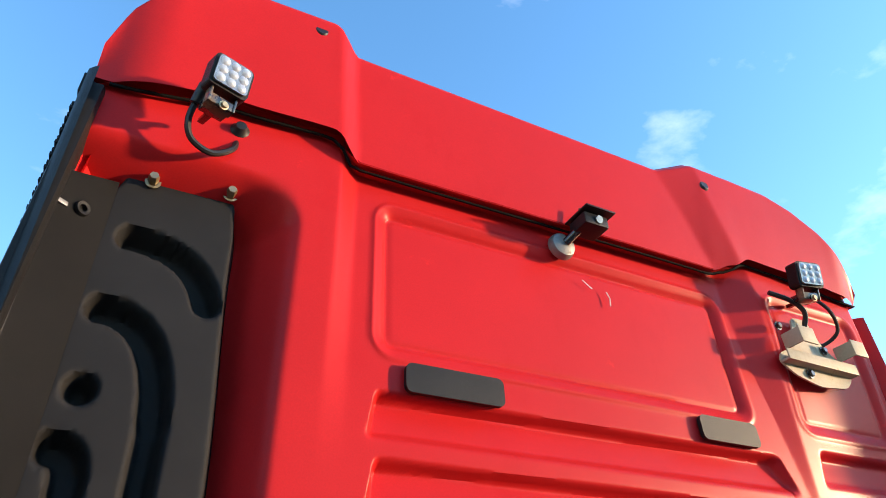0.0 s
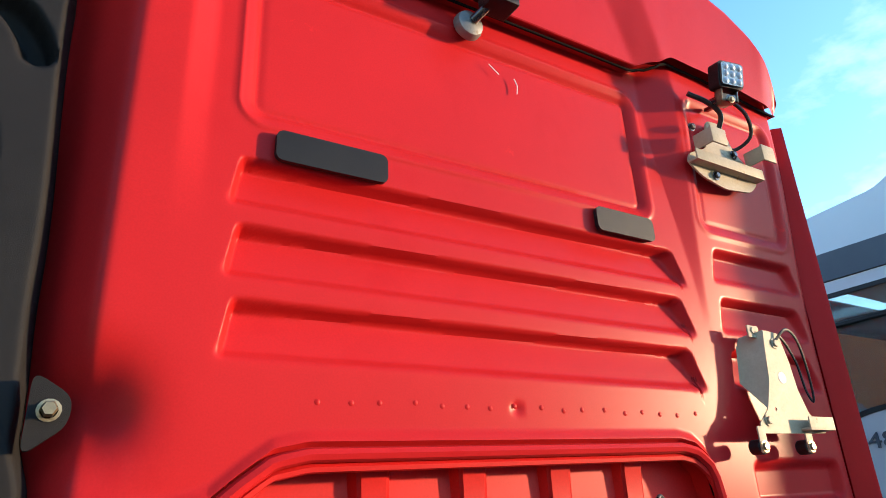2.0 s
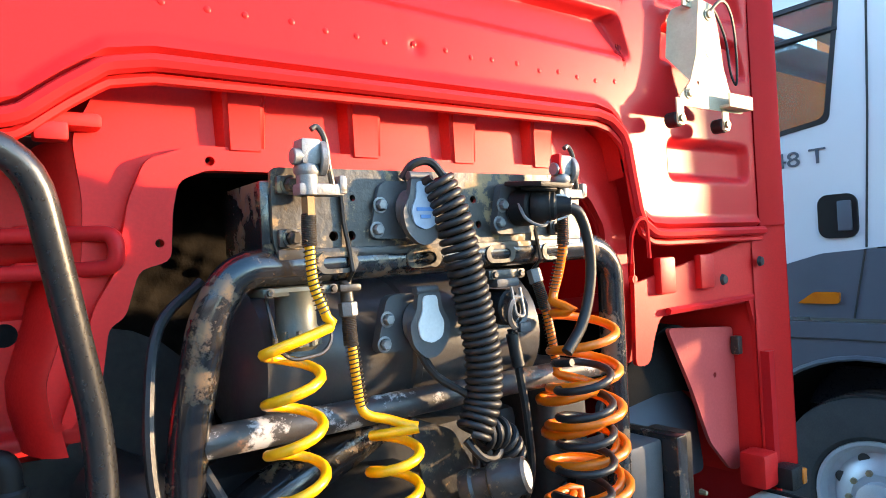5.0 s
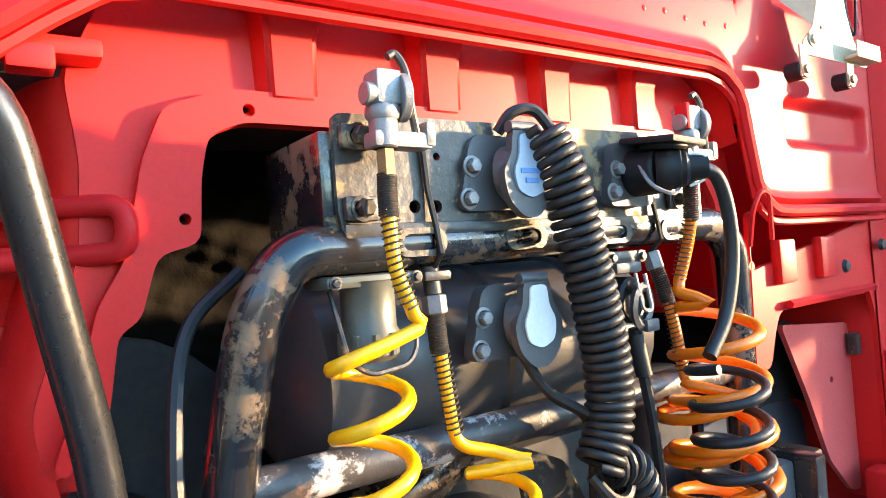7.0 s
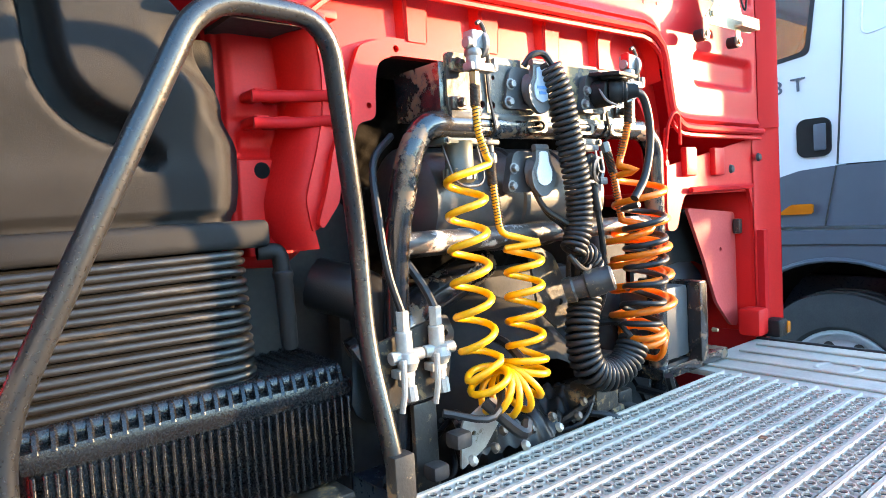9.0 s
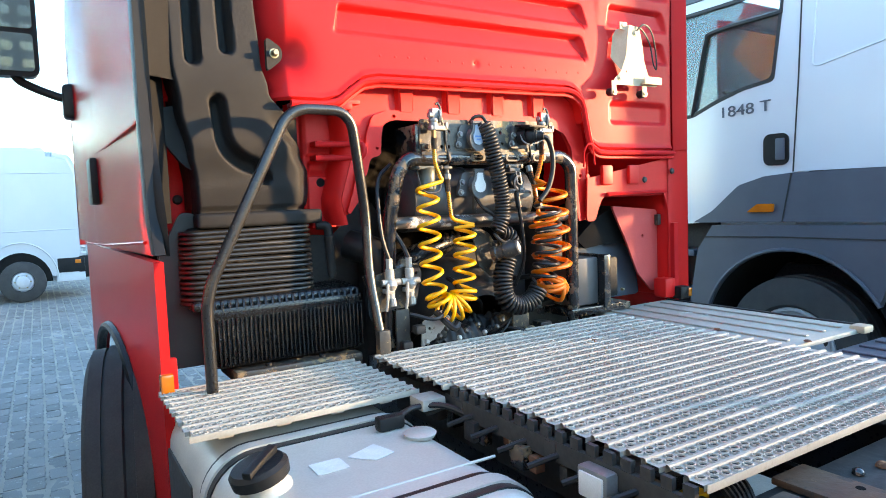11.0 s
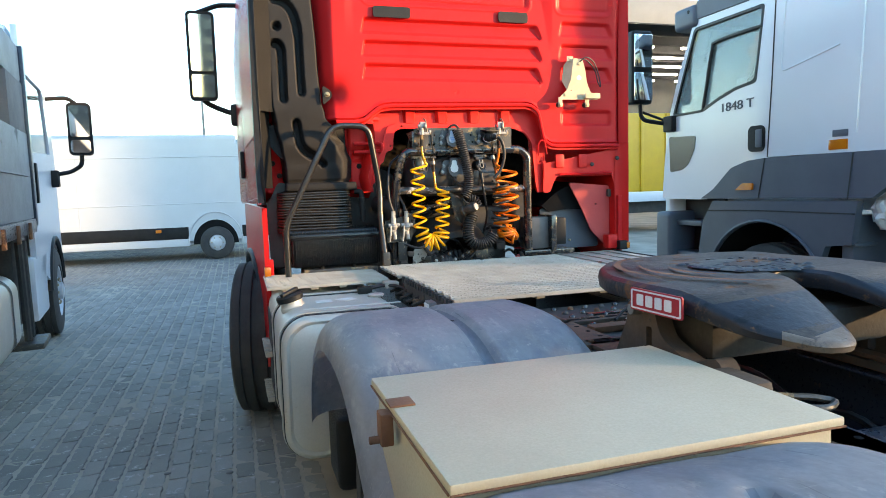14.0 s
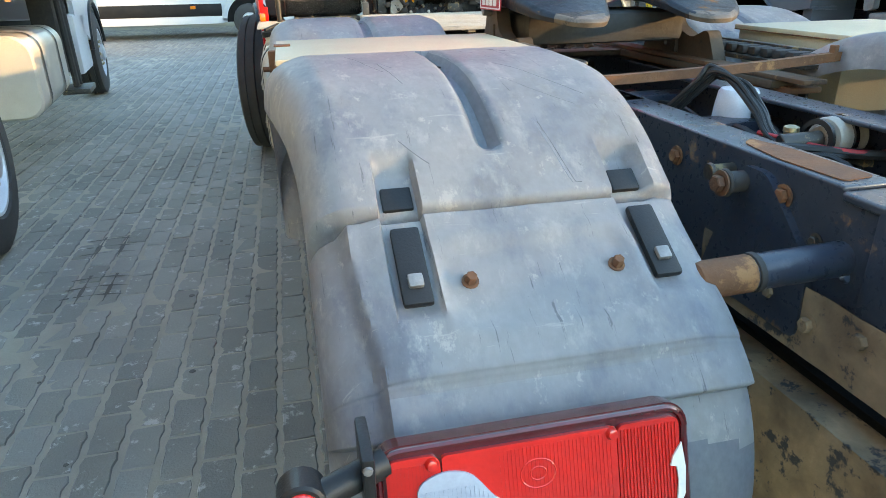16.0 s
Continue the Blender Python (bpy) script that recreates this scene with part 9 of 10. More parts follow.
part("mirror", cuboid(WX - 0.34, WX - 0.10, 1.76, 1.90, 2.38, 3.12, 0.04, 3), M_BLACK_PL, wt, "tall black wing mirror")
part("mirror_glass", cuboid(WX - 0.325, WX - 0.115, 1.752, 1.762, 2.75, 3.08, 0.004), M_MIRROR, wt)
part("mirror_glass", cuboid(WX - 0.325, WX - 0.115, 1.752, 1.762, 2.42, 2.70, 0.004), M_MIRROR, wt)
part("lower_mirror_arm", pipe([(WX - 0.2, 1.8, 2.3), (WX + 0.05, 1.58, 2.15)], 0.014, 6), M_BLACK_PL, wt)
# its chassis behind the cab
part("chassis_rail", cuboid(3.55, 3.65, -6.5, 1.0, 0.8, 1.05, 0.01), M_FRAME, wt)
part("chassis_rail", cuboid(4.35, 4.45, -6.5, 1.0, 0.8, 1.05, 0.01), M_FRAME, wt)
part("engine", cuboid(3.5, 4.5, -1.5, -0.78, 0.7, 1.45, 0.06), M_FRAME_DK, wt)
part("exhaust_stack", turned([(0.09, 0), (0.11, 0.02), (0.11, 0.1), (0.09, 0.12), (0.09, 0.25), (0.11, 0.27)], (3.05, -0.75, 1.5), (0, -1, -0.2), 18), M_ALU_CAST, wt)
part("side_bracket", plate(bmesh.new(), round2d([(-0.98, 1.10), (-0.95, 1.55), (-0.88, 1.55), (-0.86, 1.35), (-0.90, 1.08)], 0.02), [], 0.05, on_x(2.95)), M_ALU_CAST, wt)
rng = random.Random(21)
for k in range(40):
    x, y, z = rng.uniform(2.95, 3.5), rng.uniform(-1.9, -0.85), rng.uniform(0.9, 1.6)
    s = rng.uniform(0.03, 0.09)
    part("component", cuboid(x - s, x + s, y - s, y + s, z - s, z + s, 0.012), (M_FRAME_DK, M_FRAME, M_STEEL_BLK, M_ALU_CAST)[k % 4], wt)
for k in range(14):
    y = -0.9 - 0.08 * k
    part("hose", pipe(spline([(3.0, y, 1.65 + 0.1 * (k % 3)), (2.96, y - 0.1, 1.3), (3.1, y - 0.25, 1.1), (3.3, y - 0.3, 1.2)], 5), 0.014, 7), M_RUBBER, wt)
bm = bmesh.new()
bmesh.ops.create_icosphere(bm, subdivisions=3, radius=0.11, matrix=Matrix.Translation((2.98, -0.66, 1.32)) @ Matrix.Diagonal((0.7, 0.8, 1.1, 1)))
for v in bm.verts:
    v.co += Vector(v.co - Vector((2.98, -0.66, 1.32))).normalized() * 0.04 * noise.noise(v.co * 24)
part("plastic_wrap", bm, M_PLASTIC_SHEET, wt, "crumpled clear plastic film", 0)
wheel(wt, (3.02, 0.33, 0.52), 0, 0.52, 0.32, 0.29, "front tyre of the white truck with silver rim")
wheel(wt, (2.98, -3.6, 0.50), 0, 0.50, 0.32, 0.29, "rear tyre of the white truck")
fl = thing("truck_mudguard", "white mudguard with red and blue stripes behind the cab", "mudguard", at=(3.2, -2.4, 1.1))
part("shell", grid(lambda u, v: Vector((2.85 + 0.7 * u, -3.6 + 0.85 * math.cos(v), 0.45 + 0.72 * math.sin(v))), lin(0, 1, 6), lin(0.2, 2.94, 20)), M_WHITE, fl)
part("front_cover", cuboid(2.85, 4.9, -2.75, -1.7, 1.06, 1.15, 0.03), M_WHITE, fl)
part("stripe", cuboid(2.845, 4.9, -2.3, -2.2, 1.151, 1.155, 0.001), M_LENS_RED, fl, "red stripe")
part("stripe", cuboid(2.845, 4.9, -2.15, -2.10, 1.151, 1.155, 0.001), M_CAPBLUE, fl, "blue stripe")
oc = thing("orange_truck_body", "orange tipper body of a truck parked further off", "truck body", at=(8.0, 0.5, 0.5))
part("body", cuboid(6.5, 9.0, -2.5, 2.0, 1.75, 3.9, 0.03), M_ORANGE, oc)
for z in (1.95, 2.5, 3.1):
    part("hinge", cuboid(6.38, 6.52, 1.9, 2.06, z, z + 0.16, 0.01), M_ORANGE, oc)
    part("hinge_pin", rod((6.42, 2.05, z + 0.05), (6.46, 2.1, z + 0.2), 0.03), M_FRAME_DK, oc)
part("subframe", cuboid(6.5, 8.9, -2.5, 2.1, 1.45, 1.75, 0.02), M_WHITE, oc, "white subframe")
part("chassis", cuboid(6.9, 8.5, -2.5, 2.6, 0.8, 1.45, 0.03), M_FRAME_DK, oc)
wheel(oc, (6.8, 0.6, 0.5), 0, 0.5, 0.3, 0.29, "truck tyre")
wheel(oc, (6.8, -1.0, 0.5), 0, 0.5, 0.3, 0.29, "truck tyre")

# ---- delivery van ----
van = thing("delivery_van", "long white delivery van with black side moulding", "van", at=(-4.5, 15.0, 0))
VY = 14.55
body = [(-8.2, 0.35), (-0.55, 0.35), (-0.45, 0.9), (-0.48, 2.4), (-0.62, 2.72), (-0.95, 2.78), (-6.2, 2.78), (-6.9, 2.6), (-7.7, 1.7), (-8.3, 1.4)]
bm = plate(bmesh.new(), round2d(body, 0.06, 4), [], 2.0, on_y(VY))
bmesh.ops.bevel(bm, geom=[e for e in bm.edges if abs(e.verts[0].co.y - e.verts[1].co.y) < 1e-4 and len(e.link_faces) == 2 and e.calc_face_angle(0) > 1], offset=0.1, segments=3, affect="EDGES")
part("body", bm, M_VAN, van, "white painted body", 40)
part("side_moulding", cuboid(-8.2, -2.13, VY - 0.02, VY + 0.01, 0.50, 0.77, 0.01), M_BLACK_PL, van, "black side moulding")
part("side_moulding", cuboid(-0.95, -0.50, VY - 0.02, VY + 0.01, 0.50, 0.77, 0.01), M_BLACK_PL, van, "black side moulding")
part("sill", cuboid(-8.0, -2.12, VY - 0.012, VY + 0.01, 0.33, 0.49, 0.01), M_VAN, van)
part("sill", cuboid(-0.98, -0.5, VY - 0.012, VY + 0.01, 0.33, 0.49, 0.01), M_VAN, van)
for z, x1 in ((1.32, -0.5), (2.38, -0.62)):
    part("body_crease", pipe([(-8.0, VY - 0.001, z - 0.1), (-4.0, VY - 0.001, z - 0.02), (x1, VY - 0.001, z)], 0.012, 5), M_VAN, van)
part("panel_joint", pipe([(-4.35, VY - 0.001, 0.8), (-4.35, VY - 0.001, 2.7)], 0.006, 5), M_VAN, van)
arch = [(-1.54 + 0.50 * math.cos(radians(a)), 0.36 + 0.56 * math.sin(radians(a))) for a in range(0, 181, 12)]
# no arch is cut: a dark plate paints its shaded opening
part("wheel_arch", plate(bmesh.new(), arch, [], 0.02, on_y(VY - 0.012)), M_FLAP, van, "dark plate drawn as the shaded wheel arch opening")
part("arch_lip", pipe([(x * 1.0, VY - 0.02, z) for x, z in [(-1.54 + 0.60 * math.cos(radians(a)), 0.40 + 0.70 * math.sin(radians(a))) for a in range(0, 181, 10)]], 0.012, 8), M_VAN, van)
part("rear_lamp", cuboid(-0.56, -0.42, VY - 0.015, VY + 0.1, 1.0, 1.45, 0.02), M_LENS_RED, van, "red rear lamp")
part("rear_bumper", cuboid(-0.6, -0.38, VY - 0.01, VY + 1.9, 0.38, 0.80, 0.03), M_BLACK_PL, van)
part("side_marker", cuboid(-2.83, -2.71, VY - 0.03, VY - 0.015, 0.66, 0.73, 0.005), M_AMBER, van, "amber side marker")
part("side_marker", cuboid(-0.66, -0.56, VY - 0.03, VY - 0.015, 0.66, 0.73, 0.005), M_AMBER, van, "amber side marker")
wheel(van, (-1.52, VY + 0.045, 0.385), 90, 0.385, 0.22, 0.25, "small van wheel with silver steel rim", 6)
grow = Matrix.Translation((-0.475, -1.93, 0)) @ Matrix.Scale(1.04, 4)
for ob in van.children_recursive:
    ob.data.transform(grow)
box2 = thing("box_van", "white box body of a van parked behind", "van", at=(-6, 18, 0))
part("box", cuboid(-12.0, -1.30, 17.0, 19.0, 0.7, 3.35, 0.08, 3), M_VAN, box2, "white box body")
for k in range(4):
    part("joint", pipe([(-10.5 + 2.6 * k, 16.995, 0.8), (-10.5 + 2.6 * k, 16.995, 3.25)], 0.012, 5), M_VAN, box2)
for x in (-11.0, -2.35):
    part("tyre", turned([(0.18, 0), (0.35, 0.02), (0.36, 0.1), (0.35, 0.2), (0.18, 0.22)], (x, 17.3, 0.36), (0, 1, 0), 24), M_TYRE, box2)
part("underbody", cuboid(-11.8, -1.4, 17.2, 18.8, 0.4, 0.72, 0.02), M_FRAME_DK, box2)

# ---- dirty truck parked on the other side ----
LY = radians(7.4)
LT = Matrix.Translation((-2.62, -1.3, 0)) @ Matrix.Rotation(LY, 4, "Z")
lt = thing("grey_truck", "dirty flatbed truck with grey sideboards and white cab", "truck", at=(-3.6, 1.5, 0))


def lpart(name, bm, material, label="", smooth=40):
    bmesh.ops.transform(bm, matrix=LT, verts=bm.verts)
    return part(name, bm, material, lt, label, smooth)


lpart("sideboard", cuboid(-2.5, -0.02, -6.5, 4.05, 1.42, 2.18, 0.01), M_TARP, "dirty grey aluminium sideboard")
lpart("board_seam", pipe([(-0.018, -6.5, 1.80), (-0.018, 3.8, 1.80)], 0.012, 5), M_TARP)
lpart("front_board", cuboid(-2.4, -0.025, 3.2, 4.04, 2.18, 2.62, 0.01), M_RUSTBOARD, "weathered brown board")
lpart("tarp", cuboid(-2.45, -0.03, -6.4, 4.0, 2.62, 2.95, 0.03), M_TARP, "torn grey tarpaulin")
lpart("corner_post", cuboid(-0.05, 0.0, 4.0, 4.1, 1.35, 2.95, 0.006), M_FRAME)
lpart("side_rave", cuboid(-0.10, 0.01, -6.5, 3.9, 1.30, 1.42, 0.01), M_FRAME, "dark bed rail")
for k in range(16):
    lpart("bed_latch", cuboid(0.005, 0.03, -5.6 + 0.6 * k, -5.54 + 0.6 * k, 1.26, 1.40, 0.006), M_RUST, "rusty latch")
bmt = bmesh.new()
rows = []
sec = rrect(-0.62, -0.05, 0.42, 1.02, 0.14, 6)
for y, i in ((1.7, 0.03), (1.72, 0.0), (3.02, 0.0), (3.04, 0.03)):
    rows.append([bmt.verts.new((-0.335 + (x + 0.335) * (1 - i * 2), y, 0.72 + (z - 0.72) * (1 - i * 2))) for x, z in sec])
for a, b in zip(rows, rows[1:]):
    for k in range(len(a)):
        bmt.faces.new((a[k], a[(k + 1) % len(a)], b[(k + 1) % len(a)], b[k]))
bmt.faces.new(rows[0])
bmt.faces.new(rows[-1])
lpart("fuel_tank", bmt, M_ALU_TANK, "dull aluminium fuel tank")
for y in (2.0, 2.7):
    bmt = bmesh.new()
    s2_ = rrect(-0.626, -0.044, 0.414, 1.026, 0.14, 6)
    r0 = [bmt.verts.new((x, y, z)) for x, z in s2_]
    r1 = [bmt.verts.new((x, y + 0.05, z)) for x, z in s2_]
    for k in range(len(r0)):
        bmt.faces.new((r0[k], r0[(k + 1) % len(r0)], r1[(k + 1) % len(r0)], r1[k]))
    lpart("tank_strap", bmt, M_RUBBER)
lpart("rear_mudguard_arm", cuboid(-0.3, -0.1, 3.25, 3.55, 0.55, 1.30, 0.02), M_FRAME_DK)
lpart("ladder_rail", pipe([(-0.06, 3.30, 1.25), (-0.05, 3.32, 0.42)], 0.03, 8), M_FRAME_DK)
lpart("ladder_rail", pipe([(-0.06, 3.50, 1.25), (-0.05, 3.50, 0.42)], 0.03, 8), M_FRAME_DK)
lpart("step_plate", cuboid(-0.16, 0.08, 3.15, 3.58, 0.38, 0.43, 0.01), M_GREASY, "mossy step plate")
lpart("chassis", cuboid(-1.7, -0.8, -6.5, 6.5, 0.75, 1.2, 0.02), M_FRAME_DK)
lpart("cab_side", plate(bmesh.new(), round2d([(4.25, 1.0), (4.25, 3.2), (5.9, 3.2), (6.45, 2.1), (6.5, 0.9), (6.35, 0.75)] + [(5.75 + 0.62 * math.cos(radians(a)), 0.5 + 0.62 * math.sin(radians(a))) for a in range(20, 161, 14)], 0.03, 3), [round2d([(4.55, 2.05), (4.55, 2.8), (5.75, 2.8), (6.05, 2.1)], 0.05)], 0.05, on_x(-0.06, -1)), M_WHITE, "white cab side")
lpart("cab_window", plate(bmesh.new(), round2d([(4.55, 2.05), (4.55, 2.8), (5.75, 2.8), (6.05, 2.1)], 0.05), [], 0.01, on_x(-0.08, -1)), M_DARKWIN)
lpart("cab_block", cuboid(-2.4, -0.14, 4.25, 6.3, 1.0, 3.2, 0.06), M_WHITE)
lpart("door_handle", cuboid(-0.065, -0.04, 4.62, 4.72, 1.55, 1.95, 0.01), M_BLACK_PL)
lpart("step_panel", cuboid(-0.4, -0.06, 4.1, 4.9, 0.45, 1.05, 0.03), M_WHITE)
lpart("wheel_arch", pipe([(-0.06, 5.75 + 0.64 * math.cos(radians(a)), 0.5 + 0.64 * math.sin(radians(a))) for a in range(10, 171, 10)], 0.03, 6), M_BLACK_PL)
lpart("mirror_arm", pipe(rounded([(-0.08, 6.05, 2.75), (0.16, 6.12, 2.78), (0.28, 6.14, 2.68)], 0.05), 0.025, 8), M_BLACK_PL)
lpart("mirror_arm", pipe(rounded([(-0.08, 6.05, 1.86), (0.14, 6.12, 1.90), (0.26, 6.14, 1.98), (0.27, 6.14, 2.14)], 0.05), 0.025, 8), M_BLACK_PL)
lpart("mirror_foot", cuboid(-0.08, 0.02, 5.98, 6.12, 1.72, 1.92, 0.02), M_BLACK_PL)
lpart("mirror", plate(bmesh.new(), rrect(0.14, 0.40, 2.10, 2.72, 0.05), [], 0.12, on_y(6.08)), M_BLACK_PL, "black wing mirror")
lpart("mirror_glass", plate(bmesh.new(), rrect(0.165, 0.375, 2.32, 2.69, 0.03), [], 0.006, on_y(6.072)), M_MIRROR)
lpart("mirror_glass", plate(bmesh.new(), rrect(0.165, 0.375, 2.13, 2.28, 0.03), [], 0.006, on_y(6.072)), M_MIRROR)


def lwheel(y, label):
    p = LT @ Vector((-0.20, y, 0.51))
    wheel(lt, tuple(p), 180 + math.degrees(LY), 0.51, 0.31, 0.29, label)


lwheel(5.85, "front tyre of the grey truck with silver rim")
lwheel(0.05, "rear tyre of the grey truck with white rim")
lpart("rear_fender", pipe([(-0.2, 0.05 + 0.66 * math.cos(radians(a)), 0.52 + 0.62 * math.sin(radians(a))) for a in range(20, 161, 10)], 0.03, 6), M_FRAME_DK)

# ---- yellow truck and hall in the distance ----
yt = thing("yellow_truck", "yellow and white box truck parked by the hall", "truck", at=(9, 15, 0))
part("body", cuboid(5.6, 14.0, 13.0, 15.2, 1.25, 3.6, 0.03), M_YELLOWBODY, yt, "yellow box body")
part("white_panel", cuboid(5.2, 8.2, 12.97, 12.995, 1.9, 2.9, 0.01), M_WHITE, yt, "white sign panel")
for k in range(9):
    part("stake", cuboid(5.8 + 0.9 * k, 5.9 + 0.9 * k, 12.94, 13.0, 1.25, 3.6, 0.01), M_YELLOWBODY, yt)
part("skirt", cuboid(5.6, 14.0, 12.98, 13.1, 0.95, 1.25, 0.01), M_WHITE, yt)
part("underframe", cuboid(5.8, 13.8, 13.2, 15.0, 0.6, 0.95, 0.01), M_FRAME_DK, yt)
wheel(yt, (6.4, 13.25, 0.5), 90, 0.5, 0.3, 0.28, "truck wheel with yellow rim", 10, M_YELLOWBODY)
wheel(yt, (9.4, 13.25, 0.5), 90, 0.5, 0.3, 0.28, "truck wheel with yellow rim", 10, M_YELLOWBODY)
hall = thing("industrial_hall", "grey industrial hall with open front and strip lights", "hall", at=(20, 26, 0))
part("rear_wall", cuboid(4.5, 60, 32, 32.3, 0, 9.0, 0.02), M_HALL, hall)
part("roof", cuboid(4.5, 60, 19, 33, 8.2, 8.6, 0.02), M_HALLDARK, hall, "dark hall roof")
part("roof_edge", cuboid(4.5, 60, 18.8, 19, 7.8, 8.8, 0.02), M_HALL, hall, "grey roof edge")
part("side_wall", cuboid(4.4, 4.6, 19, 32, 0, 8.6, 0.02), M_HALL, hall)
for k in range(7):
    part("column", cuboid(6 + 6 * k, 6.3 + 6 * k, 19.1, 19.4, 0, 8.2, 0.02), M_HALL, hall)
    part("roof_beam", cuboid(4.6, 60, 20.2 + 1.7 * k, 20.4 + 1.7 * k, 7.7, 8.2, 0.02), M_HALLDARK, hall)
M_STRIP = bpy.data.materials.new("strip_light")
M_STRIP.use_nodes = True
sb = M_STRIP.node_tree.nodes["Principled BSDF"]
sb.inputs["Base Color"].default_value = (0.9, 0.92, 0.9, 1)
sb.inputs["Emission Color"].default_value = (1.0, 0.97, 0.9, 1)
sb.inputs["Emission Strength"].default_value = 2.5
for k in range(5):
    for j in range(5):
        part("strip_light", cuboid(6 + 6 * j, 10.5 + 6 * j, 21 + 2.1 * k, 21.15 + 2.1 * k, 7.35, 7.45, 0.01), M_STRIP, hall, "glowing strip light")


def lamp_post(x, y, h):
    th = thing("street_lamp", "tall thin grey floodlight mast in the yard", "street lamp", at=(x, y, 0))
    part("mast", turned([(0.10, 0), (0.10, 0.3), (0.08, 0.32), (0.05, h)], (x, y, 0), (0, 0, 1), 12), M_ALU_CAST, th)
    part("head", cuboid(x - 0.5, x + 0.5, y - 0.15, y + 0.15, h, h + 0.14, 0.03), M_ALU_CAST, th)


lamp_post(-2.9, 36.0, 11.0)
# unseen wall added behind the yard to shade everything low from the sun
bm = cuboid(-60, 60, -3, 3, 0, 6.1, 0)
# taller section added to keep the sun off the van
box(bm, 9.0, 34.0, -2.9, 9.0, 6.05, 11.0, 0)
bmesh.ops.transform(bm, matrix=Matrix.Translation((39.7, -21.1, 0)) @ Matrix.Rotation(radians(62), 4, "Z"), verts=bm.verts)
solo("wall_south", bm, M_HALL, "unseen plain grey wall added to block the low sun", "wall", kind="structure", smooth=0)
road = solo("road", grid(lambda u, v: Vector((u, v, 0.002)), [-80, -20, 20, 80], [-90, -40, -9]), M_ASPHALT, "dark worn asphalt road behind the yard", "road", kind="structure")
for bx, by, bw, bh in ((-14, -150, 18, 34), (12, -160, 16, 30)):
    blk = thing("apartment_block", "dark concrete apartment block on the horizon", "building", "far apartment blocks", at=(bx, by, 0))
    part("wall", cuboid(bx - bw / 2, bx + bw / 2, by - 8, by + 8, 0, bh, 0), M_HALLDARK, blk)
    part("roof", cuboid(bx - bw / 2 - 0.4, bx + bw / 2 + 0.4, by - 8.4, by + 8.4, bh, bh + 0.8, 0.1), M_HALL, blk)
    for fl in range(8):
        for k in range(4):
            wx = bx - bw / 2 + bw * (k + 0.5) / 4
            part("window", cuboid(wx - 1.2, wx + 1.2, by + 7.9, by + 8.06, 3 + fl * bh / 9, 4.7 + fl * bh / 9, 0), M_DARKWIN, blk)
hedge = thing("hedge", "dark green hedge along the road behind the yard", "hedge", at=(0, -70, 0))
rng = random.Random(21)
bm = bmesh.new()
for k in range(900):
    c = Vector((rng.uniform(-45, 45), -70 + rng.gauss(0, 0.8), abs(rng.gauss(1.2, 0.9))))
    u, w = Vector((rng.gauss(0, 1), rng.gauss(0, 1), rng.gauss(0, 1))).normalized(), Vector((rng.gauss(0, 1), rng.gauss(0, 1), rng.gauss(0, 1))).normalized()
    bm.faces.new([bm.verts.new(c + u * 0.5), bm.verts.new(c + w * 0.5), bm.verts.new(c - u * 0.5), bm.verts.new(c - w * 0.5)])
part("foliage", bm, M_GREEN, hedge, "", 0)
tree = thing("far_trees", "small green trees beyond the yard", "tree", at=(-3, 60, 0))
rng = random.Random(9)
for j in range(5):
    tx = -5.5 + 2.4 * j
    part("trunk", pipe(spline([(tx, 60, 0), (tx + 0.1, 60, 1.8), (tx, 60, 3.2)], 4), 0.14, 7), M_RUST, tree)
    bm = bmesh.new()
    for k in range(240):
        d = Vector((rng.gauss(0, 1), rng.gauss(0, 1), rng.gauss(0, 0.8)))
        d = d.normalized() * rng.uniform(0.5, 1.0) ** 0.5
        c = Vector((tx, 60, 3.4)) + Vector((d.x * 1.4, d.y * 1.4, d.z * 1.3))
        r = rng.uniform(0.10, 0.24)
        a = Vector((rng.uniform(-1, 1), rng.uniform(-1, 1), rng.uniform(-1, 1))).normalized()
        b = a.orthogonal().normalized()
        bm.faces.new([bm.verts.new(c + a * r), bm.verts.new(c + b * r * 0.6), bm.verts.new(c - a * r), bm.verts.new(c - b * r * 0.6)])
    part("crown", bm, M_GREEN, tree, "leafy crown", 0)
wires = thing("roof_antenna", "thin black antenna rod on the white truck roof", "antenna", at=(3.2, 1.0, 3.55))
part("rod", pipe([(3.0, 0.9, 3.5), (2.9, 1.6, 4.6)], 0.008, 5), M_RUBBER, wires)
part("foot", rod((3.0, 0.9, 3.45), (3.0, 0.9, 3.52), 0.03), M_RUBBER, wires)

# ---- paving stones ----
pave = tagged(new("pavement"), "grey concrete block paving in running bond", "pavement", kind="structure")
PL, PW = 0.122, 0.21


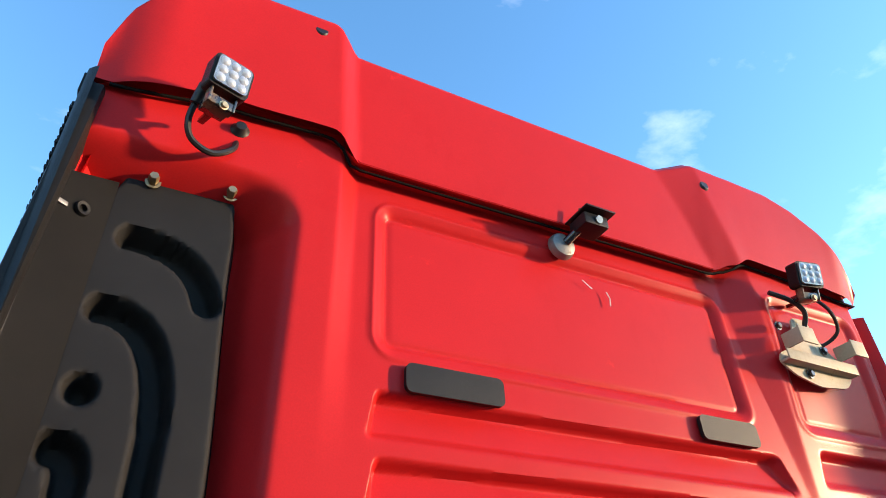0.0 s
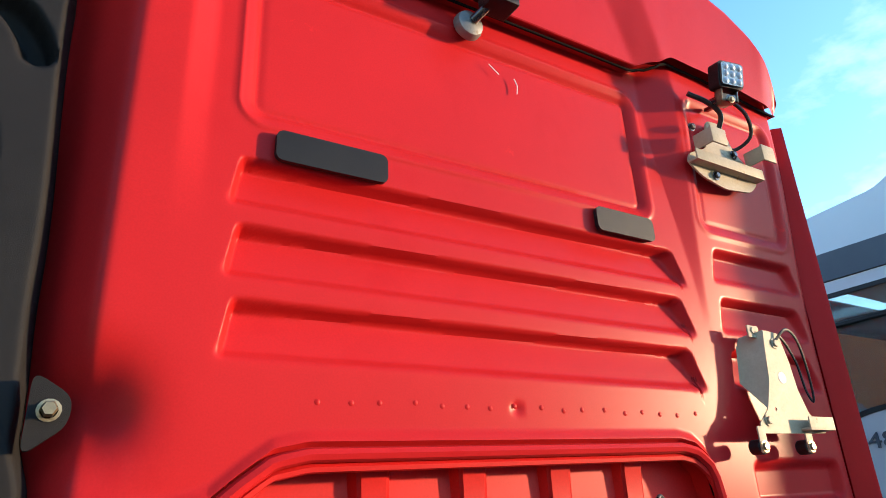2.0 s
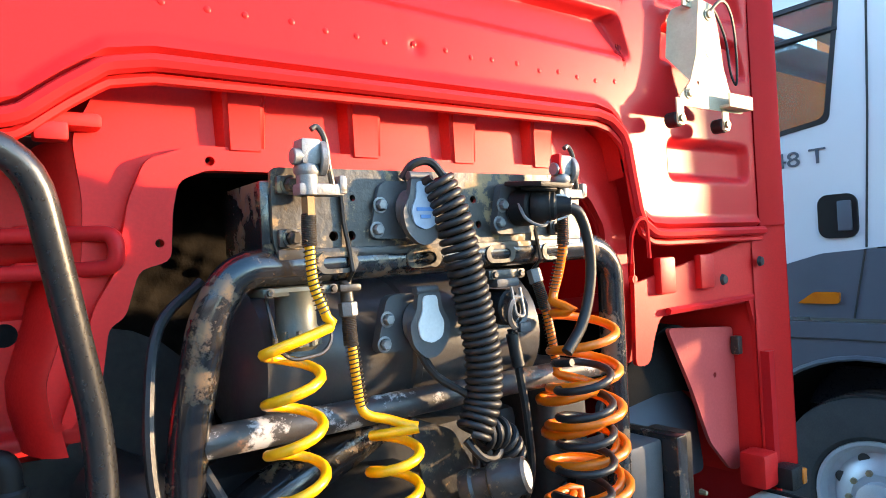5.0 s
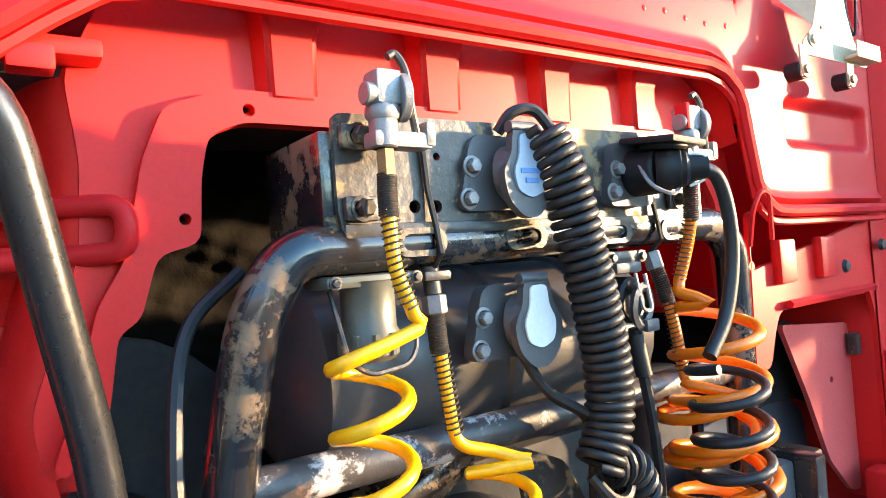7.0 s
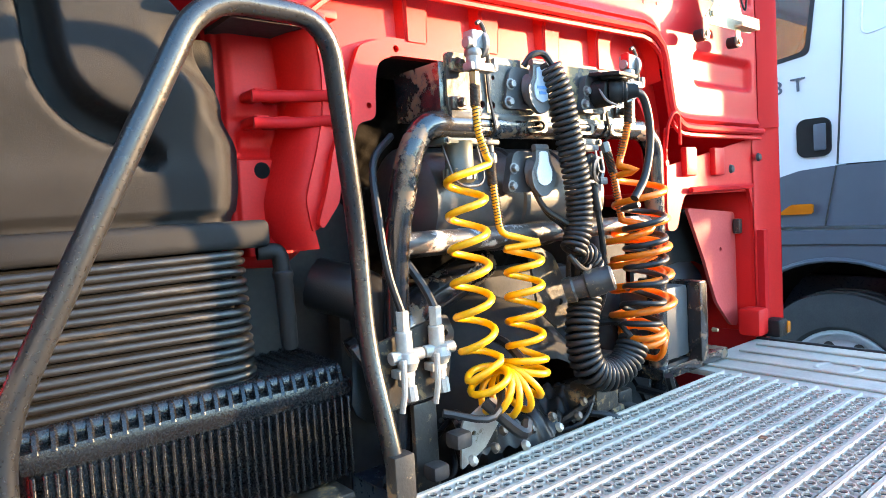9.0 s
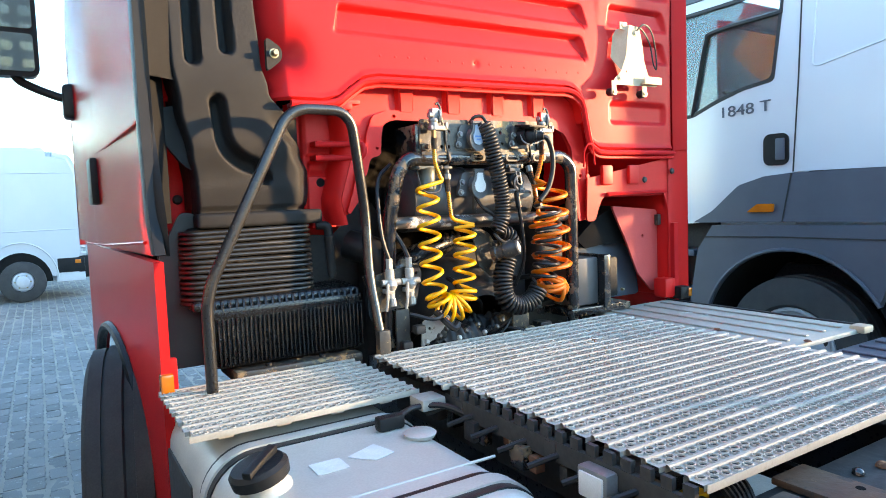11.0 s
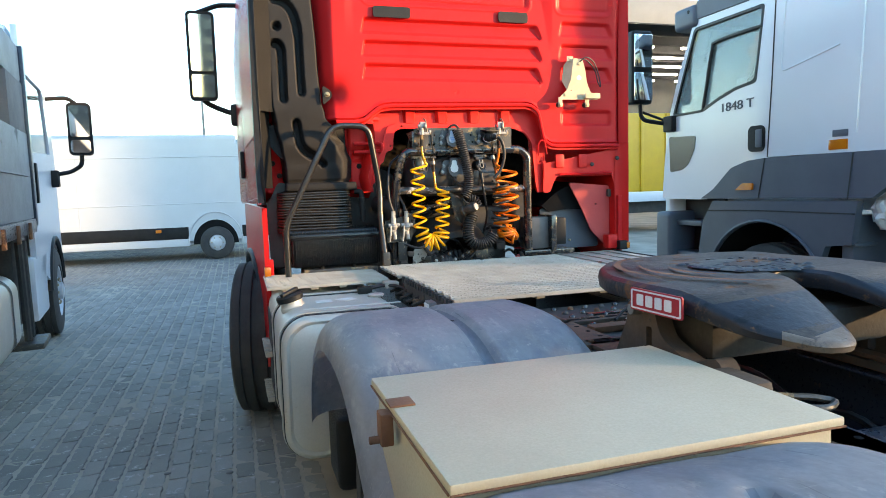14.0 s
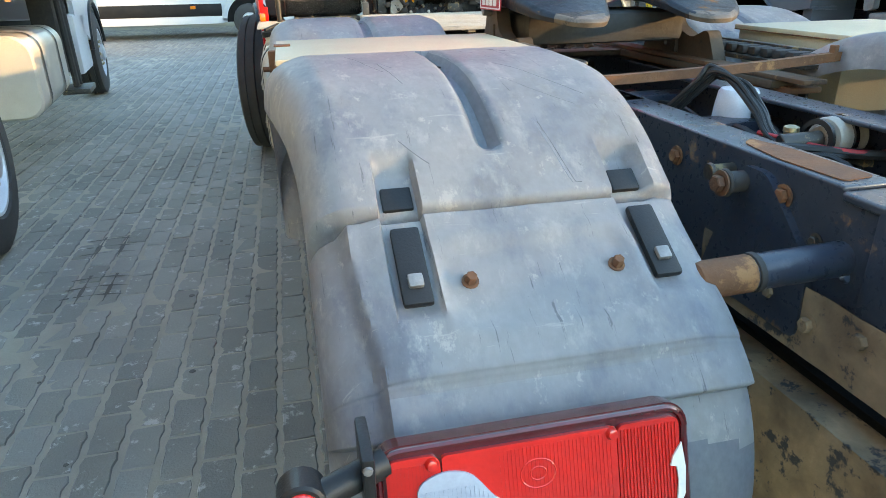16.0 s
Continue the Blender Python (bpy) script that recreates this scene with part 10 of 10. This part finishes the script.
def paver_mesh(seed):
    r = random.Random(seed)
    bm = bmesh.new()
    # long sides wavy, so that neighbours interlock; corners broken a little
    gx, gy, ph = 0.0068, 0.0036, r.uniform(0, 6.3)
    out = []
    for sx, sy in ((-1, -1), (1, 1)):
        for k in range(7):
            f = -1 + k / 3
            out.append(((sx * (PL / 2 - gx) + 0.0038 * math.sin(f * 6.6) + r.uniform(-0.002, 0.002)) * (1 if abs(f) < 1 else 0.95), -sx * f * (PW / 2 - gy) + r.uniform(-0.002, 0.002)))
    dz = [0.0025 * math.sin(ph + x * 20 + y * 12) + r.uniform(-0.0012, 0.0012) for x, y in out]
    top = [bm.verts.new((x * 0.90, y * 0.95, d)) for (x, y), d in zip(out, dz)]
    lo = [bm.verts.new((x, y, -0.008)) for x, y in out]
    bm.faces.new(top)
    for k in range(len(top)):
        bm.faces.new((top[k], lo[k], lo[(k + 1) % len(lo)], top[(k + 1) % len(lo)]))
    me = bpy.data.meshes.new("paver")
    bmesh.ops.recalc_face_normals(bm, faces=bm.faces)
    bm.to_mesh(me)
    bm.free()
    me.materials.append(M_PAVER)
    return me


paver_meshes = [paver_mesh(k) for k in range(6)]
rng = random.Random(3)
singles, verts, faces = 0, [], []
tv = [[tuple(v.co) for v in me.vertices] for me in paver_meshes]
tf = [[tuple(p.vertices) for p in me.polygons] for me in paver_meshes]
for row in range(int((17.0 + 5.5) / PW)):
    for colm in range(int((12.0) / PL)):
        x = -9.0 + colm * PL
        y = -5.5 + row * PW + (PW / 2 if colm % 2 else 0) + 0.02 * math.sin(colm * 2.3)
        if x > -1.0 and not (y > 1.5 and x < 6):
            continue
        if y < 3 and x < -5:
            continue
        z = rng.uniform(-0.003, 0.002) + 0.004 * noise.noise((x * 0.7, y * 0.7, 0))
        near = -2.6 < x < -1.3 and -4.4 < y < -2.0
        if near and singles < 300:
            ob = new("paver", paver_meshes[singles % 6])
            ob.parent = pave
            ob.location = (x, y, z)
            ob.rotation_euler = (rng.uniform(-0.008, 0.008), rng.uniform(-0.006, 0.006), rng.uniform(-0.015, 0.015))
            singles += 1
        else:
            k = rng.randrange(6)
            o = len(verts)
            rz = rng.uniform(-0.02, 0.02)
            verts += [(x + a - b * rz, y + b + a * rz, z + c) for a, b, c in tv[k]]
            faces += [tuple(i + o for i in f) for f in tf[k]]
me = bpy.data.meshes.new("paver_field")
me.from_pydata(verts, [], faces)
me.materials.append(M_PAVER)
pf2 = tagged(new("paver_field", me), kind="stuff")
pf2.parent = pave

# dark wet joints and dropped spots on the paving
M_STAIN = mat("dark_wet_dirt", (0.03, 0.026, 0.022), (0.05, 0.044, 0.036), rough=0.6, scale=20, fine=120, bump=0.2)
stain = thing("dirt_stain", "dark wet dirt in the joints of the paving", "stain", at=(-2.14, -1.6, 0))
rng = random.Random(8)
for cx, cy in ((-2.164, -1.356), (-2.114, -1.905)):
    for dx in (-0.061, 0.061):
        part("joint_line", grid(lambda u, v: Vector((cx + dx + 0.011 * v * (0.6 + 0.4 * math.sin(u * 9 + cx)), cy - 0.16 + 0.32 * u, 0.0035)), lin(0, 1, 10), [-1, 1]), M_STAIN, stain)
    for dy in (-0.10, 0.0, 0.11):
        part("joint_line", grid(lambda u, v: Vector((cx - 0.14 + 0.28 * u, cy + dy + 0.02 * math.sin(u * 3) + 0.008 * v * (0.6 + 0.4 * math.sin(u * 11)), 0.0035)), lin(0, 1, 10), [-1, 1]), M_STAIN, stain)
spots = thing("gum_spot", "small dark spots trodden into the paving", "stain", at=(-1.8, -1.0, 0))
for k in range(60):
    x, y = (-1.866, -0.169) if k == 0 else (-1.524, -0.292) if k == 1 else (rng.uniform(-3.2, -1.35), rng.uniform(-4.0, 5.0))
    r = rng.uniform(0.006, 0.014) if k > 1 else 0.02
    part("spot", turned([(0, 0.004), (r, 0.0035), (r * 1.1, 0.002)], (x, y, 0.0), (0, 0, 1), 7), M_STAIN, spots)
